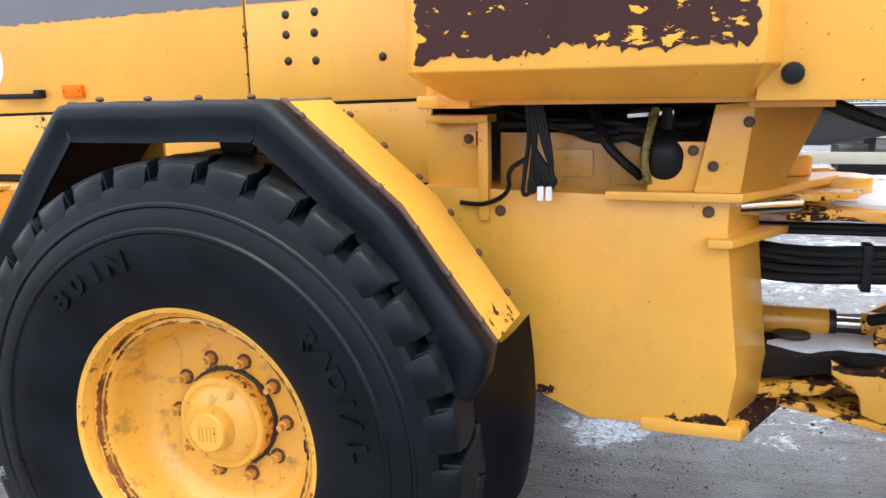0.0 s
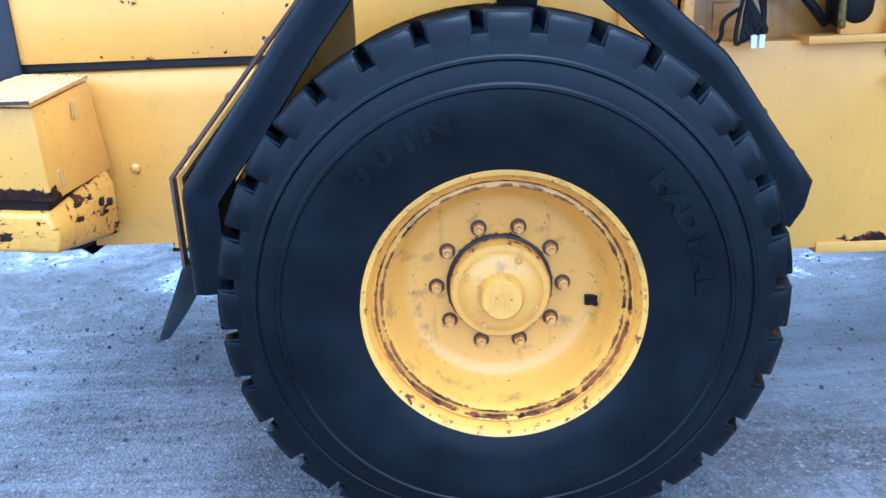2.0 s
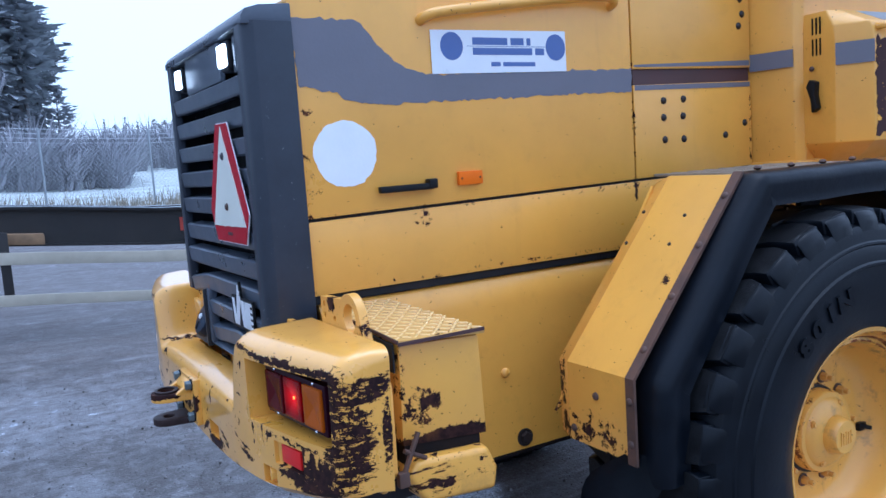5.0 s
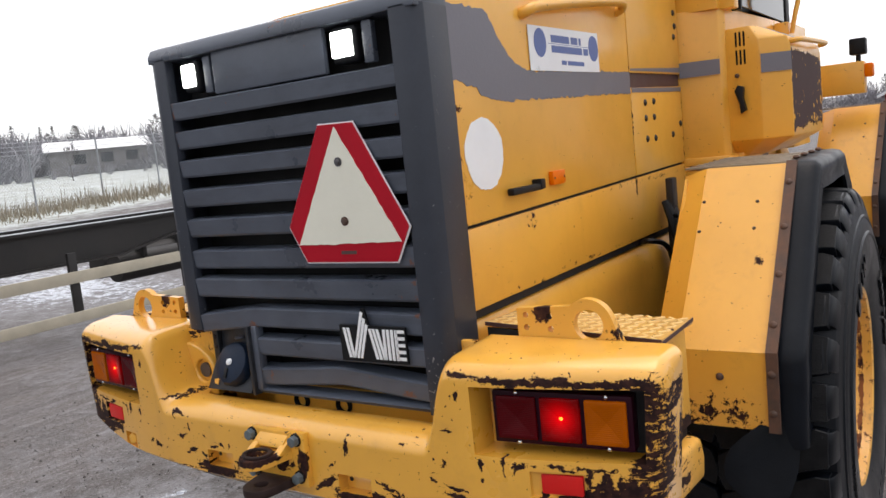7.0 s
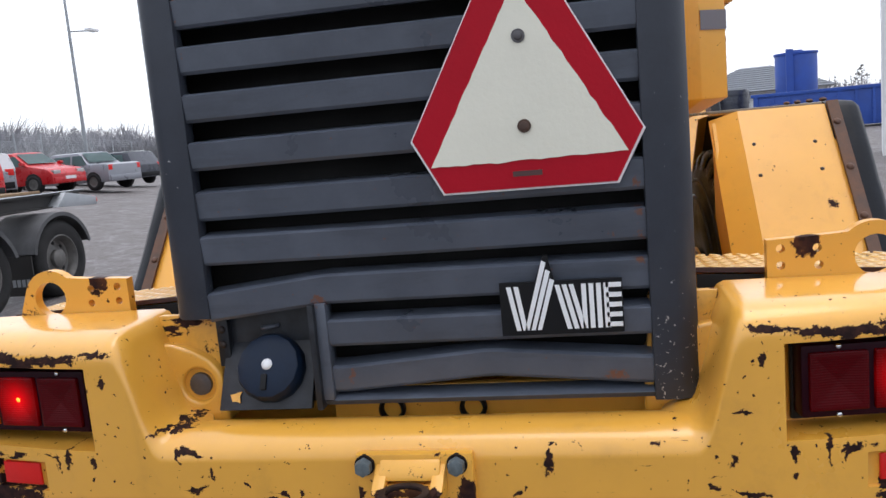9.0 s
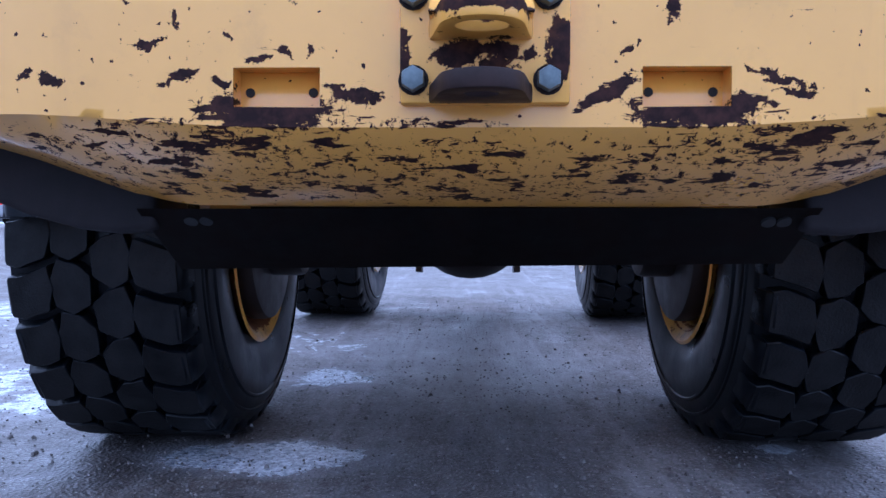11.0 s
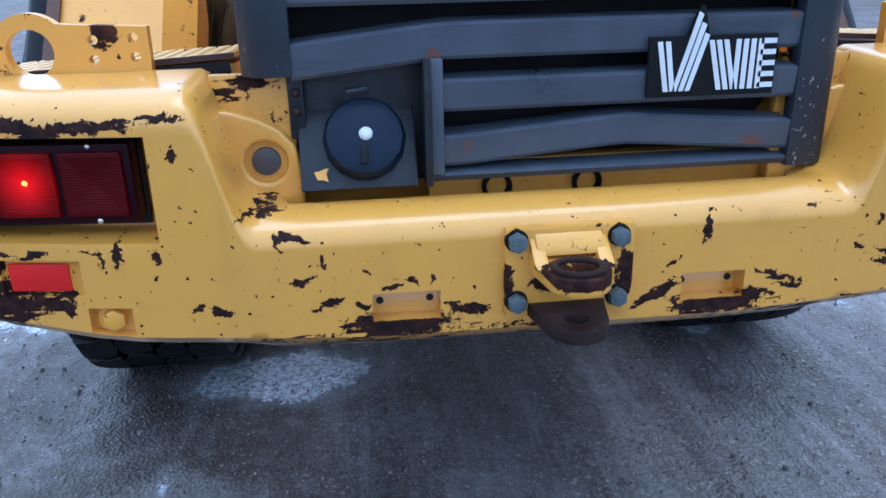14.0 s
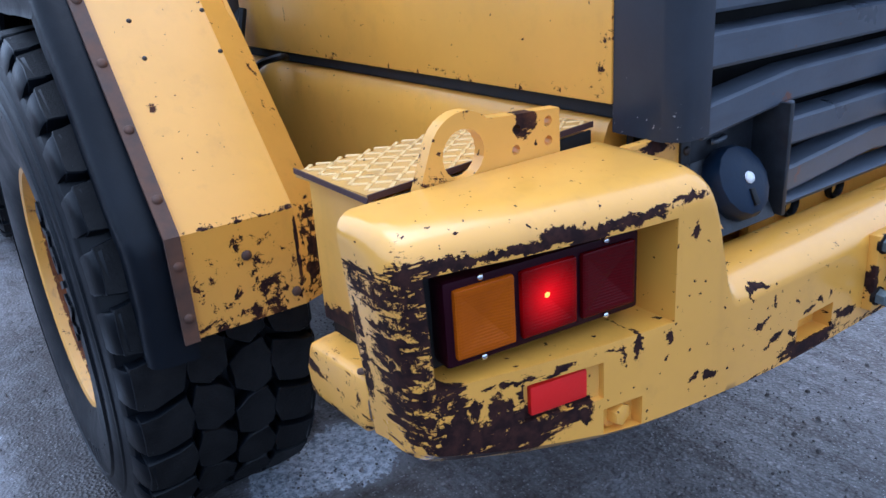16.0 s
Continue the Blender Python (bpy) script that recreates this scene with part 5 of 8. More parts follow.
def bumper():
    ys = [0.0, 0.10, 0.193, 0.298, 0.42, 0.455, 0.468, 0.480, 0.490, 0.499, 0.507, 0.515, 0.524, 0.534, 0.546, 0.56, 0.60, 0.656, 0.735 - 0.012, 0.835 + 0.012, 0.935, 0.96, 0.968, 0.975, 0.981, 0.985, 0.988, 0.989]

    def column(y):
        end = min(1, max(0, (y - 0.462) / 0.086))
        end = end ** 3 * (10 - 15 * end + 6 * end * end)
        top = 0.977 + 0.188 * end - 0.030 * (1 - math.sqrt(1 - min(1.0, max(0.0, (y - 0.962) / 0.027)) ** 2))
        bot = 0.772 + 0.018 * ease((y - 0.25) / 0.35) + (0.060 * ((y - 0.6) / 0.388) ** 1.7 if y > 0.6 else 0.0)
        x = face_x(y)
        beam = [0.930, 0.900, 0.852, 0.804, 0.790]
        ende = [1.108, 0.951, 0.924, 0.866, 0.848]
        rows = [b + (e - b) * end for b, e in zip(beam, ende)]
        low = [bot + d for d in (0.10, 0.07, 0.045, 0.032, 0.02)]
        rows = [max(r, q) for r, q in zip(rows, low)]
        front = -1.480 if y > 0.5 else -1.50 if y > 0.43 else -1.57
        under = 0.692 + (bot - 0.018 - 0.692) * ease((y - 0.40) / 0.35)
        tail = -1.458 if y < 0.5 else front
        ft = top + (-0.012 if y < 0.43 else 0.006)
        return [(front, ft)] + [(x + 0.075 * (1 - math.sin(k * math.pi / 12)), top + 0.002 - 0.046 * (1 - math.cos(k * math.pi / 12))) for k in range(7)] + [(x, r) for r in rows] + [(x, bot + 0.008), (x + 0.020, bot - 0.010), (x + min(0.09, 0.5 * (tail - x)), (bot + under) / 2 - 0.008 * ease((0.7 - y) / 0.2)), (tail, under)]
    b = bmesh.new()
    for s in (-1, 1):
        cols = [[b.verts.new((x, s * y, z)) for x, z in column(y)] for y in ys]
        for i, (p, q) in enumerate(zip(cols, cols[1:])):
            ym = (ys[i] + ys[i + 1]) / 2
            for k in range(len(p)):
                j = (k + 1) % len(p)
                hole = (0.60 < ym < 0.96 and k == 8) or (0.193 < ym < 0.298 and k == 10) or (0.72 < ym < 0.85 and k == 10) or (0.656 < ym < 0.723 and k == 12)
                if not hole:
                    b.faces.new((p[k], p[j], q[j], q[k]))
        b.faces.new(cols[-1])
        for ya, yb, k, deep in ((0.60, 0.96, 8, 0.088), (0.193, 0.298, 10, 0.034), (0.735 - 0.012, 0.835 + 0.012, 10, 0.010), (0.656, 0.735 - 0.012, 12, 0.020)):
            ia, ib = ys.index(ya), ys.index(yb)
            rim = [cols[i][k] for i in range(ia, ib + 1)] + [cols[i][k + 1] for i in range(ib, ia - 1, -1)]
            back = [b.verts.new(v.co + Vector((deep, 0, 0))) for v in rim]
            for n in range(len(rim)):
                m = (n + 1) % len(rim)
                b.faces.new((rim[n], rim[m], back[m], back[n]))
            b.faces.new(back)
    bmesh.ops.remove_doubles(b, verts=b.verts, dist=0.0005)
    bmesh.ops.recalc_face_normals(b, faces=b.faces)
    sharp = [e for e in b.edges if len(e.link_faces) == 2 and e.calc_face_angle(0) > radians(32) and not (0.44 < abs((e.verts[0].co.y + e.verts[1].co.y) / 2) < 0.57 and (e.verts[0].co.z + e.verts[1].co.z) / 2 > 0.90)]
    bmesh.ops.bevel(b, geom=sharp, offset=0.008, segments=3, affect="EDGES", profile=0.6, clamp_overlap=True)
    for v in b.verts:
        # the ends spread a little towards the top
        v.co.y += math.copysign(0.022 * ease((v.co.z - 0.86) / 0.20) * ease((abs(v.co.y) - 0.945) / 0.03), v.co.y)
    return b


rear_bumper = part("rear_bumper", bumper(), yellow_bumper, loader, "cast yellow rear counterweight with scraped, rust-brown corners", 62)
for s in (-1, 1):
    bend = Matrix.Translation((-1.628, s * 0.79, 0)) @ Matrix.Rotation(-s * radians(6.5), 4, "Z")

    def lampbox(x0, x1, y0, y1, z0, z1, off):
        return turned(box(x0, x1, s * (y0 - 0.79), s * (y1 - 0.79), z0, z1, off), bend)
    case = part("tail_lamp", lampbox(0.0, 0.04, 0.632, 0.944, 0.972, 1.092, 0.006), lamp_case, rear_bumper, "three-chamber tail lamp")
    for name, mtl, a, c in (("reversing_lens", lens_red, 0.643, 0.735), ("brake_lens", lens_lit, 0.744, 0.833), ("indicator_lens", lens_amber, 0.843, 0.932)):
        glass = lampbox(-0.007, 0.006, a, c, 0.984, 1.081, 0.004)
        front = max((f for f in glass.faces if f.normal.x < -0.9), key=lambda f: f.calc_area())
        bmesh.ops.inset_region(glass, faces=[front], thickness=0.007, depth=0.0)
        bmesh.ops.poke(glass, faces=[front], offset=-0.0058)
        part(name, glass, mtl, case, "", 3)
    part("lit_bulb", turned(dome((-0.001, 0, 1.036), (-1, 0, 0), 0.0048), bend), bulb_lit, case)
    # Added black sheet: the shadow at the back of the lamp pocket.
    part("lamp_backing", lampbox(0.036, 0.046, 0.628, 0.960, 0.958, 1.104, 0.004), black_gap, case)
    for y, z in ((0.89, 1.088), (0.69, 1.088), (0.89, 0.976), (0.69, 0.976)):
        part("lamp_screw", turned(dome((-0.001, s * (y - 0.79), z), (-1, 0, 0), 0.005, 8), bend), chrome, case)
    refl = turned(box(-0.006, 0.010, -0.046, 0.046, 0.873, 0.917, 0.003), Matrix.Translation((-1.644, s * 0.789, 0)) @ Matrix.Rotation(-s * radians(9), 4, "Z"))
    part("rear_reflector", refl, red_reflector, rear_bumper, "red rectangular reflector")
    part("corner_bolt", hexbolt((-1.652, s * 0.690, 0.826), (-1, -s * 0.12, 0), 0.0185, 0.020), yellow_lug, rear_bumper, "painted bolt in a square sinking")
    for y in (0.207, 0.286):
        part("pocket_hole", rod((FACE + 0.035, s * y, 0.827), (FACE + 0.0325, s * y, 0.827), 0.006, n=10), black_gap, rear_bumper)
    lobe_pts = [(s * y, z) for y, z in ((0.55, 0.955), (0.55, 1.118), (0.50, 1.112), (0.455, 1.098), (0.425, 1.080), (0.405, 1.055), (0.397, 1.02), (0.395, 0.955))]
    bore = [(s * 0.452 + 0.034 * math.cos(a), 1.029 + 0.034 * math.sin(a)) for a in [k * math.pi / 14 for k in range(28)]]
    b, edges = bmesh.new(), []
    for lp in (lobe_pts, bore):
        vs = [b.verts.new((-1.552, y, z)) for y, z in lp]
        edges += [b.edges.new((vs[i], vs[(i + 1) % len(vs)])) for i in range(len(vs))]
    bmesh.ops.triangle_fill(b, use_beauty=True, edges=edges)
    ext = bmesh.ops.extrude_face_region(b, geom=b.faces[:])
    bmesh.ops.translate(b, verts=[v for v in ext["geom"] if isinstance(v, bmesh.types.BMVert)], vec=(0.10, 0, 0))
    bmesh.ops.recalc_face_normals(b, faces=b.faces)
    bevelled(b, 0.007, 3, 60)
    part("bolt_boss", b, yellow_bumper, rear_bumper, "cast lobe with a sunk bolt", 62)
    part("boss_seat", rod((-1.538, s * 0.452, 1.029), (-1.50, s * 0.452, 1.029), 0.036, n=24), yellow, rear_bumper)
    part("bumper_bolt", rod((-1.546, s * 0.452, 1.029), (-1.52, s * 0.452, 1.029), 0.023, n=20, off=0.003), steel_worn, rear_bumper, "grey bolt head")
for s in (-1, 1):
    part("inner_plate", prism([(s * y, z) for y, z in ((0.53, 1.166), (0.412, 1.166), (0.404, 1.13), (0.409, 1.10), (0.402, 1.05), (0.53, 1.05))], "x", -1.530, -1.512, 0.003), yellow_shell, rear_bumper)
part("beam_back", box(-1.52, -1.50, -0.40, 0.19, 0.90, 1.008, 0.004), yellow_worn, rear_bumper)
for y in (0.074, -0.083):
    part("cable_grommet", lathe_at((-1.52, y, 0.962), 0.026), black_plastic, rear_bumper, "black rubber cable grommet")
bp = bmesh.new()
vs = [bp.verts.new(p) for p in ((-1.446, -0.520, 0.690), (-1.446, 0.523, 0.687), (-1.308, 0.503, 0.587), (-1.308, -0.514, 0.600))]
bp.faces.new(vs)
bmesh.ops.solidify(bp, geom=bp.faces[:], thickness=0.012)
back = Vector((-0.588, 0, -0.809))
skin = max(v.co.dot(back) for v in bp.verts)
part("belly_plate", bp, brown_black, loader, "dark slanting belly plate")
for y in (-0.46, 0.435):
    p = Vector((-1.42, y, 0.668))
    p += back * (skin - p.dot(back))
    slot = rod(p - back * 0.004 - Vector((0, 0.012, 0)), p + back * 0.001 - Vector((0, 0.012, 0)), 0.011, n=12)
    rod(p - back * 0.004 + Vector((0, 0.012, 0)), p + back * 0.0015 + Vector((0, 0.012, 0)), 0.011, n=12, bm=slot)
    part("plate_hole", slot, black_gap, loader)
for s in (-1, 1):
    pan = prism([(s * y, z) for y, z in ((0.50, 0.84), (0.50, 0.655), (0.56, 0.648), (0.62, 0.655), (0.70, 0.676), (0.78, 0.708), (0.86, 0.755), (0.90, 0.80), (0.90, 0.84))], "x", -1.43, -1.275, 0.012, seg=3)
    part("underpan", pan, underpan_paint, loader, "rounded dark grey pan under the corner box")

# towing hitch
hitch = part("tow_hitch", prism([(-0.105, 0.806), (-0.105, 0.950), (0.095, 0.950), (0.095, 0.806)], "x", FACE - 0.018, FACE + 0.004, 0.004), yellow_hitch, loader, "rusty two-jaw towing hitch bolted to the bumper")


def jaw_outline(d=0.0):
    """Outline of a jaw, drawn in by d: arms from the plate that close to a round nose."""
    nose = [(FACE - 0.080 - (0.048 - d) * math.cos(a), (0.048 - d) * math.sin(a)) for a in [radians(-80 + 20 * k) for k in range(9)]]
    return [(FACE - 0.012, -0.062 + d), (FACE - 0.040, -0.056 + d)] + nose + [(FACE - 0.040, 0.056 - d), (FACE - 0.012, 0.062 - d)]


def pierced(outer, inner, z0, z1, off):
    b, edges = bmesh.new(), []
    for pts in (outer, inner):
        lp = [b.verts.new((x, y, z0)) for x, y in pts]
        edges += [b.edges.new((lp[i], lp[(i + 1) % len(lp)])) for i in range(len(lp))]
    bmesh.ops.triangle_fill(b, use_beauty=True, edges=edges)
    ext = bmesh.ops.extrude_face_region(b, geom=b.faces[:])
    bmesh.ops.translate(b, verts=[v for v in ext["geom"] if isinstance(v, bmesh.types.BMVert)], vec=(0, 0, z1 - z0))
    bmesh.ops.recalc_face_normals(b, faces=b.faces)
    return bevelled(b, off, 2, 60) or b


def pin_hole(rx, ry):
    return [(FACE - 0.080 + rx * math.cos(a), ry * math.sin(a)) for a in [k * math.pi / 12 for k in range(24)]]


part("hitch_jaw", pierced(jaw_outline(), pin_hole(0.017, 0.019), 0.806, 0.828, 0.004), jaw_iron, hitch, "bare rusty lower jaw")
jaw = part("hitch_jaw", pierced(jaw_outline(), pin_hole(0.024, 0.029), 0.880, 0.906, 0.004), yellow_hitch, hitch, "upper jaw, yellow paint rubbed off round the pin hole")
part("jaw_rim", pierced([(FACE - 0.080 + 0.037 * math.cos(a), 0.042 * math.sin(a)) for a in [k * math.pi / 12 for k in range(24)]], pin_hole(0.025, 0.030), 0.905, 0.913, 0.003), jaw_iron, jaw, "rubbed bare iron rim")
for y in (-0.049, 0.049):
    part("jaw_arm", prism([(FACE - 0.014, 0.936), (FACE - 0.014, 0.900), (FACE - 0.070, 0.900), (FACE - 0.052, 0.912)], "y", y - 0.011, y + 0.011, 0.004), yellow_hitch, jaw)
part("jaw_brow", prism([(FACE - 0.014, 0.944), (FACE - 0.014, 0.920), (FACE - 0.040, 0.912), (FACE - 0.036, 0.926)], "y", -0.052, 0.052, 0.004), yellow_hitch, jaw)
for y in (-0.079, 0.079):
    for z in (0.932, 0.833):
        part("hitch_washer", rod((FACE - 0.014, y, z), (FACE - 0.0215, y, z), 0.0185, 0.0175, 16), brown_black, hitch)
        part("hitch_bolt", hexbolt((FACE - 0.020, y, z), (-1, 0, 0), 0.0155, 0.017, False), zinc, hitch, "grey hexagon bolt head")

# lifting lugs, steps and tool boxes behind the bumper ends
for s in (-1, 1):
    def arc(cy, cz, r, a0, a1, n=10):
        return [(cy + s * r * math.cos(a), cz + r * math.sin(a)) for a in [radians(a0 + (a1 - a0) * k / n) for k in range(n + 1)]]
    pts = [(s * 0.622, 1.08), (s * 0.622, 1.238), (s * 0.725, 1.243)] + arc(s * 0.800, 1.203, 0.060, 135, 20) + [(s * 0.885, 1.150), (s * 0.885, 1.08)]
    hole = arc(s * 0.802, 1.203, 0.036, 0, 342, 19)
    b = bmesh.new()
    edges = []
    drilled = [arc(s * y, z, 0.008, 0, 315, 7) for y, z in ((0.645, 1.222), (0.645, 1.192), (0.706, 1.220), (0.708, 1.190))]
    for lp in [pts, hole] + drilled:
        vs = [b.verts.new((-1.478, y, z)) for y, z in lp]
        edges += [b.edges.new((vs[i], vs[(i + 1) % len(vs)])) for i in range(len(vs))]
    bmesh.ops.triangle_fill(b, use_beauty=True, edges=edges)
    ext = bmesh.ops.extrude_face_region(b, geom=b.faces[:])
    bmesh.ops.translate(b, verts=[v for v in ext["geom"] if isinstance(v, bmesh.types.BMVert)], vec=(0.022, 0, 0))
    bmesh.ops.recalc_face_normals(b, faces=b.faces)
    lug = part("lifting_lug", b, yellow_lug, loader, "chipped yellow lifting lug with a round eye")
    part("lug_plate", prism([(s * 0.56, 1.09), (s * 0.955, 1.09), (s * 0.968, 1.06), (s * 0.965, 0.86), (s * 0.90, 0.79), (s * 0.56, 0.78)], "x", -1.472, -1.457, 0.003), yellow_lug, lug)
    side_y = 0.948 if s < 0 else 0.930

    def skewed(bm, top=0.0, under=0.0):
        """The box stands a little askew: its frame side sits further back and higher."""
        for v in bm.verts:
            t = 1 - min(1.0, max(0.0, (abs(v.co.y) - 0.50) / 0.44))
            fore = min(1.0, max(0.0, (v.co.x + 1.42) / 0.23))
            high = min(1.0, max(0.0, (v.co.z - 0.87) / 0.28))
            v.co.x -= t * fore * (0.014 + 0.026 * high)
            v.co.z += (0.020 * t - 0.005 * (1 - t)) * high + (top if v.co.z > 0.80 else -under) * t * fore
        return bm
    toolbox = prism([(-1.422, 0.905), (-1.416, 1.150), (-1.195, 1.140), (-1.188, 0.885)], "y", s * 0.50, s * (side_y - 0.018), 0.004)
    tb = part("tool_box", skewed(toolbox), yellow_box, loader, "yellow battery box with scorched lower edge")
    deck = prism([(-1.425, 1.159), (-1.425, 1.167), (-1.188, 1.157), (-1.188, 1.146)], "y", s * 0.50, s * side_y, 0.002)
    # The box is closed here; a black sheet paints in its shaded interior.
    part("box_opening", skewed(box(-1.430, -1.426, s * 0.508, s * (side_y - 0.023), 1.085, 1.155)), black_gap, tb, "black sheet standing for the shaded inside of the open box")
    part("step_plate", skewed(deck), yellow_deck, tb, "yellow chequer-plate step worn to bare metal")
    rim = box(-1.4275, -1.4245, s * 0.50, s * (side_y + 0.0015), 1.1585, 1.1678)
    box(-1.425, -1.188, s * (side_y - 0.0002), s * (side_y + 0.002), 1.1535, 1.1625, bm=rim)
    part("plate_edge", skewed(rim), primer, tb, "step edge rubbed to brown primer")
    bars = bmesh.new()
    for i in range(10):
        for j in range(16):
            x, y = -1.415 + 0.0245 * i, s * (0.515 + (side_y - 0.536) / 15 * j)
            z = 1.1655 - (x + 1.44) * 0.0357
            t = turned(box(-0.0125, 0.0125, -0.0036, 0.0036, -0.001, 0.0038, 0.0012, seg=1), Matrix.Translation((x, y, z)) @ Matrix.Rotation(radians(45 if (i + j) % 2 else -45), 4, "Z"))
            joined(bars, t)
    part("tread_pattern", skewed(bars), deck_bar, tb, "raised chequer bars rubbed bright")
    for y, z, lean in ((0.67, 1.085, 8), (0.852, 0.932, 8)):
        leaf = turned(box(-0.003, 0.003, -0.010, 0.010, -0.024, 0.024, 0.001), Matrix.Translation((-1.191, s * y, z)) @ Matrix.Rotation(radians(s * lean), 4, "X"))
        rod((-1.186, s * y, z - 0.020), (-1.186, s * y, z + 0.020), 0.006, n=10, bm=leaf)
        part("box_hinge", skewed(leaf), yellow_deck, tb, "worn hinge")
    low = prism([(-1.43, 0.835), (-1.40, 0.872), (-1.20, 0.858), (-1.175, 0.80), (-1.185, 0.745), (-1.38, 0.760)], "y", s * 0.53, s * 0.955, 0.016, seg=3)
    bmesh.ops.subdivide_edges(low, edges=[e for e in low.edges if abs(e.verts[0].co.y - e.verts[1].co.y) > 0.2], cuts=5)
    shell = part("box_shell", skewed(low, 0.055, 0.075), yellow_shell, tb, "dented cast lower shell")
    for y, z in ((0.66, 0.815), (0.60, 0.80)):
        part("shell_hole", rod((-1.205, s * y, z), (-1.178, s * y, z), 0.013, n=14), black_gap, shell)
    # Brown-black block in the gap under the box, standing in for its shade.
    part("box_gap", box(-1.415, -1.205, s * 0.60, s * (side_y - 0.026), 0.83, 0.915), brown_black, tb, "dark filler that puts the gap's shade into its colour")
    lever = rod((-1.392, s * 0.952, 0.940), (-1.442, s * 0.962, 0.850), 0.0065, n=8)
    rod((-1.435, s * 0.958, 0.905), (-1.375, s * 0.950, 0.872), 0.0055, n=8, bm=lever)
    box(-1.458, -1.430, s * 0.950, s * 0.972, 0.822, 0.858, 0.005, bm=lever)
    part("box_lever", lever, rusty, tb, "bent rusty locking lever")

# rear fenders


def swept(way, section, bm=None):
    """A section of (out, normal) run along a polyline of (x, z); out runs along y."""
    b, rings = bmesh.new(), []
    for i, (x, z) in enumerate(way):
        d0 = Vector((way[i][0] - way[i - 1][0], way[i][1] - way[i - 1][1])).normalized() if i else None
        d1 = Vector((way[i + 1][0] - x, way[i + 1][1] - z)).normalized() if i < len(way) - 1 else None
        d0, d1 = d0 or d1, d1 or d0
        n0, n1 = Vector((-d0.y, d0.x)), Vector((-d1.y, d1.x))
        n = (n0 + n1).normalized()
        n /= max(0.5, n.dot(n0))
        rings.append([b.verts.new((x + n.x * h, y, z + n.y * h)) for y, h in section])
    m = len(section)
    for a, c in zip(rings, rings[1:]):
        for k in range(m):
            b.faces.new((a[k], a[(k + 1) % m], c[(k + 1) % m], c[k]))
    b.faces.new(rings[0]), b.faces.new(rings[-1][::-1])
    bmesh.ops.recalc_face_normals(b, faces=b.faces)
    return joined(bm, b)


def softened(pts, r):
    out = [pts[0]]
    for p, c, n in zip(pts, pts[1:], pts[2:]):
        p, c, n = Vector(p), Vector(c), Vector(n)
        a, e = c + (p - c).normalized() * r, c + (n - c).normalized() * r
        out += [tuple(a), tuple((a + e + 2 * c) / 4), tuple(e)]
    return out + [pts[-1]]


ARCH = [(-0.803, 0.735), (-0.803, 0.965), (-0.366, 1.470), (0.232, 1.470), (0.52, 1.225), (0.748, 0.915)]


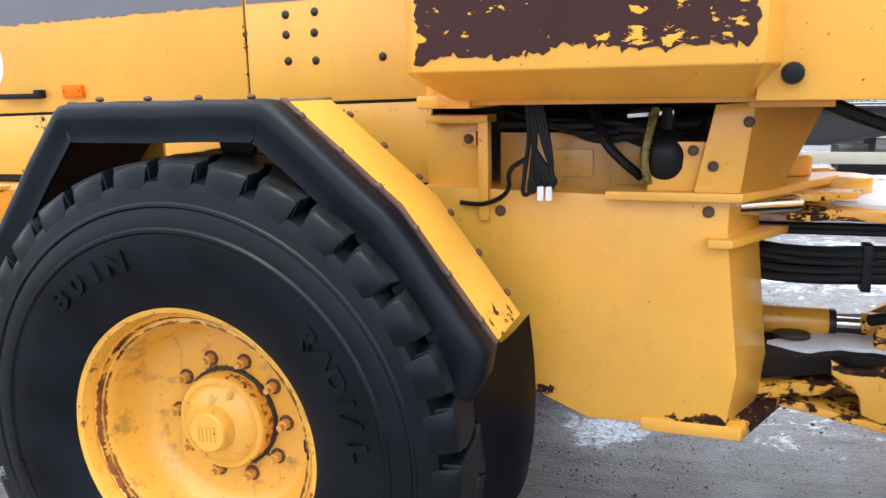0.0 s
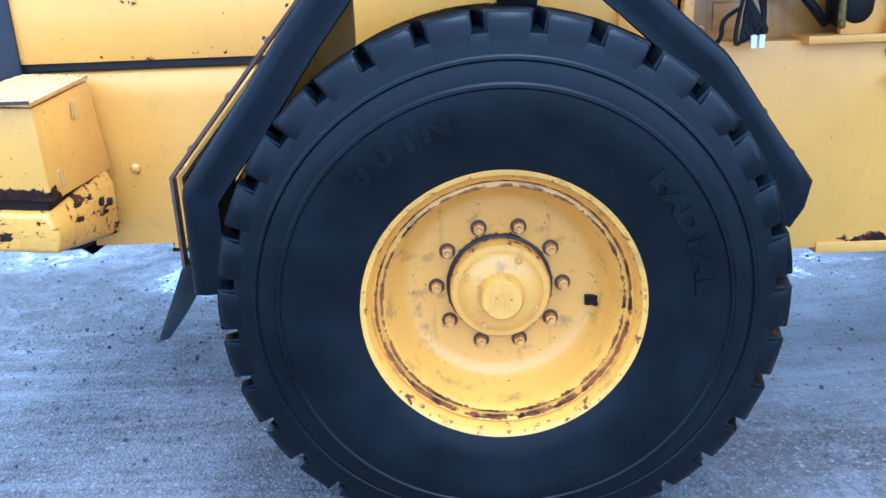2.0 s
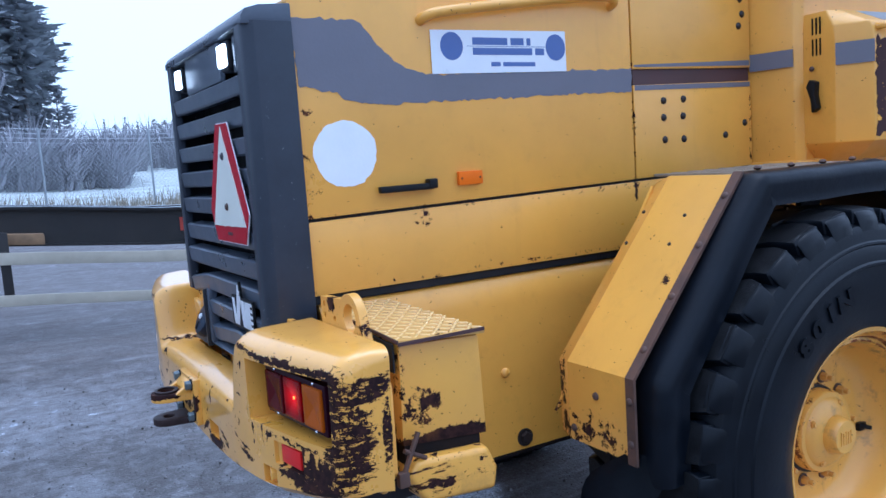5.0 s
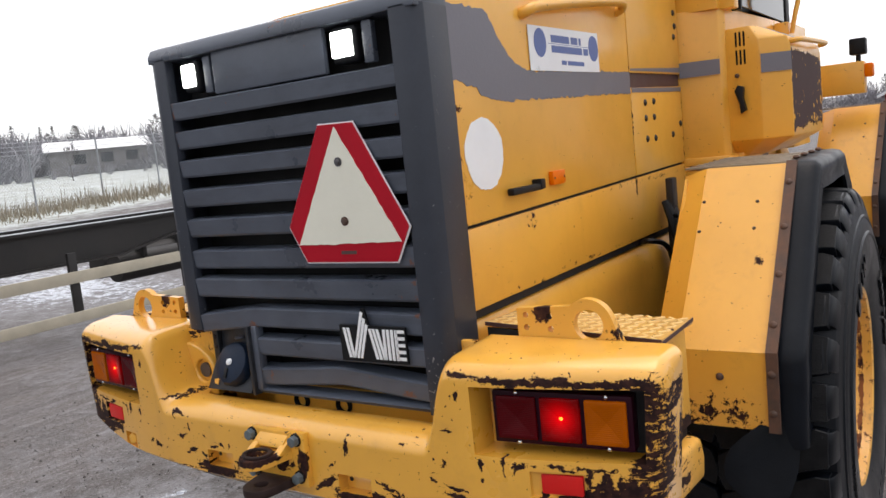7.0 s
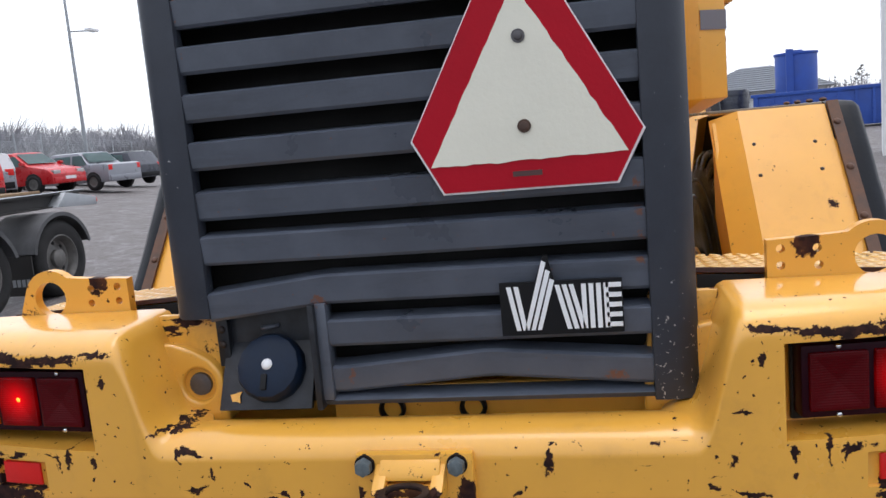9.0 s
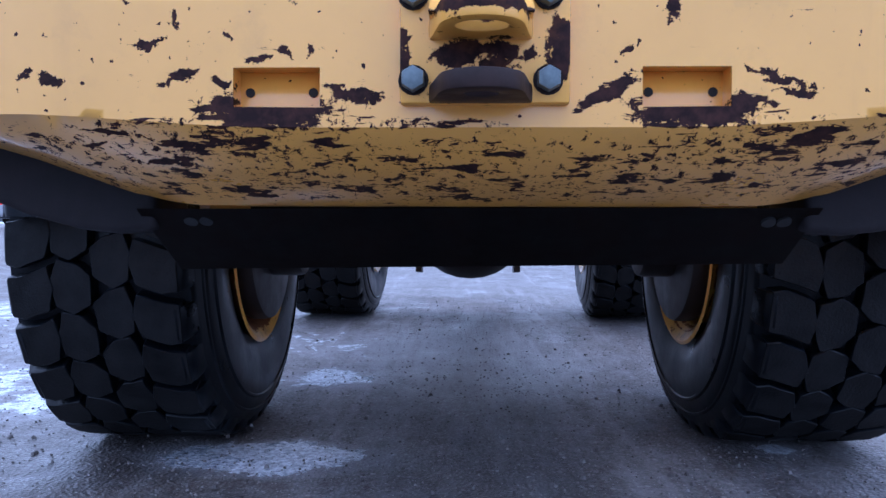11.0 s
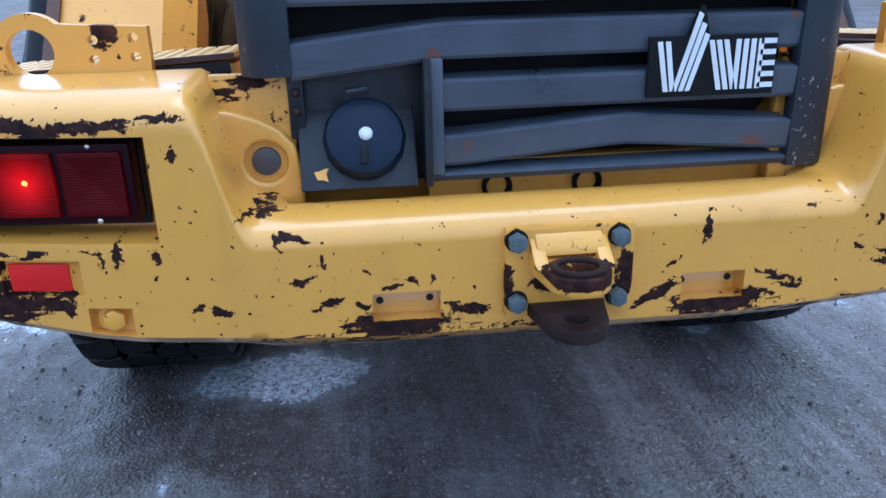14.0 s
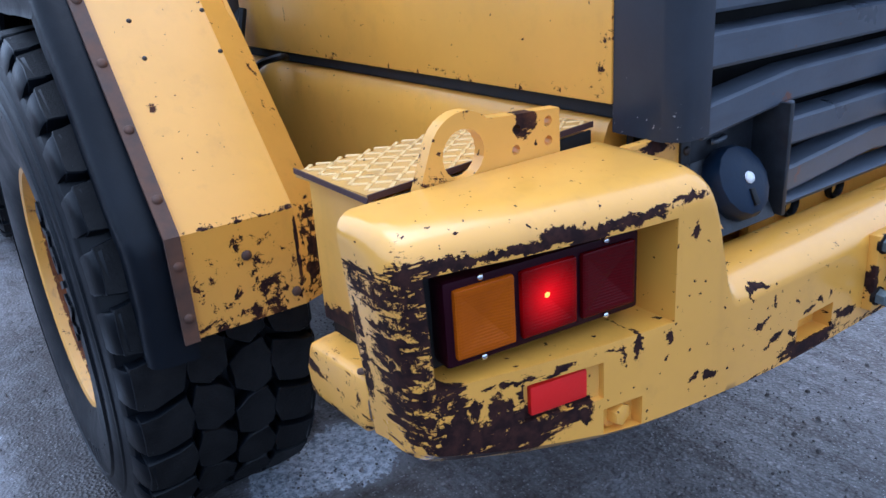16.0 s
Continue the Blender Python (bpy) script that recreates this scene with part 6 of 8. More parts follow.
def fender(s, parent, moved=None, seed=1):
    def put(name, bm, mtl, up, label=""):
        if moved is not None:
            turned(bm, moved)
        return part(name, bm, mtl, up, label)
    shell = swept(ARCH, [(s * 0.78, 0.0), (s * 1.036, 0.0), (s * 1.036, -0.008), (s * 0.78, -0.008)])
    f = put("fender", shell, yellow_fender, parent, "faceted yellow mudguard with black rubber edge")
    wing = swept(ARCH[:3], [(s * 0.700, -0.035), (s * 0.780, 0.0), (s * 0.780, -0.008), (s * 0.700, -0.043)])
    put("fender_bevel", wing, yellow_fender, f)
    put("fender_bevel", swept(ARCH[3:], [(s * 0.745, -0.012), (s * 0.780, 0.0), (s * 0.780, -0.008), (s * 0.745, -0.022)]), yellow_fender, f)
    put("fender_cheek", prism([(-0.80, 0.80), (-0.37, 1.44), (-0.37, 1.15), (-0.6, 0.9)], "y", s * 0.705, s * 0.715), yellow_fender, f)
    put("mud_liner", swept(ARCH, [(s * 0.778, -0.0105), (s * 1.030, -0.0105), (s * 1.030, -0.0145), (s * 0.778, -0.0145)]), mud, f, "mud-caked underside")
    put("mud_liner", swept(ARCH[:3], [(s * 0.702, -0.0460), (s * 0.778, -0.0115), (s * 0.778, -0.0155), (s * 0.702, -0.0500)]), mud, f, "mud-caked underside")
    for k in range(8):
        put("deck_rib", box(-0.350 + 0.075 * k, -0.330 + 0.075 * k, s * 0.70, s * 1.028, 1.468, 1.4765, 0.002), dull_zinc, f)
    way = softened([(-0.777, 0.68), (-0.771, 0.950)] + ARCH[2:], 0.022) + [(0.735, 0.85), (0.705, 0.80)]
    rr = random.Random(seed)
    fine = []
    for (xa, za), (xb, zb) in zip(way, way[1:]):
        n = max(1, int(math.hypot(xb - xa, zb - za) / 0.05))
        fine += [(xa + (xb - xa) * k / n, za + (zb - za) * k / n) for k in range(n)]
    lip = swept(fine + [way[-1]], [(s * 1.030, 0.007), (s * 1.085, 0.008), (s * 1.112, 0.003), (s * 1.126, -0.010), (s * 1.131, -0.034), (s * 1.122, -0.060), (s * 1.127, -0.088), (s * 1.115, -0.090), (s * 1.110, -0.055), (s * 1.114, -0.026), (s * 1.100, -0.010), (s * 1.030, -0.010)])
    for v in lip.verts:
        if abs(v.co.y) > 1.06:
            v.co += 0.005 * noise.noise_vector(v.co * 5.0 + Vector((seed, 0, 0))) + 0.0012 * noise.noise_vector(v.co * 22.0)
    put("rubber_edge", lip, rubber_trim, f, "black moulded rubber mudguard edge")
    put("edge_strip", swept(ARCH[:3], [(s * 1.032, 0.014), (s * 1.064, 0.014), (s * 1.064, 0.006), (s * 1.032, 0.006)]), rusty, f, "rusty clamping strip")
    put("edge_strip", swept(ARCH[3:], [(s * 1.030, 0.013), (s * 1.054, 0.013), (s * 1.054, 0.006), (s * 1.030, 0.006)]), rusty, f, "rusty clamping strip")
    for (x0, z0), (x1, z1), n in ((ARCH[0], ARCH[1], 2), (ARCH[1], ARCH[2], 4), (ARCH[2], ARCH[3], 4), (ARCH[3], ARCH[4], 3), (ARCH[4], ARCH[5], 3)):
        nx, nz = -(z1 - z0), x1 - x0
        for k in range(n):
            t = (k + 0.5) / n
            p = (x0 + (x1 - x0) * t, z0 + (z1 - z0) * t)
            ln = math.hypot(nx, nz)
            put("strip_bolt", dome((p[0] + nx / ln * 0.014, s * 1.046, p[1] + nz / ln * 0.014), (nx, 0, nz), 0.0115, 10), rusty, f)
            if nx < 0 and z0 < 0.9:
                put("strip_bolt", dome((p[0] - 0.002, s * (0.80 + 0.1 * k), p[1] - 0.02), (-1, 0, 0), 0.012, 10), rusty, f)
            if z1 < z0:
                put("strip_bolt", dome((p[0] + nx / ln * 0.002, s * 0.768, p[1] + nz / ln * 0.002), (nx, 0, nz), 0.0115, 10), rusty, f)
    for x, z, y in ((-0.50, 1.372, 0.80), (-0.575, 1.286, 0.80), (-0.505, 1.367, 0.965), (-0.57, 1.292, 0.965)):
        put("fender_hole", dome((x + 0.002, s * y, z - 0.001), (-1.14, 0, 1), 0.006, 8), steel_dark, f)
    return f, put


for s in (-1, 1):
    f, put = fender(s, loader, seed=3 + s)
    flap = bmesh.new()
    grid = []
    for i in range(9):
        for j in range(9):
            u, v = i / 8, j / 8
            x = 0.758 - 0.066 * u - 0.03 * v * v + 0.030 * math.sin(2.2 * v) + 0.012 * math.sin(5 * u) * v
            grid.append(flap.verts.new((x, s * (0.72 + 0.34 * u - 0.05 * v * u), 0.90 - 0.47 * v - 0.03 * math.sin(3 * u))))
    for i in range(8):
        for j in range(8):
            flap.faces.new((grid[i * 9 + j], grid[i * 9 + j + 1], grid[(i + 1) * 9 + j + 1], grid[(i + 1) * 9 + j]))
    bmesh.ops.solidify(flap, geom=flap.faces[:], thickness=0.008)
    part("mud_flap", flap, rubber_trim, f, "black rubber mud flap")
    if s < 0:
        flap = bmesh.new()
        grid = []
        inner = [Vector(q) for q in ((-0.795, 1.015, 0.760), (-0.865, 0.930, 0.690), (-0.900, 0.930, 0.610), (-0.912, 1.010, 0.548))]
        outer = [Vector(q) for q in ((-0.735, 1.105, 0.760), (-0.765, 1.105, 0.690), (-0.815, 1.100, 0.615), (-0.875, 1.075, 0.542))]

        def bend_at(q, v):
            k = min(2, int(v * 3))
            t = v * 3 - k
            before, after = q[max(0, k - 1)], q[min(3, k + 2)]
            m0, m1 = (q[k + 1] - before) * 0.5, (after - q[k]) * 0.5
            return q[k] * (2 * t ** 3 - 3 * t * t + 1) + m0 * (t ** 3 - 2 * t * t + t) + q[k + 1] * (3 * t * t - 2 * t ** 3) + m1 * (t ** 3 - t * t)
        for i in range(7):
            for j in range(11):
                u, v = i / 6, j / 10
                c = bend_at(inner, v).lerp(bend_at(outer, v), u)
                c.x -= 0.020 * math.sin(math.pi * u)
                c.z -= 0.020 * math.sin(math.pi * u) * v ** 3
                grid.append(flap.verts.new((c.x, s * c.y, c.z)))
        for i in range(6):
            for j in range(10):
                flap.faces.new((grid[i * 11 + j], grid[i * 11 + j + 1], grid[(i + 1) * 11 + j + 1], grid[(i + 1) * 11 + j]))
        bmesh.ops.solidify(flap, geom=flap.faces[:], thickness=0.008)
        part("mud_flap", flap, rubber_trim, f, "torn, curled oily rubber mud flap")
    part("fender_stay", prism([(-0.02, 1.47), (0.12, 1.47), (0.10, 1.30), (0.02, 1.30)], "y", s * 0.95, s * 0.97, 0.004), black_plastic, f)
    # hoses and struts in the gap beside the hood
    part("fender_strut", box(0.04, 0.10, s * 0.50, s * 0.53, 0.75, 1.42, 0.006), steel_dark, loader)
    for k in range(3):
        h = tube([(0.02 + 0.03 * k, s * 0.50, 1.33), (-0.02 + 0.02 * k, s * (0.55 + 0.02 * k), 1.20), (0.03, s * (0.54 + 0.02 * k), 1.02), (0.05 + 0.03 * k, s * 0.56, 0.74)], 0.013, 7)
        part("hose", h, black_plastic, loader)
    part("brake_hose", tube([(-0.20, s * 0.478, 1.20), (-0.26, s * 0.52, 1.215), (-0.16, s * 0.56, 1.19), (-0.05, s * 0.54, 1.10)], 0.010, 7), black_plastic, loader)
shift = pose(2.79, -0.06, 0.155, 0, 0, -3)
for s in (-1, 1):
    fender(s, loader, shift, 9)
part("front_lamp_mount", box(2.22, 2.34, -1.005, -0.70, 1.70, 1.885, 0.008), yellow_worn, loader, "yellow front lamp bracket")
lampf = box(2.24, 2.33, -1.015, -0.925, 1.925, 2.02, 0.012)
rod((2.28, -0.97, 1.885), (2.28, -0.97, 1.93), 0.014, n=8, bm=lampf)
part("front_work_lamp", lampf, black_plastic, loader, "black square work lamp seen from behind")
part("front_indicator", box(2.22, 2.31, -1.05, -1.003, 1.79, 1.87, 0.012), orange_plastic, loader, "orange indicator lens")
part("lamp_arm", box(1.55, 2.24, -0.78, -0.70, 1.68, 1.75, 0.008), yellow_worn, loader)

# cab
cab_pts = [(0.412, -0.46), (0.450, -0.636), (0.478, -0.660), (1.36, -0.70), (1.70, -0.70), (1.70, 0.70), (1.36, 0.70), (0.478, 0.66), (0.450, 0.636), (0.412, 0.46)]
cab = part("cab", prism(cab_pts, "z", 1.470, 2.10, 0.006), yellow_hood, loader, "yellow cab base with side box")
for s in (-1, 1):
    part("cab_foot", prism([(0.40, s * 0.46), (0.43, s * 0.66), (0.60, s * 0.72), (0.62, s * 0.46)], "z", 1.440, 1.474, 0.006), yellow, cab)
    part("cab_stripe", prism([(0.4085, s * 0.475), (0.4465, s * 0.6365), (0.4425, s * 0.6375), (0.405, s * 0.475)], "z", 1.822, 1.886), grey_stripe, cab, "dark grey stripe")
    b = bmesh.new()
    lo = [(0.475, 0.655), (0.457, 0.795), (0.515, 0.905), (1.30, 0.905), (1.36, 0.70)]
    levels = [(1.462, [(0.54, 0.665), (0.55, 0.71), (0.62, 0.765), (1.27, 0.765), (1.30, 0.70)]), (1.532, lo), (1.90, lo), (1.945, [(0.475, 0.655), (0.457, 0.790), (0.505, 0.895), (1.30, 0.895), (1.36, 0.70)]), (2.005, [(0.480, 0.655), (0.470, 0.755), (0.505, 0.775), (1.30, 0.775), (1.36, 0.70)])]
    rings = [[b.verts.new((x, s * y, z)) for x, y in pts] for z, pts in levels]
    for a, c in zip(rings, rings[1:]):
        for k in range(5):
            b.faces.new((a[k], a[(k + 1) % 5], c[(k + 1) % 5], c[k]))
    b.faces.new(rings[0]), b.faces.new(rings[-1][::-1])
    bmesh.ops.recalc_face_normals(b, faces=b.faces)
    side_box = part("side_box", bevelled(b, 0.005, 2, 20), yellow_hood, cab, "yellow cab-side box with bevelled underside")
    vents = bmesh.new()
    d = Vector((0.457 - 0.475, s * (0.795 - 0.655), 0)).normalized()
    out = Vector((-abs(d.y), s * d.x * s, 0)).normalized()
    for row in (0, 1):
        for k in range(3):
            c = Vector((0.475, s * 0.655, 0)) + d * (0.047 + 0.0165 * k)
            z0 = 1.925 - 0.075 * row
            vv = [vents.verts.new(c + d * e - Vector((0.0012, 0, 0)) + Vector((0, 0, z))) for e, z in ((-0.004, z0), (0.004, z0), (0.004, z0 + 0.060), (-0.004, z0 + 0.060))]
            vents.faces.new(vv)
    bmesh.ops.solidify(vents, geom=vents.faces[:], thickness=0.001)
    part("vent_slots", vents, black_gap, side_box)
    lk = prism([(s * 0.690, 1.74), (s * 0.705, 1.765), (s * 0.728, 1.755), (s * 0.724, 1.71), (s * 0.735, 1.66), (s * 0.712, 1.645), (s * 0.708, 1.69)], "x", 0.438, 0.470, 0.004)
    part("door_latch", lk, black_plastic, side_box, "black latch lever")
    part("latch_knob", dome((0.462, s * 0.700, 1.805), (-1, 0, 0), 0.010, 10), rusty, side_box)
    part("box_stripe", prism([(0.4560, s * 0.799), (0.513, s * 0.9065), (0.511, s * 0.9085), (0.4530, s * 0.800)], "z", 1.805, 1.882), grey_stripe, side_box, "blue-grey stripe")
    part("primer_patch", sheet([(0.525, 1.555), (0.60, 1.568), (0.75, 1.556), (0.90, 1.585), (1.05, 1.57), (1.28, 1.575), (1.285, 1.70), (1.28, 1.86), (1.15, 1.885), (0.525, 1.888)], "y", s * 0.9052, s * 0.0014, 0.005, 6 + s, 0.010), primer_flaked, side_box, "brown primer where the yellow paint was stripped")
    part("grab_bar", tube([(0.54, s * 0.90, 1.925), (0.54, s * 0.935, 1.925), (0.62, s * 0.94, 1.93), (1.20, s * 0.94, 1.945), (1.28, s * 0.935, 1.945), (1.28, s * 0.90, 1.94)], 0.012, 8), yellow, side_box)
    grid_top = bmesh.new()
    for k in range(14):
        t = (k + 0.5) / 14
        y, z = 0.885 - 0.10 * t, 1.951 + 0.048 * t
        box(0.60, 0.86, s * y - 0.001, s * y + 0.001, z, z + 0.003, bm=grid_top)
        box(0.90, 1.22, s * y - 0.001, s * y + 0.001, z, z + 0.003, bm=grid_top)
    part("top_grille", grid_top, aluminium, side_box)
    part("cab_side_plate", box(1.29, 1.78, s * 0.70, s * 0.768, 1.452, 2.08, 0.006), yellow_hood, cab)
    part("door_stop", rod((1.363, s * 0.766, 1.512), (1.363, s * 0.800, 1.512), 0.026, 0.022, 14, off=0.006), black_plastic, cab, "black rubber door stop")
    part("cab_sill", box(0.50, 1.30, s * 0.62, s * 0.70, 1.448, 1.478, 0.004), yellow, cab)
    part("side_window", box(0.62, 1.60, s * 0.688, s * 0.698, 2.11, 2.85), dark_glass, cab, "tinted cab side window")
    for x0, x1 in ((0.46, 0.54), (0.58, 0.61), (1.60, 1.70)):
        part("cab_pillar", box(x0, x1, s * 0.62, s * 0.705, 2.09, 2.88, 0.008), yellow_hood if x0 < 0.5 else black_plastic, cab)
    part("mirror_stay", tube([(1.30, s * 0.78, 2.02), (1.30, s * 0.80, 2.12), (1.32, s * 0.82, 2.20), (1.30, s * 0.80, 2.62)], 0.012, 8), yellow, cab)
for s in (-1, 1):
    part("cab_corner", box(0.425, 0.52, s * 0.43, s * 0.645, 2.09, 2.885, 0.01), yellow_hood, cab)
part("rear_window", box(0.478, 0.488, -0.44, 0.44, 2.40, 2.85), dark_glass, cab, "tinted cab rear window")
part("front_window", box(1.685, 1.695, -0.62, 0.62, 2.11, 2.85), dark_glass, cab)
part("cab_roof", box(0.42, 1.76, -0.74, 0.74, 2.88, 2.99, 0.03, seg=3), yellow_hood, cab)


# ---- ground ----
def rise(x, y):
    """The yard's height: level round the machine, rising gently away from it."""
    r = math.hypot(x, y)
    slope = 0.012 + 0.028 * ease((math.degrees(math.atan2(y, x)) - 28) / 18)
    far = slope * max(0.0, r - 7)
    near = 0.075 * ease((x - 0.9) / 1.6) * max(0.0, 1 - abs(y) / 6)
    bank = 0.7 * ease((y - 17) / 6) * ease((4 - x) / 14)
    dip = ease((y - 3.5) / 2.5) * ease((12 - y) / 4) * (0.085 * ease(-x / 3) - 0.155 * ease((x - 1) / 3) * ease((14 - x) / 6))
    return far + near + bank + dip


def ground_material():
    m, nt, links, bsdf = shader("frosty_gravel")
    co = nt.new("ShaderNodeTexCoord")
    big, mid, fine = grain(nt, links, 0.55, 4), grain(nt, links, 3.2, 6, 0.65, offset=2.0), grain(nt, links, 46.0, 4, 0.7, offset=5.0)
    ruts = grain(nt, links, 1.6, 5, 0.6, (0.12, 1.6, 1), 0.3, 4.0)
    vor = nt.new("ShaderNodeTexVoronoi")
    vor.inputs["Scale"].default_value = 85.0
    links.new(co.outputs["Object"], vor.inputs["Vector"])
    base = mixer(nt, links, ramp_of(nt, links, mid, 0.38, 0.62), (0.044, 0.034, 0.029), (0.128, 0.108, 0.097))
    base = mixer(nt, links, ramp_of(nt, links, ruts, 0.45, 0.70), base, (0.092, 0.078, 0.075))
    base = mixer(nt, links, ramp_of(nt, links, fine, 0.42, 0.70, 0.0, 0.7), base, (0.26, 0.25, 0.255), "MIX")
    base = mixer(nt, links, ramp_of(nt, links, vor.outputs["Distance"], 0.25, 0.55, 0.0, 0.55), base, (0.045, 0.038, 0.037))
    coarse = nt.new("ShaderNodeTexVoronoi")
    coarse.inputs["Scale"].default_value = 42.0
    links.new(co.outputs["Object"], coarse.inputs["Vector"])
    tone = nt.new("ShaderNodeSeparateColor")
    links.new(coarse.outputs["Color"], tone.inputs[0])
    chip = maths(nt, links, "MULTIPLY", ramp_of(nt, links, coarse.outputs["Distance"], 0.42, 0.20), ramp_of(nt, links, tone.outputs[0], 0.62, 0.70, 0.0, 0.75))
    base = mixer(nt, links, chip, base, mixer(nt, links, tone.outputs[1], (0.035, 0.027, 0.024), (0.30, 0.285, 0.28)))
    specks = grain(nt, links, 28.0, 3, 0.5, offset=12.0)
    base = mixer(nt, links, ramp_of(nt, links, specks, 0.66, 0.70), base, (0.05, 0.036, 0.033))
    drag = grain(nt, links, 6.0, 6, 0.65, (0.10, 2.2, 1), 0.2, 14.0)
    base = mixer(nt, links, ramp_of(nt, links, drag, 0.52, 0.72, 0.0, 0.5), base, (0.26, 0.252, 0.258))
    # frost and ice lie in patches
    patches = None
    for centre, radii, weight in (((-0.40, 0.60, 0), (0.23, 0.44, 1), 1.75), ((0.35, 1.60, 0), (0.55, 0.25, 1), 1.1), ((-1.28, 0.88, 0), (0.42, 0.34, 1), 1.15), ((-0.74, 1.20, 0), (0.26, 0.26, 1), 0.25), ((0.50, 2.05, 0), (1.2, 0.75, 1), 0.78), ((-0.55, 1.60, 0), (0.4, 0.3, 1), 0.2), ((-1.55, 0.90, 0), (0.30, 0.40, 1), 0.7), ((-2.45, 1.30, 0), (0.7, 0.4, 1), 0.6), ((-1.95, 1.90, 0), (0.3, 0.5, 1), 0.45), ((0.04, -1.50, 0), (0.4, 0.25, 1), 1.0), ((-0.28, -0.92, 0), (0.12, 0.12, 1), 1.0), ((0.80, 0.60, 0), (0.40, 0.35, 1), 1.0), ((1.60, 0.70, 0), (0.60, 0.75, 1), 0.7), ((3.6, 11.0, 0), (3.0, 6.0, 1), 0.75), ((2.6, 4.0, 0), (2.6, 3.8, 1), 0.75), ((8.8, 3.8, 0), (2.0, 0.8, 1), 1.0), ((14.2, 5.3, 0), (3.0, 1.2, 1), 1.0), ((-2.5, 3.2, 0), (2.2, 1.6, 1), 0.45), ((-0.75, 1.95, 0), (0.40, 0.5, 1), 0.6)):
        z = maths(nt, links, "MULTIPLY", zone(nt, links, centre, radii, 0.2), weight)
        patches = z if patches is None else maths(nt, links, "MAXIMUM", patches, z)
    rough_edge = grain(nt, links, 9.0, 9, 0.72, (1, 1, 1), 0.4, 9.0)
    level = maths(nt, links, "ADD", maths(nt, links, "MULTIPLY", patches, 0.31), maths(nt, links, "ADD", maths(nt, links, "MULTIPLY", rough_edge, 0.75), maths(nt, links, "MULTIPLY", big, 0.34)))
    ice = ramp_of(nt, links, level, 0.755, 0.782)
    film = ramp_of(nt, links, level, 0.56, 0.78, 0.0, 0.62)
    # Wet ground; the zone beside the left rear tyre also paints in its shade.
    wet_shade_at = maths(nt, links, "MAXIMUM", maths(nt, links, "MULTIPLY", zone(nt, links, (-5.5, 3.5, 0), (5.5, 4.5, 1), 0.3), 0.26), maths(nt, links, "MAXIMUM", maths(nt, links, "MULTIPLY", zone(nt, links, (-1.9, 1.5, 0), (2.6, 2.0, 1), 0.3), 0.30), maths(nt, links, "MAXIMUM", maths(nt, links, "MULTIPLY", zone(nt, links, (0.3, 1.25, 0), (1.3, 0.40, 1), 0.3), 0.36), maths(nt, links, "MULTIPLY", zone(nt, links, (-0.8, 0.75, 0), (1.0, 0.7, 1), 0.3), 0.22))))
    wet_shade_level = ramp_of(nt, links, maths(nt, links, "ADD", wet_shade_at, maths(nt, links, "MULTIPLY", grain(nt, links, 3.6, 7, 0.65, offset=17.0), 0.8)), 0.44, 0.66)
    base = mixer(nt, links, maths(nt, links, "MULTIPLY", wet_shade_level, 0.74), base, (0.030, 0.023, 0.020))
    # Frost; the zone under the machine also paints in light that reaches there.
    frost = maths(nt, links, "MAXIMUM", zone(nt, links, (0.8, -2.2, 0), (2.8, 1.3, 1), 0.3), maths(nt, links, "MAXIMUM", zone(nt, links, (1.3, 0.0, 0), (2.1, 0.9, 1), 0.3), maths(nt, links, "MULTIPLY", zone(nt, links, (-1.3, -0.5, 0), (1.6, 1.1, 1), 0.4), 0.30)))
    frost = ramp_of(nt, links, maths(nt, links, "ADD", maths(nt, links, "MULTIPLY", frost, 0.35), maths(nt, links, "MULTIPLY", grain(nt, links, 5.0, 8, 0.7, (0.35, 1.6, 1), 0.2, 21.0), 0.8)), 0.45, 0.85, 0.0, 0.66)
    base = mixer(nt, links, frost, base, (0.34, 0.335, 0.345))
    grit = grain(nt, links, 75.0, 3, 0.6, offset=31.0)
    white = mixer(nt, links, ramp_of(nt, links, fine, 0.38, 0.62), (0.22, 0.245, 0.29), (0.66, 0.70, 0.76))
    white = mixer(nt, links, ramp_of(nt, links, grit, 0.60, 0.66, 0.0, 0.8), white, (0.075, 0.070, 0.072))
    base = mixer(nt, links, film, base, (0.26, 0.262, 0.28))
    base = mixer(nt, links, ice, base, white)
    small = nt.new("ShaderNodeTexVoronoi")
    small.inputs["Scale"].default_value = 150.0
    links.new(co.outputs["Object"], small.inputs["Vector"])
    tint = nt.new("ShaderNodeSeparateColor")
    links.new(small.outputs["Color"], tint.inputs[0])
    pale = maths(nt, links, "MULTIPLY", ramp_of(nt, links, small.outputs["Distance"], 0.46, 0.30), ramp_of(nt, links, tint.outputs[0], 0.80, 0.84, 0.0, 0.85))
    base = mixer(nt, links, pale, base, mixer(nt, links, tint.outputs[1], (0.022, 0.018, 0.017), (0.38, 0.375, 0.38)))
    # the field beyond the fence: frosted grass
    sep = nt.new("ShaderNodeSeparateXYZ")
    links.new(co.outputs["Object"], sep.inputs[0])
    edge = maths(nt, links, "SUBTRACT", maths(nt, links, "SUBTRACT", sep.outputs["Y"], maths(nt, links, "MULTIPLY", sep.outputs["X"], 0.19)), maths(nt, links, "MULTIPLY", mid, 5.0))
    field = ramp_of(nt, links, edge, 16.0, 19.0)
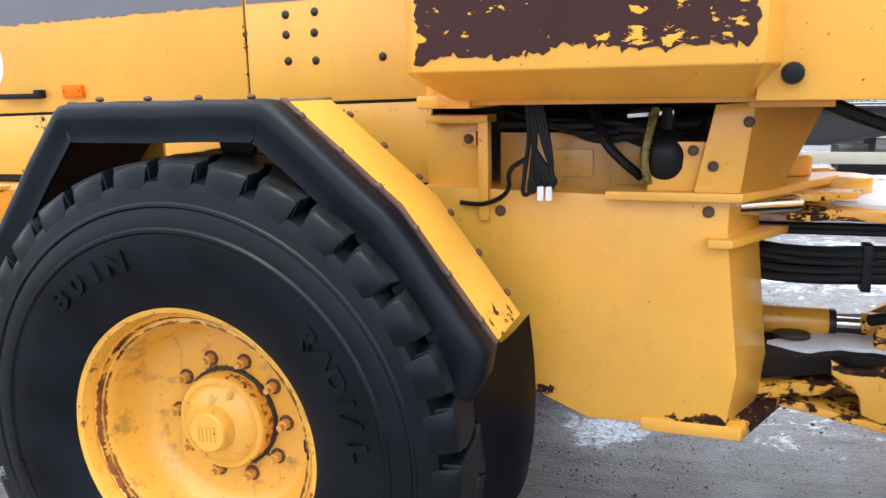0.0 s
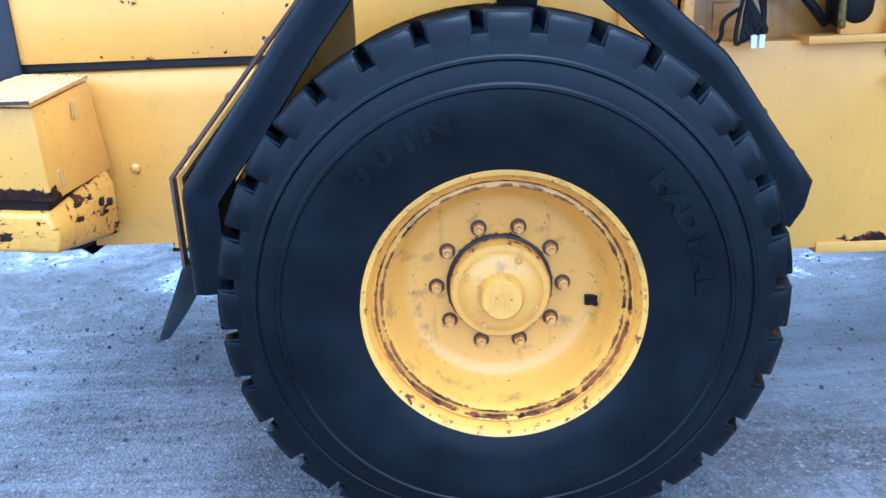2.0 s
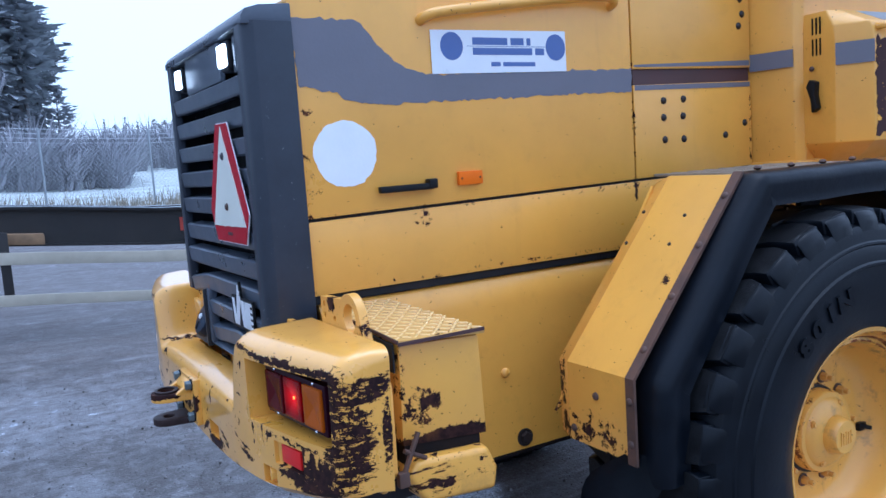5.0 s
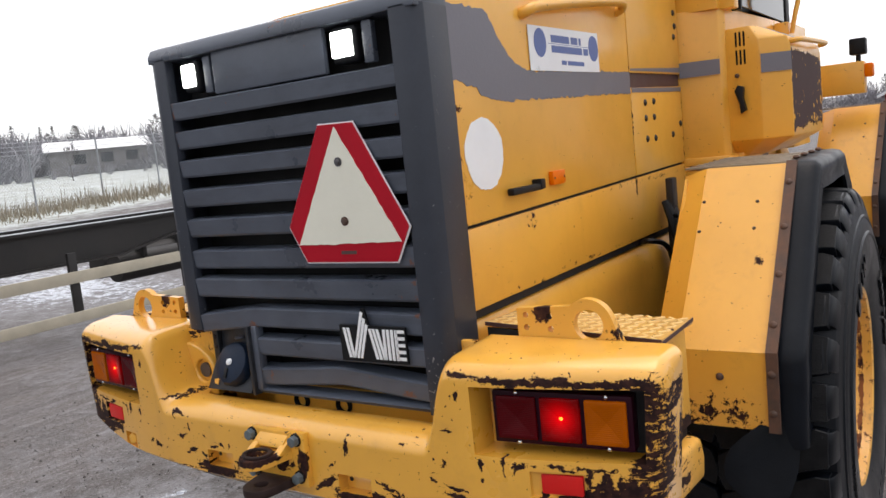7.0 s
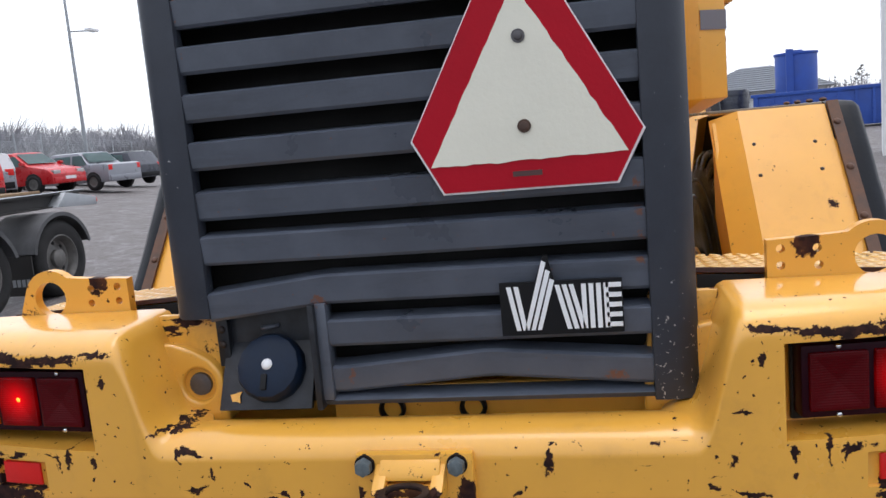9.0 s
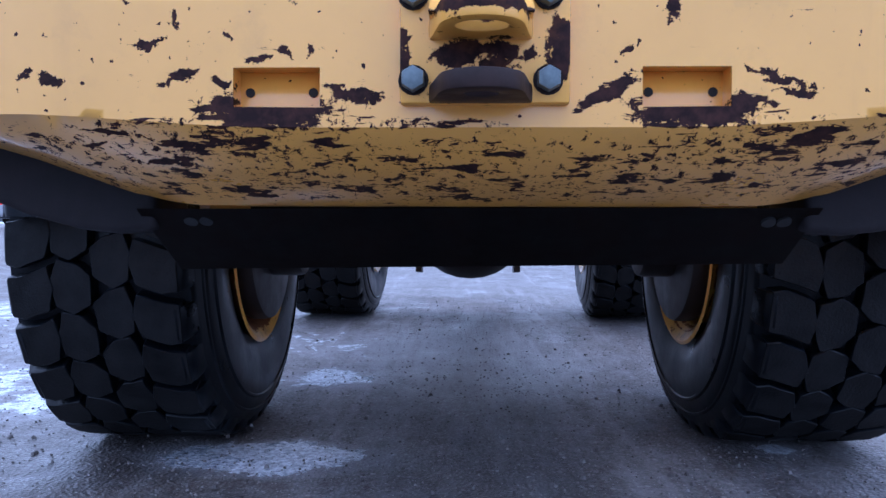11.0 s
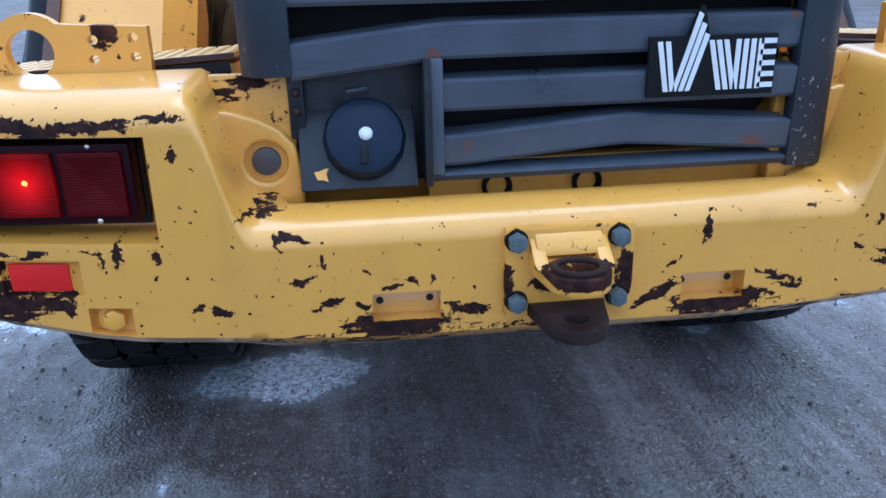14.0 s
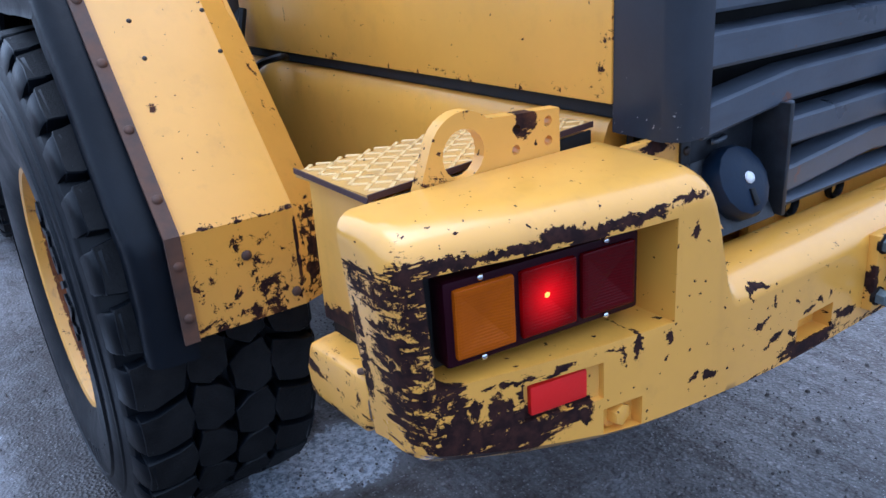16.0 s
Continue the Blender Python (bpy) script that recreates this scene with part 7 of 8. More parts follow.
    frosted = mixer(nt, links, ramp_of(nt, links, grain(nt, links, 0.8, 8, 0.75, (1, 3, 1), offset=1.0), 0.35, 0.62), (0.20, 0.20, 0.13), (0.62, 0.68, 0.70))
    base = mixer(nt, links, field, base, frosted)
    links.new(base, bsdf.inputs["Base Color"])
    wet = ramp_of(nt, links, mid, 0.30, 0.65, 0.42, 0.85)
    shine = maths(nt, links, "ADD", maths(nt, links, "MULTIPLY", ice, 0.25), maths(nt, links, "MULTIPLY", wet_shade_level, 0.18))
    links.new(maths(nt, links, "SUBTRACT", wet, shine), bsdf.inputs["Roughness"])
    h = maths(nt, links, "ADD", maths(nt, links, "MULTIPLY", fine, 0.5), maths(nt, links, "MULTIPLY", vor.outputs["Distance"], 0.7))
    h = maths(nt, links, "MULTIPLY", h, maths(nt, links, "SUBTRACT", 1.0, maths(nt, links, "MULTIPLY", ice, 0.6)))
    relief(nt, links, h, 0.62, 0.011, bsdf)
    return m


def ground_sheet():
    radii = [0.0] + [0.16 * k for k in range(1, 45)] + [7.2 * 1.16 ** k for k in range(1, 42)]
    n = 120
    b = bmesh.new()
    rings = []
    for r in radii:
        if r == 0:
            rings.append([b.verts.new((0, 0, 0))] * n)
            continue
        ring = []
        for k in range(n):
            a = 2 * math.pi * k / n
            x, y = r * math.cos(a), r * math.sin(a)
            bumps = 0.006 * noise.noise((x * 1.7, y * 1.7, 0)) + 0.003 * noise.noise((x * 6, y * 6, 3)) - 0.004
            ring.append(b.verts.new((x, y, rise(x, y) + bumps)))
        rings.append(ring)
    for a, c in zip(rings, rings[1:]):
        for k in range(n):
            j = (k + 1) % n
            b.faces.new(list(dict.fromkeys((a[k], a[j], c[j], c[k]))))
    return b


gm = ground_material()
ground = tagged(new("ground", link_mesh("ground", ground_sheet(), gm, 60)), "grey frozen gravel yard with patches of ice and a frosty field", "ground", kind="structure")
pebble_mat, nt, links, bsdf = shader("pebble")
geo = nt.new("ShaderNodeNewGeometry")
tone = mixer(nt, links, maths(nt, links, "POWER", geo.outputs["Random Per Island"], 2.0), (0.028, 0.024, 0.024), (0.40, 0.385, 0.38))
links.new(mixer(nt, links, grain(nt, links, 90.0, 3), tone, (0.10, 0.088, 0.084)), bsdf.inputs["Base Color"])
bsdf.inputs["Roughness"].default_value = 0.75
rng = random.Random(11)
verts, faces = [], []
for k in range(22000):
    a, r = rng.uniform(0, 2 * math.pi), 0.2 + 4.6 * rng.random() ** 0.8
    x, y = -0.9 + r * math.cos(a), r * math.sin(a)
    s = rng.choice((0.0015, 0.002, 0.0025, 0.003, 0.0035, 0.004, 0.005 if rng.random() < 0.85 else 0.009))
    z = rise(x, y) - 0.002
    i = len(verts)
    t = rng.uniform(0, 6)
    for q in range(5):
        rr = s * rng.uniform(0.7, 1.2)
        verts.append((x + rr * math.cos(t + q * 1.257), y + rr * math.sin(t + q * 1.257), z))
    for q in range(5):
        rr = s * rng.uniform(0.4, 0.8)
        verts.append((x + rr * math.cos(t + q * 1.257), y + rr * math.sin(t + q * 1.257), z + s * rng.uniform(0.7, 1.2)))
    for q in range(5):
        faces.append((i + q, i + (q + 1) % 5, i + 5 + (q + 1) % 5, i + 5 + q))
    faces.append((i + 5, i + 6, i + 7, i + 8, i + 9))
me = bpy.data.meshes.new("gravel")
me.from_pydata(verts, [], faces)
me.materials.append(pebble_mat)
tagged(new("gravel", me), "loose frozen pebbles scattered on the yard", "gravel", kind="stuff")


# ---- yard behind: trailer, cars, fence, buildings, woods ----
grime_black = plain("grimy_black_paint", (0.014, 0.013, 0.013), 0.55, vary=0.4, scale=3, tint=(0.032, 0.028, 0.026))
guard_plastic = plain("scuffed_guard_plastic", (0.030, 0.031, 0.034), 0.5, vary=0.5, scale=2.5, tint=(0.11, 0.112, 0.12))
cream_paint = plain("dirty_cream_paint", (0.45, 0.41, 0.32), 0.55, vary=0.25, scale=4)
truck_rubber = plain("dusty_truck_tyre", (0.014, 0.014, 0.015), 0.7, vary=0.5, scale=6, tint=(0.035, 0.034, 0.034), spec=0.25)
dull_rim = plain("dirty_grey_rim", (0.12, 0.115, 0.11), 0.6, 0.2, vary=0.5, scale=8, tint=(0.20, 0.19, 0.18))
galvanised = plain("galvanised_steel", (0.34, 0.36, 0.38), 0.5, 0.5, vary=0.2)
plank_wood = plain("weathered_plank", (0.24, 0.15, 0.075), 0.7, vary=0.4, scale=12)
red_print = plain("faded_red_print", (0.40, 0.05, 0.03), 0.6)
car_red = plain("red_car_paint", (0.45, 0.012, 0.016), 0.3, vary=0.15, scale=2, bump=0.02)
car_silver = plain("silver_car_paint", (0.25, 0.26, 0.29), 0.32, 0.3, vary=0.12, scale=2, bump=0.02)
car_dark = plain("dark_car_paint", (0.05, 0.055, 0.07), 0.3, 0.2, vary=0.12, scale=2, bump=0.02)
plate_white = plain("number_plate", (0.7, 0.7, 0.72), 0.4, vary=0.05)
yellow_sign = plain("yellow_sign", (0.75, 0.50, 0.03), 0.5, vary=0.1)
blue_steel = plain("blue_steel", (0.02, 0.075, 0.36), 0.5, vary=0.25, scale=1.5)
white_wall = plain("white_wall", (0.72, 0.73, 0.74), 0.6, vary=0.1, scale=1)
grey_boards = plain("grey_boards", (0.22, 0.21, 0.21), 0.7, vary=0.3, scale=2)
barn_red = plain("red_barn_boards", (0.33, 0.025, 0.03), 0.7, vary=0.25, scale=2)
roof_tile = plain("grey_roof_tiles", (0.20, 0.22, 0.25), 0.6, vary=0.25, scale=3)
window_dark = glass_of("dark_window")
bark = plain("frosty_bark", (0.15, 0.14, 0.14), 0.9, vary=0.4, scale=3)
# Frosted, and paler still: the haze of distance is put into this colour.
far_needles = plain("hoar_frosted_needles", (0.27, 0.265, 0.265), 0.9, vary=0.3, scale=0.4, tint=(0.38, 0.375, 0.375))
needles = plain("frosted_needles", (0.30, 0.32, 0.34), 0.85, vary=0.4, scale=0.6, tint=(0.50, 0.53, 0.57))
twigs = plain("frosted_twigs", (0.30, 0.295, 0.32), 0.9, vary=0.3, scale=0.5, tint=(0.45, 0.45, 0.48))
dry_grass = plain("dry_frosted_grass", (0.30, 0.24, 0.15), 0.9, vary=0.4, scale=3, tint=(0.45, 0.42, 0.36))


def lift(x):
    t = min(1, max(0, (0.5 - x) / 3.5))
    return 0.25 * t * t * (3 - 2 * t)


def settled(bm):
    for v in bm.verts:
        v.co.z += lift(v.co.x)
    return bm


trailer = thing("container_trailer", "grimy black container chassis trailer with cream side guards", "trailer")
for y in (6.62, 7.55):
    web = [(-7.0, 1.18), (7.0, 1.20), (7.0, 1.04), (3.4, 1.02), (2.3, 0.82), (-1.6, 0.80), (-7.0, 0.82)]
    b = prism(web, "y", y - 0.012, y + 0.012)
    box(-7.0, 7.0, y - 0.09, y + 0.09, 1.18, 1.205, bm=b)
    prism([(-7.0, 0.80), (2.3, 0.80), (3.4, 1.0), (7.0, 1.02), (7.0, 1.04), (3.4, 1.025), (2.3, 0.825), (-7.0, 0.825)], "y", y - 0.09, y + 0.09, bm=b)
    bmesh.ops.subdivide_edges(b, edges=[e for e in b.edges if e.calc_length() > 3], cuts=12)
    part("chassis_beam", settled(b), grime_black, trailer)
    b = box(-7.0, 7.0, y - 0.10, y + 0.10, 1.2055, 1.212)
    bmesh.ops.subdivide_edges(b, edges=[e for e in b.edges if e.calc_length() > 3], cuts=12)
    part("beam_edge", settled(b), galvanised, trailer)
for x in (-6.0, -4.6, -2.0, 0.4, 2.6, 4.0, 5.4, 6.8):
    part("cross_member", settled(box(x, x + 0.12, 6.62, 7.55, 1.0, 1.14, 0.01)), grime_black, trailer)
for z0, z1 in ((0.635, 0.755), (0.225, 0.335)):
    b = box(-2.68, 3.62, 6.24, 6.27, z0, z1, 0.004)
    bmesh.ops.subdivide_edges(b, edges=[e for e in b.edges if e.calc_length() > 3], cuts=12)
    part("side_guard_rail", settled(b), cream_paint, trailer, "dirty cream side guard rail")
part("guard_end", box(3.54, 3.63, 6.232, 6.275, 0.16, 0.80, 0.006), cream_paint, trailer)
for x in (-2.1, -0.2, 1.5, 2.9):
    part("guard_post", settled(box(x, x + 0.09, 6.272, 6.32, 0.30, 0.95, 0.004)), grime_black, trailer)
part("guard_bracket", settled(prism([(-3.02, 0.95), (-2.66, 0.95), (-2.70, 0.55), (-2.86, 0.44), (-2.96, 0.60)], "y", 6.30, 6.42, 0.01)), grime_black, trailer)
for y, z in ((6.95, 0.62), (7.30, 0.66)):
    part("air_tank", rod((2.45, y, z), (3.95, y, z), 0.17, n=20, off=0.03), grime_black, trailer, "grimy black air tank")
for x in (2.75, 3.55):
    part("tank_strap", box(x, x + 0.05, 6.77, 7.48, 0.62, 0.88, 0.004), grime_black, trailer)
part("side_lamp", dome((3.58, 6.22, 0.60), (0, -1, 0), 0.045), red_reflector, trailer)
part("side_reflector", box(3.40, 3.52, 6.225, 6.24, 0.25, 0.31, 0.004), orange_plastic, trailer)
bars = bmesh.new()
for k in range(4):
    box(-0.30 + 0.20 * k, -0.16 + 0.20 * k, 6.598, 6.607, 0.95, 1.10, bm=bars)
part("faded_print", settled(bars), red_print, trailer, "faded red maker's print as bars")
for x in (-2.6, -2.1):
    part("chock_block", settled(box(x, x + 0.42, 6.40, 6.60, 0.82, 0.93, 0.01)), plank_wood, trailer)


def truck_wheel(parent, x, y, z, r=0.49):
    t = lathe([(-0.15, 0.30), (-0.165, 0.36), (-0.165, 0.43), (-0.14, 0.475), (-0.11, r), (0.11, r), (0.14, 0.475), (0.16, 0.40), (0.15, 0.30)], 48)
    turned(t, Matrix.Translation((x, y, z)))
    w = part("road_wheel", t, truck_rubber, parent, "dusty truck wheel")
    rim = lathe([(-0.15, 0.305), (-0.155, 0.29), (-0.13, 0.275), (-0.04, 0.255), (-0.02, 0.22), (-0.05, 0.15), (-0.06, 0.12), (-0.11, 0.115), (-0.125, 0.09), (-0.13, 0.0)], 36)
    turned(rim, Matrix.Translation((x, y, z)))
    part("rim", rim, dull_rim, w)
    for k in range(8):
        a = k * math.pi / 4
        part("hand_hole", dome((x + 0.195 * math.cos(a), y - 0.032, z + 0.195 * math.sin(a)), (0, -1, 0), 0.028, 8), black_gap, w)


def mudguard(parent, x, y, z, r=0.58, a0=15, a1=168):
    way = [(x + r * math.cos(radians(a)), z + r * math.sin(radians(a))) for a in [a1 + (a0 - a1) * k / 16 for k in range(17)]]
    b = swept(way, [(y - 0.20, 0.0), (y + 0.48, 0.0), (y + 0.48, -0.012), (y - 0.185, -0.012), (y - 0.19, -0.05), (y - 0.20, -0.05)])
    part("mudguard", b, guard_plastic, parent, "grey-black plastic mudguard")


for x, z in ((-3.63, 0.590), (4.66, 0.375), (6.06, 0.385)):
    for y in (6.46,):
        truck_wheel(trailer, x, y, z)
    mudguard(trailer, x, 6.46, z + 0.01)
    part("trailer_axle", rod((x, 6.5, z), (x, 8.2, z), 0.07, n=10), grime_black, trailer)
    flapb = box(x - 0.63, x - 0.615, 6.27, 6.64, z - 0.36, z + 0.12)
    fl = part("spray_flap", flapb, grime_black, trailer, "black spray flap with pale print")
    pb = bmesh.new()
    for k in range(4):
        box(x - 0.634, x - 0.630, 6.33 + 0.065 * k, 6.375 + 0.065 * k, z - 0.25, z - 0.16, bm=pb)
    part("flap_print", pb, galvanised, fl)
part("tail_deck", prism([(6.3, 1.02), (6.5, 1.20), (7.15, 1.10), (7.15, 0.98)], "y", 6.45, 7.75, 0.01), galvanised, trailer)
part("tail_hook", tube([(7.1, 6.8, 1.03), (7.4, 6.8, 1.03), (7.55, 6.8, 1.03)], 0.05, 8), grime_black, trailer)
part("hook_end", dome((7.58, 6.8, 1.03), (1, 0, 0), 0.07), red_reflector, trailer)
for k in range(4):
    part("plank", box(5.2 + 0.3 * k, 6.4, 6.75 + 0.2 * k, 6.90 + 0.2 * k, 1.215, 1.25, 0.004), plank_wood, trailer)


def car(name, label, m, length, width, height, mtl, kind, signs=False):
    """A parked car about its middle on the ground, its front towards +x."""
    root = thing(name, label, "car" if kind != "van" else "van", "parked cars", m)
    L, W, H = length / 2, width / 2, height
    if kind == "van":
        side = [(-L, 0.45), (-L, 0.95), (-L + 0.06, H - 0.25), (-L + 0.22, H - 0.03), (0.2, H), (0.65, H - 0.10), (1.25, 1.05), (L - 0.25, 0.88), (L, 0.66), (L, 0.32), (-L, 0.32)]
        roof = (-L + 0.10, 0.55, 0.62, 1.12)
    elif kind == "sedan":
        side = [(-L, 0.40), (-L, 0.92), (-L + 0.15, 0.97), (-L + 0.95, 0.98), (-L + 1.45, H), (0.35, H), (1.05, 0.95), (L - 0.2, 0.78), (L, 0.62), (L, 0.28), (-L, 0.28)]
        roof = (-L + 1.15, 0.55, 0.40, 0.98)
    else:
        side = [(-L, 0.40), (-L, 0.85), (-L + 0.10, 0.95), (-L + 0.38, H - 0.04), (-L + 0.9, H), (0.30, H), (1.0, 0.96), (L - 0.2, 0.80), (L, 0.62), (L, 0.28), (-L, 0.28)]
        roof = (-L + 0.45, 0.55, 0.42, 0.96)
    b = bmesh.new()
    rows = []
    for y, inset in ((-W, 0.0), (-W * 0.6, 0.03), (W * 0.6, 0.03), (W, 0.0)):
        row = []
        for x, z in side:
            tuck = 0.14 * max(0, z - 0.95) / max(0.1, H - 0.95)
            bow = 0.05 * (1 - (abs(y) / W) ** 2) * (1 if abs(x) > L - 0.3 else 0)
            row.append(b.verts.new((x + math.copysign(bow, x), y * (1 - tuck), z + (inset if z > H - 0.1 else 0))))
        rows.append(row)
    n = len(side)
    for a, c in zip(rows, rows[1:]):
        for k in range(n):
            b.faces.new((a[k], a[(k + 1) % n], c[(k + 1) % n], c[k]))
    b.faces.new(rows[0]), b.faces.new(rows[-1][::-1])
    bmesh.ops.recalc_face_normals(b, faces=b.faces)
    part("body", bevelled(b, 0.035, 2, 25), mtl, root, smooth=35)
    z0, z1 = (0.97, H - 0.10)
    f = lambda z: 1 - 0.14 * max(0, z - 0.95) / max(0.1, H - 0.95)
    for s in (-1, 1):
        panes = [((0.28 if kind != "van" else 0.30), (0.88 if kind != "van" else 1.0), 0.25)]
        if kind != "van":
            panes += [(-0.62, 0.20, 0.0), (-L + (1.0 if kind == "sedan" else 0.55), -0.70, -0.25 if kind == "sedan" else -0.12)]
        for xa, xb, lean in panes:
            g = bmesh.new()
            top_a, top_b = (xa + (-lean if lean < 0 else 0), xb - (0.42 if lean > 0 else 0))
            vs = [g.verts.new((x, s * (W * f(z) + 0.012), z)) for x, z in ((xa, z0), (xb, z0), (max(top_a, top_b), z1), (min(top_a, top_b), z1))]
            g.faces.new(vs)
            bmesh.ops.solidify(g, geom=g.faces[:], thickness=0.02)
            part("side_window", g, car_glass, root)
        for x in (-L + 0.75, L - 0.82):
            t = lathe([(-0.09, 0.19), (-0.10, 0.27), (-0.07, 0.31), (0.07, 0.31), (0.10, 0.25)], 28)
            if s > 0:
                turned(t, Matrix.Rotation(math.pi, 4, "Z"))
            turned(t, Matrix.Translation((x, s * (W - 0.07), 0.31)))
            w = part("wheel", t, truck_rubber, root)
            r = lathe([(-0.095, 0.195), (-0.08, 0.17), (-0.085, 0.06), (-0.08, 0.0)], 20)
            if s > 0:
                turned(r, Matrix.Rotation(math.pi, 4, "Z"))
            part("rim", turned(r, Matrix.Translation((x, s * (W - 0.07), 0.31))), dull_rim, w)
            arch = rod((x, s * (W - 0.13), 0.33), (x, s * (W + 0.004), 0.33), 0.36, n=28)
            part("wheel_arch", arch, black_gap, root)
        part("tail_light", box(-L - 0.02, -L + 0.10, s * (W - 0.28), s * (W - 0.04), 0.72, 0.92, 0.01), red_reflector, root)
        part("head_light", box(L - 0.14, L + 0.012, s * (W - 0.42), s * (W - 0.10), 0.62, 0.76, 0.01), aluminium, root)
        part("wing_mirror", box(0.80, 0.95, s * (W + 0.02), s * (W + 0.16), 0.98, 1.10, 0.02), mtl, root)
    # windscreen and rear window follow the sloping ends
    for (xa, za), (xb, zb), name_g in (((side[5 if kind != "van" else 5]), (side[6]), "windscreen"), ((side[3] if kind != "van" else (-L + 0.06, H - 0.25)), (side[4] if kind != "van" else (-L, 0.95)), "rear_window")):
        g = bmesh.new()
        d = Vector((xb - xa, 0, zb - za))
        nrm = Vector((d.z, 0, -d.x)).normalized()
        if nrm.x * (1 if name_g == "windscreen" else -1) < 0:
            nrm = -nrm
        for ya, t0, t1 in ((1, 0.12, 0.9),):
            pts = []
            for t, sgn in ((t0, -1), (t0, 1), (t1, 1), (t1, -1)):
                z = za + d.z * t
                pts.append(g.verts.new(Vector((xa + d.x * t, sgn * (W * f(z) - 0.13), z)) + nrm * 0.045))
            g.faces.new(pts)
        bmesh.ops.solidify(g, geom=g.faces[:], thickness=0.02)
        part(name_g, g, car_glass, root)
    part("rear_plate", box(-L - 0.025, -L, -0.26, 0.26, 0.60, 0.71), plate_white, root)
    part("front_plate", box(L, L + 0.06, -0.26, 0.26, 0.42, 0.53), plate_white, root)
    part("rear_bumper", box(-L - 0.05, -L + 0.15, -W + 0.06, W - 0.06, 0.32, 0.52, 0.03), black_plastic if kind != "sedan" else mtl, root)
    part("front_bumper", box(L - 0.15, L + 0.05, -W + 0.06, W - 0.06, 0.30, 0.50, 0.03), black_plastic if kind != "hatch" else mtl, root)
    if signs:
        for s in (-1, 1):
            b = box(-1.35, -0.25, s * (W * f(1.35) + 0.03) - 0.008, s * (W * f(1.35) + 0.03) + 0.008, 1.16, 1.48)
            p = part("door_sign", b, yellow_sign, root, "yellow sign with black print bars")
            b = bmesh.new()
            for k in range(7):
                box(-1.25 + 0.11 * k, -1.17 + 0.11 * k, s * (W * f(1.35) + 0.03) - 0.011, s * (W * f(1.35) + 0.03) + 0.011, 1.24, 1.39, bm=b)
            part("sign_print", b, black_plastic, p)
            part("door_sign", box(0.35, 0.80, s * (W + 0.004) - 0.008, s * (W + 0.004) + 0.008, 0.76, 0.90), yellow_sign, root)
        for y in (-0.4, 0.4):
            part("roof_beacon", dome((-1.2, y, H + 0.05), (0, 0, 1), 0.07), red_reflector, root)
    return root


def park(x, y, heading):
    return pose(x, y, rise(x, y) + 0.005, 0, 0, heading)


car("red_van", "red delivery van with yellow signs and frosted windows", park(15.9, 17.7, 84), 4.3, 1.80, 1.83, car_red, "van", True)
car("silver_hatchback", "small silver hatchback with frosted windows", park(19.7, 18.8, 43), 3.7, 1.64, 1.42, car_silver, "hatch")
car("red_hatchback", "red hatchback with frosted windows", park(22.9, 19.8, -95), 4.0, 1.70, 1.44, car_red, "hatch")
car("silver_sedan", "older silver saloon car dusted with frost", park(25.7, 19.6, 80), 4.85, 1.78, 1.44, car_silver, "sedan")
car("dark_estate", "dark car with a frosted roof", park(30.5, 21.3, 80), 4.6, 1.80, 1.46, car_dark, "hatch")

# chain-link fence
FENCE = [(-26.0, 23.6), (-7.8, 24.3), (7.3, 24.8), (16.0, 26.8), (41.0, 32.0), (70.0, 36.0)]
fence = thing("chain_link_fence", "grey chain-link fence with three top wires", "fence")


def along(d):
    for a, c in zip(FENCE, FENCE[1:]):
        ln = math.hypot(c[0] - a[0], c[1] - a[1])
        if d <= ln:
            return a[0] + (c[0] - a[0]) * d / ln, a[1] + (c[1] - a[1]) * d / ln
        d -= ln
    return FENCE[-1]


total = sum(math.hypot(c[0] - a[0], c[1] - a[1]) for a, c in zip(FENCE, FENCE[1:]))
k = 0
while k * 3.2 < total:
    x, y = along(k * 3.2)
    z = rise(x, y)
    part("fence_post", rod((x, y, z - 0.2), (x, y, z + 2.5), 0.035, n=8), galvanised, fence)
    k += 1
v, e = [], []


def wire(p, q, r=0.006):
    i = len(v)
    d = Vector((q[0] - p[0], q[1] - p[1], 0)).normalized() if abs(q[0] - p[0]) + abs(q[1] - p[1]) > 1e-6 else Vector((1, 0, 0))
    n = Vector((-d.y, d.x, 0))
    for c in (p, q):
        v.extend([tuple(Vector(c) + Vector((0, 0, r))), tuple(Vector(c) - Vector((0, 0, r)) + n * r), tuple(Vector(c) - Vector((0, 0, r)) - n * r)])
    e.extend([(i, i + 1, i + 4, i + 3), (i + 1, i + 2, i + 5, i + 4), (i + 2, i, i + 3, i + 5)])


d = 0.0
while d < min(total, 75) - 2.2:
    (xa, ya), (xb, yb) = along(d), along(d + 2.0)
    za, zb = rise(xa, ya), rise(xb, yb)
    wire((xa, ya, za + 0.02), (xb, yb, zb + 2.02), 0.005)
    wire((xa, ya, za + 2.02), (xb, yb, zb + 0.02), 0.005)
    d += 0.14
for h in (2.04, 2.18, 2.32, 2.46):
    d = 0.0
    while d < total - 3.2:
        (xa, ya), (xb, yb) = along(d), along(d + 3.2)
        wire((xa, ya, rise(xa, ya) + h), (xb, yb, rise(xb, yb) + h), 0.008)
        d += 3.2
me = bpy.data.meshes.new("fence_wire")
me.from_pydata(v, [], e)
me.materials.append(galvanised)
ob = tagged(new("fence_wire", me), "woven fence wire", kind="stuff")
ob.parent = fence


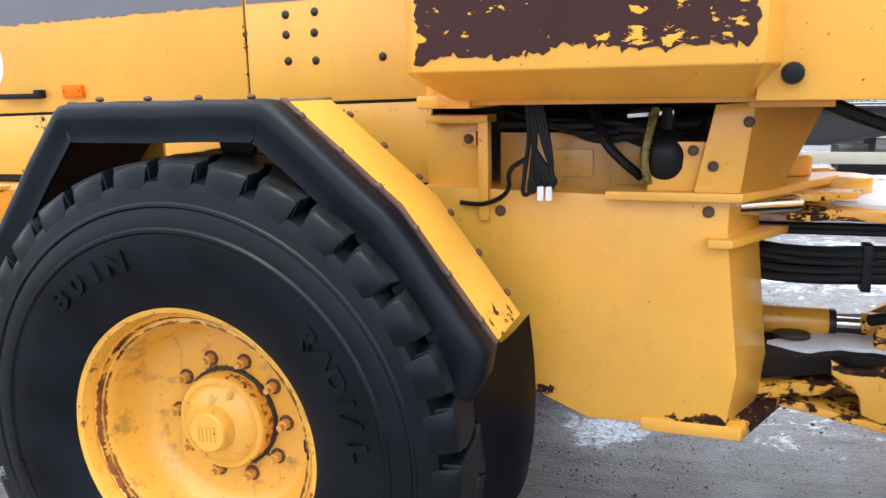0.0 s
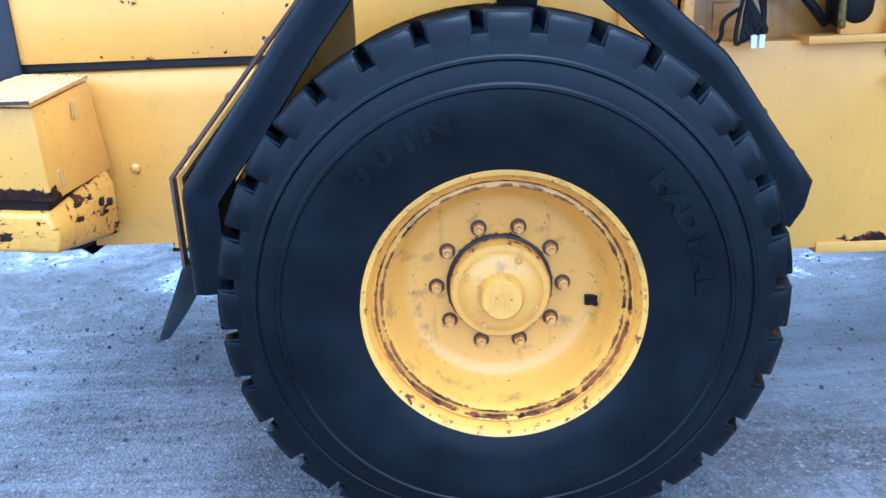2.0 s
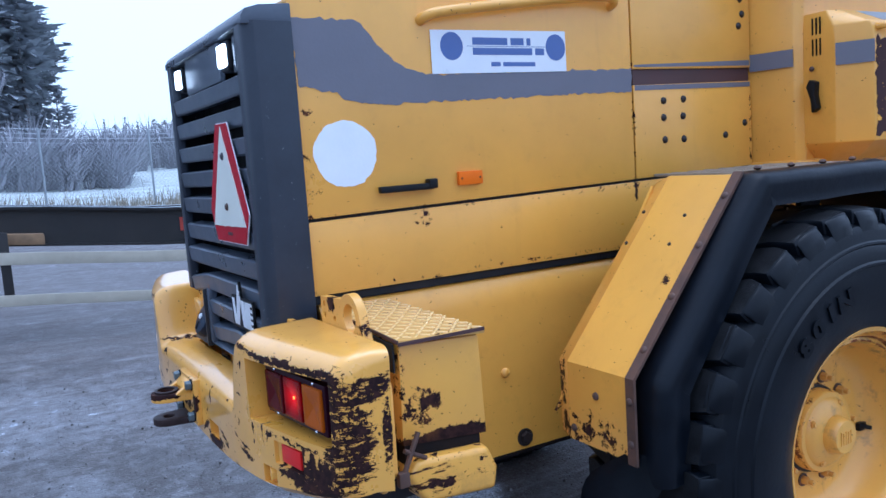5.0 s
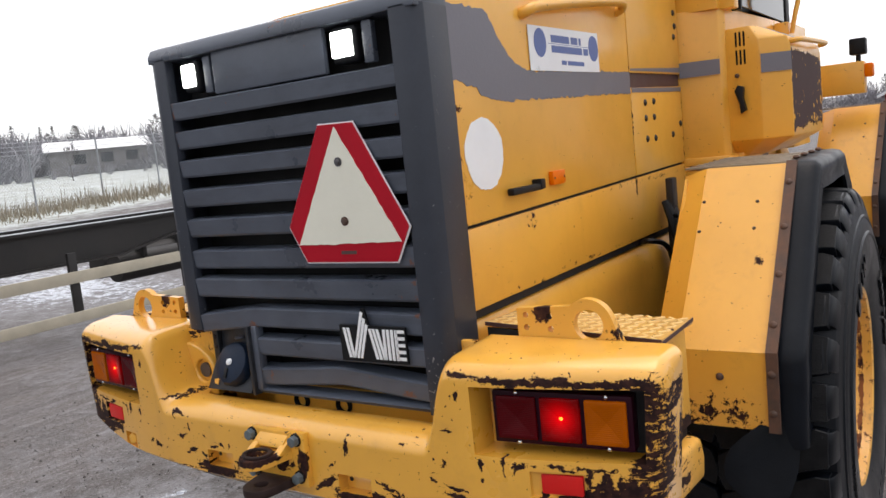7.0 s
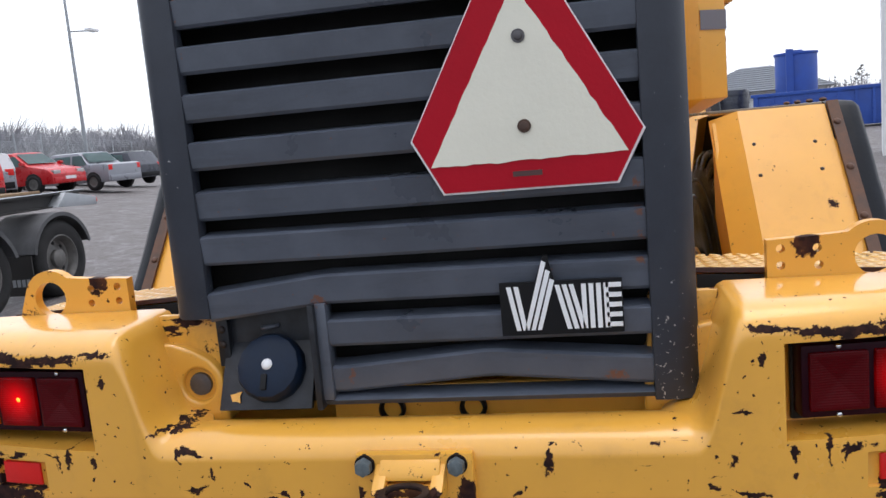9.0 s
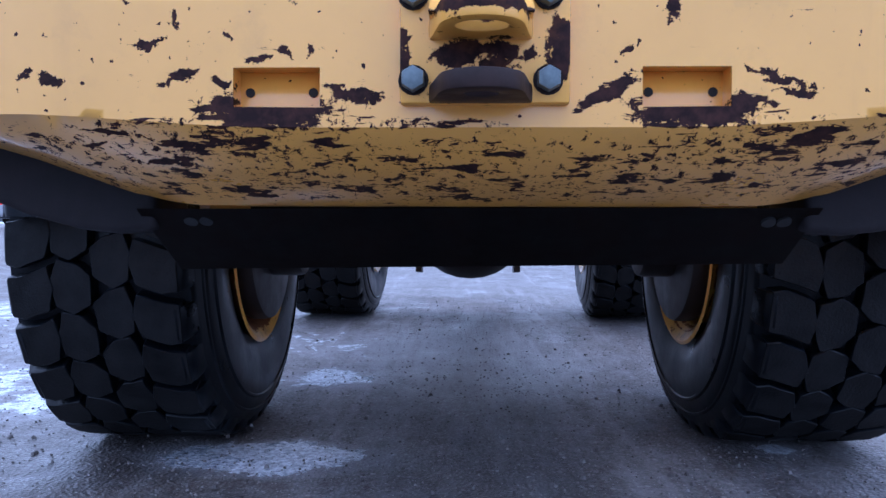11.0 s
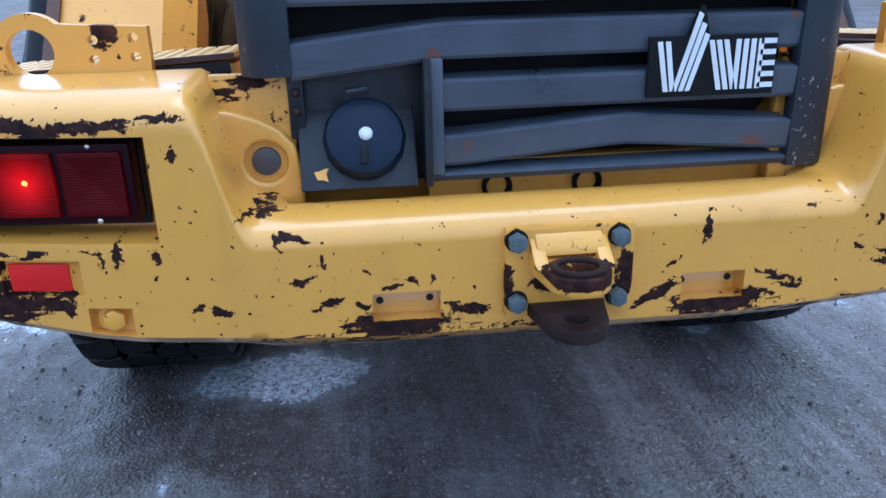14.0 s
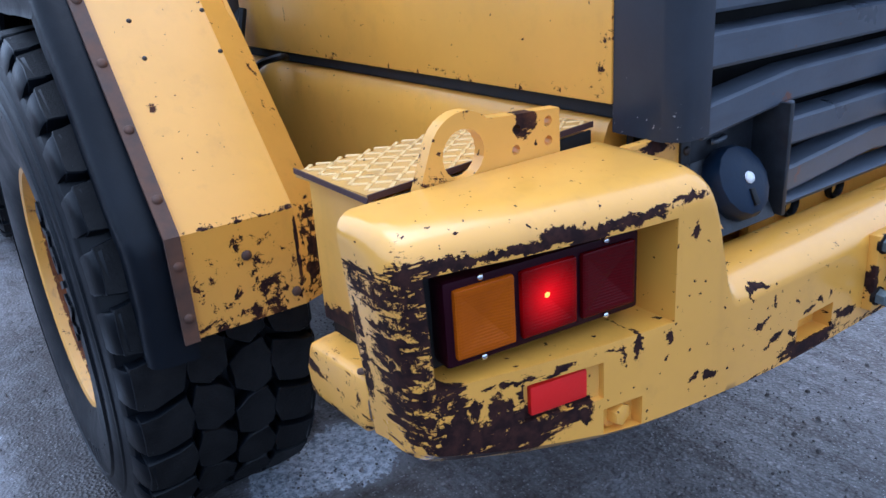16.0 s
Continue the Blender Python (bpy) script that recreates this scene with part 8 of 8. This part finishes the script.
def lamp_post(x, y, h, label, above=0.0):
    z = rise(x, y)
    root = thing("street_lamp", label, "street lamp", "yard lamps")
    part("pole", rod((x, y, z - 0.1), (x, y, z + h + above), 0.10, 0.05, 12), galvanised, root)
    part("arm", rod((x, y, z + h - 0.05), (x + 0.9, y - 0.5, z + h + 0.05), 0.035, n=8), galvanised, root)
    part("head", box(x + 0.6, x + 1.25, y - 0.75, y - 0.4, z + h, z + h + 0.14, 0.03), white_wall, root)


lamp_post(31.6, 23.0, 7.2, "tall grey yard lamp on a tapered pole", 3.2)
lamp_post(-8.8, 42.0, 4.6, "grey lamp post among frosted shrubs")


# buildings on the far side of the yard
def at(bearing, dist):
    return -3.0 + dist * math.cos(radians(bearing)), -0.5 + dist * math.sin(radians(bearing))


hx0, hy0 = at(-11.2, 60)
hz = rise(hx0, hy0)
house = thing("small_house", "small white house with grey hipped tile roof", "house", m=pose(hx0, hy0, hz, 0, 0, -11))
part("wall", box(-3, 3, -4.2, 4.2, -0.3, 2.2), white_wall, house)
rb = bmesh.new()
base = [rb.verts.new(p) for p in ((-3.6, -4.8, 2.15), (3.6, -4.8, 2.15), (3.6, 4.8, 2.15), (-3.6, 4.8, 2.15))]
ridge = [rb.verts.new(p) for p in ((0, -1.0, 3.9), (0, 1.0, 3.9))]
for q in ((base[0], base[1], ridge[0]), (base[1], base[2], ridge[1], ridge[0]), (base[2], base[3], ridge[1]), (base[3], base[0], ridge[0], ridge[1]), base[::-1]):
    rb.faces.new(q)
roof = part("roof", rb, roof_tile, house, "grey tiles with frost", 0)
rows = bmesh.new()
for k in range(12):
    t = k / 12
    box(-3.6 + 3.6 * t - 0.04, -3.6 + 3.6 * t + 0.06, -4.8 + 3.8 * t, 4.8 - 3.8 * t, 2.15 + 1.75 * t, 2.19 + 1.75 * t, bm=rows)
part("tile_course", rows, roof_tile, roof)
for y in (-3.0, -0.5, 2.2):
    w = part("window", box(-3.03, -2.98, y - 0.55, y + 0.55, 0.7, 1.9), galvanised, house)
    part("pane", box(-3.05, -3.03, y - 0.48, y + 0.48, 0.77, 1.83), window_dark, w)
part("porch_post", box(-4.4, -4.25, 3.0, 3.15, -0.3, 2.1), white_wall, house)
part("porch_roof", box(-4.8, -3.0, 2.6, 5.6, 2.05, 2.2), roof_tile, house)

cx0, cy0 = at(-15.0, 42)
cz = rise(cx0, cy0)
skip = thing("blue_container", "blue open steel container with ribbed sides", "container", m=pose(cx0, cy0, cz, 0, 0, -15))
part("body", box(-1.2, 1.2, -3.1, 2.9, 0.1, 1.75, 0.03), blue_steel, skip)
part("rim", box(-1.28, 1.28, -3.2, 3.0, 1.70, 1.85, 0.02), blue_steel, skip)
for k in range(9):
    part("rib", box(-1.28, -1.19, -2.9 + 0.7 * k, -2.78 + 0.7 * k, 0.1, 1.72), blue_steel, skip)
tx, ty = at(-13.6, 46)
tz = rise(tx, ty)
tank = thing("blue_tank", "round blue steel tank with a lidded top", "tank")
part("shell", rod((tx, ty, tz), (tx, ty, tz + 3.75), 1.02, n=40, off=0.03), blue_steel, tank)
part("lid", rod((tx, ty, tz + 3.74), (tx, ty, tz + 3.86), 1.07, n=40, off=0.02), blue_steel, tank)
part("hatch", rod((tx, ty, tz + 3.85), (tx, ty, tz + 3.98), 0.35, n=20), blue_steel, tank)
part("ladder", box(tx - 1.15, tx - 1.08, ty + 0.4, ty + 0.75, tz, tz + 4.0), blue_steel, tank)
wx, wy = at(-21.6, 22)
hall = thing("corrugated_hall", "pale corrugated steel wall of a hall", "building", m=pose(wx, wy, rise(wx, wy), 0, 0, -18))
wb = bmesh.new()
pts = []
for k in range(61):
    pts.append((-0.06 if k % 2 else 0.0, 1.30 - k * 0.12))
prism([(2.0, 1.30)] + [p for p in pts] + [(2.0, 1.30 - 60 * 0.12)], "z", -0.3, 6.5, bm=wb)
part("wall", wb, white_wall, hall, smooth=0)

bx0, by0 = at(-0.2, 85)
bz = rise(bx0, by0)
barn = thing("red_barn", "red wooden hall with white trim and dark roof", "building", m=pose(bx0, by0, bz))
part("wall", prism([(-6.0, -0.3), (-6.0, 1.5), (0, 4.2), (6.0, 1.5), (6.0, -0.3)], "x", 0, 12), barn_red, barn)
for s in (-1, 1):
    part("roof", prism([(0, 4.2), (s * 6.6, 1.25), (s * 6.6, 1.5), (0, 4.55)], "x", -0.5, 12.5), roof_tile, barn)
    part("bargeboard", prism([(0, 4.15), (s * 6.6, 1.15), (s * 6.6, 1.4), (0, 4.5)], "x", -0.62, -0.5), white_wall, barn)
for y in (-3.2, 0.3, 3.7):
    part("gate", box(-0.08, 0.0, y - 1.2, y + 1.2, -0.2, 1.5), white_wall, barn)
ux, uy = at(-3.7, 84)
uz = rise(ux, uy)
truck = thing("white_box_truck", "white box truck body on a dark chassis", "truck", m=pose(ux, uy, uz, 0, 0, -4))
part("box_body", box(-3.5, 3.5, -1.7, 1.5, 0.75, 3.1, 0.03), white_wall, truck)
part("chassis", box(-3.4, 3.4, -1.3, 1.1, 0.45, 0.75), grime_black, truck)
for x in (-2.4, 2.2):
    for y in (-1.35, 1.15):
        part("wheel", rod((x, y - 0.15, 0.42), (x, y + 0.15, 0.42), 0.42, n=24), truck_rubber, truck)
vx, vy = at(-6.2, 125)
car("white_van", "white van parked far off", park(vx, vy, 80), 4.4, 1.8, 1.8, white_wall, "van")
for k, (bg, dd) in enumerate(((-7.3, 47), (-9.6, 48))):
    qx, qy = at(bg, dd)
    qz = rise(qx, qy)
    pt = thing("plastic_tank", "dark grey round plastic tank", "tank", "plastic tanks")
    part("shell", rod((qx, qy, qz), (qx, qy, qz + 2.3), 0.95, n=32, off=0.12), car_dark, pt)
    for h in (0.5, 1.0, 1.5, 1.95):
        part("band", rod((qx, qy, qz + h), (qx, qy, qz + h + 0.08), 0.975, n=32), car_dark, pt)
lx, ly = at(56.4, 76)
lodge = thing("low_white_building", "long low building with a frosted roof", "building", m=pose(lx, ly, rise(lx, ly), 0, 0, 60))
part("wall", box(-2.6, 2.6, -3.9, 3.9, -0.5, 2.0), grey_boards, lodge)
for y in (-2.6, -0.6, 1.6):
    part("window", box(-2.63, -2.58, y - 0.5, y + 0.5, 0.8, 1.6), window_dark, lodge)
part("roof", prism([(-3.1, 1.95), (0, 2.9), (3.1, 1.95)], "y", -4.3, 4.3), white_wall, lodge, "frost-white roof")


# vegetation
class Leafage:
    def __init__(self):
        self.v, self.f = [], []

    def blade(self, p, q, w):
        p, q = Vector(p), Vector(q)
        n = (q - p).cross(Vector((0.3, 0.2, 1))).normalized() * w
        i = len(self.v)
        self.v += [tuple(p - n), tuple(p + n), tuple(q)]
        self.f.append((i, i + 1, i + 2))

    def limb(self, p, q, r0, r1):
        p, q = Vector(p), Vector(q)
        d = (q - p).normalized()
        u = d.cross(Vector((0.9, 0.1, 0.2))).normalized()
        w = d.cross(u)
        i = len(self.v)
        for c, r in ((p, r0), (q, r1)):
            for k in range(5):
                a = k * 2 * math.pi / 5
                self.v.append(tuple(c + r * (math.cos(a) * u + math.sin(a) * w)))
        for k in range(5):
            self.f.append((i + k, i + (k + 1) % 5, i + 5 + (k + 1) % 5, i + 5 + k))

    def mesh(self, name, mtl):
        me = bpy.data.meshes.new(name)
        me.from_pydata(self.v, [], self.f)
        me.materials.append(mtl)
        return me


def conifer(trunk, crown, x, y, z, h, rng, pine=False, dense=1.0):
    lean = Vector((rng.uniform(-0.03, 0.03), rng.uniform(-0.03, 0.03), 1)) * h
    o = Vector((x, y, z))
    trunk.limb(o, o + lean * 0.55, 0.018 * h, 0.011 * h)
    trunk.limb(o + lean * 0.55, o + lean, 0.011 * h, 0.002 * h)
    start = 0.42 if pine else 0.10
    for k in range(int(h * 16 * dense)):
        t = start + (1 - start) * rng.random() ** (0.8 if pine else 1.15)
        a = rng.uniform(0, 6.283)
        reach = h * (0.20 * math.sin(math.pi * min(1, (t - start) / (1 - start) * 0.85 + 0.15)) if pine else 0.19 * (1.03 - t)) * rng.uniform(0.5, 1.15)
        c = o + lean * t
        tip = c + Vector((math.cos(a) * reach, math.sin(a) * reach, reach * (0.25 if pine else -0.35) + rng.uniform(-0.2, 0.2)))
        m = c.lerp(tip, 0.45)
        for _ in range(3):
            s = h * rng.uniform(0.022, 0.05)
            j = Vector((rng.uniform(-1, 1), rng.uniform(-1, 1), rng.uniform(-0.6, 0.5))) * s
            base = m.lerp(tip, rng.random() * 0.8)
            crown.blade(base, tip + j, s * 0.8)


def bare_tree(out, x, y, z, h, rng, spread=0.32, fine=1.0):
    o = Vector((x, y, z))

    def grow(p, d, ln, r, level):
        q = p + d * ln
        out.limb(p, q, r, r * 0.6)
        if level == 0:
            for _ in range(int(4 * fine)):
                e = (d + Vector((rng.uniform(-1, 1), rng.uniform(-1, 1), rng.uniform(-0.4, 1))) * 0.7).normalized()
                s = p.lerp(q, rng.uniform(0.3, 1))
                out.blade(s, s + e * ln * rng.uniform(0.5, 1.0), 0.012 * h ** 0.5)
            return
        for _ in range(rng.randint(3, 4)):
            e = (d + Vector((rng.uniform(-1, 1), rng.uniform(-1, 1), rng.uniform(-0.1, 0.8))) * spread * 2).normalized()
            grow(p.lerp(q, rng.uniform(0.55, 1.0)), e, ln * rng.uniform(0.5, 0.75), r * 0.5, level - 1)
    grow(o, Vector((rng.uniform(-0.06, 0.06), rng.uniform(-0.06, 0.06), 1)), h * 0.42, 0.014 * h, 3)


def shrub(out, x, y, z, h, rng, n=40):
    o = Vector((x, y, z))
    for _ in range(n):
        a, s = rng.uniform(0, 6.283), rng.uniform(0.1, 0.75)
        tip = o + Vector((math.cos(a) * h * s, math.sin(a) * h * s, h * rng.uniform(0.45, 1.05)))
        mid = o.lerp(tip, 0.5) + Vector((rng.uniform(-1, 1), rng.uniform(-1, 1), 0.6)) * h * 0.08
        out.blade(o + Vector((math.cos(a), math.sin(a), 0)) * h * 0.1, mid, 0.02 * h)
        for _ in range(3):
            out.blade(mid, tip + Vector((rng.uniform(-1, 1), rng.uniform(-1, 1), rng.uniform(-1, 0.6))) * h * 0.22, 0.016 * h)


rng = random.Random(77)
# single trees beyond the fence
for k in range(9):
    b_deg = (90.5, 93.0, 95.5, 98.5, 101.5, 104.5, 107.0, 87.5, 84.0)[k]
    x, y = at(b_deg, rng.uniform(52, 60))
    z = rise(x, y) - 0.2
    h = rng.uniform(9.5, 12.5) * (1.0 if b_deg > 86 else 0.65)
    tr, cr = Leafage(), Leafage()
    conifer(tr, cr, x, y, z, h, rng, pine=k % 2 == 0, dense=1.6)
    root = thing("conifer", "tall dark frosted conifer" if k % 2 else "tall pine with an open frosted crown", "tree", "trees beyond the fence")
    for nm, lf, mt in (("trunk", tr, bark), ("crown", cr, needles)):
        o = new(nm, lf.mesh(nm, mt))
        o.parent = root
for k in range(8):
    x, y = at(88.0 + 2.6 * k, rng.uniform(47, 51))
    lf = Leafage()
    bare_tree(lf, x, y, rise(x, y) - 0.1, rng.uniform(6.5, 9), rng)
    tagged(new("bare_birch", lf.mesh("bare_birch", bark if k % 2 else twigs)), "leafless frosted birch with fine branches", "tree", "bare trees beyond the fence")
for b_deg, dd, h in ((66.0, 46, 4.2), (63.0, 52, 3.5), (58.0, 60, 3.5), (71.0, 50, 4.0)):
    x, y = at(b_deg, dd)
    lf = Leafage()
    bare_tree(lf, x, y, rise(x, y) - 0.1, h, rng)
    tagged(new("bare_birch", lf.mesh("bare_birch", bark)), "leafless frosted birch with fine branches", "tree", "bare trees beyond the fence")
# woods as a mass
tr, cr, far = Leafage(), Leafage(), Leafage()
for k in range(230):
    x, y = at(rng.uniform(85, 122), rng.uniform(60, 80))
    conifer(tr, cr, x, y, rise(x, y) - 0.3, rng.uniform(11, 16), rng, rng.random() < 0.5, 0.8)
for k in range(620):
    b_deg = rng.uniform(-32, 82)
    if 8 < b_deg < 24:
        continue
    dd = rng.uniform(135, 185)
    x, y = at(b_deg, dd)
    top = 7.5 if b_deg > 40 else 6.5
    conifer(tr, far, x, y, rise(x, y) - 0.3, (0.55 + 0.45 * rng.random() ** 3) * top, rng, rng.random() < 0.45, 0.7)
tagged(new("near_woods", cr.mesh("near_woods", needles)), "dark blue-green woods with frosted treetops", "woods", kind="stuff")
tagged(new("distant_woods", far.mesh("distant_woods", far_needles)), "pale frosted woods along the horizon, haze put into their colour", "woods", kind="stuff")
tagged(new("distant_trunks", tr.mesh("distant_trunks", bark)), "trunks of the distant woods", "woods", kind="stuff")
sh = Leafage()
for k in range(1250):
    b_deg = rng.uniform(24, 118)
    near = b_deg > 80
    dd = rng.uniform(38, 58) if near else rng.uniform(66, 118)
    x, y = at(b_deg, dd)
    low = 0.36 if 52.5 < b_deg < 60.0 and dd < 84 else 1.0
    shrub(sh, x, y, rise(x, y) - 0.1, rng.uniform(1.6, 3.6) if near else rng.uniform(2.0, 4.6) * low, rng, 34)
for k in range(260):
    x, y = at(rng.uniform(-30, 10), rng.uniform(100, 120))
    shrub(sh, x, y, rise(x, y) - 0.1, rng.uniform(1.5, 3.5), rng, 24)
tagged(new("frosted_thicket", sh.mesh("frosted_thicket", twigs)), "grey-lavender frosted thicket beyond the field", "shrubs", kind="stuff")
gr = Leafage()
for k in range(9000):
    d = rng.uniform(0, 62)
    x, y = along(d)
    x, y = x + rng.gauss(0, 0.8), y + rng.gauss(-0.6, 0.9)
    z = rise(x, y)
    h = rng.uniform(0.15, 0.6) * (1.8 if rng.random() < 0.06 else 1)
    gr.blade((x, y, z - 0.02), (x + rng.uniform(-0.25, 0.25), y + rng.uniform(-0.2, 0.2), z + h), 0.018)
tagged(new("dry_grass", gr.mesh("dry_grass", dry_grass)), "dry frosted grass along the fence", "grass", kind="stuff")
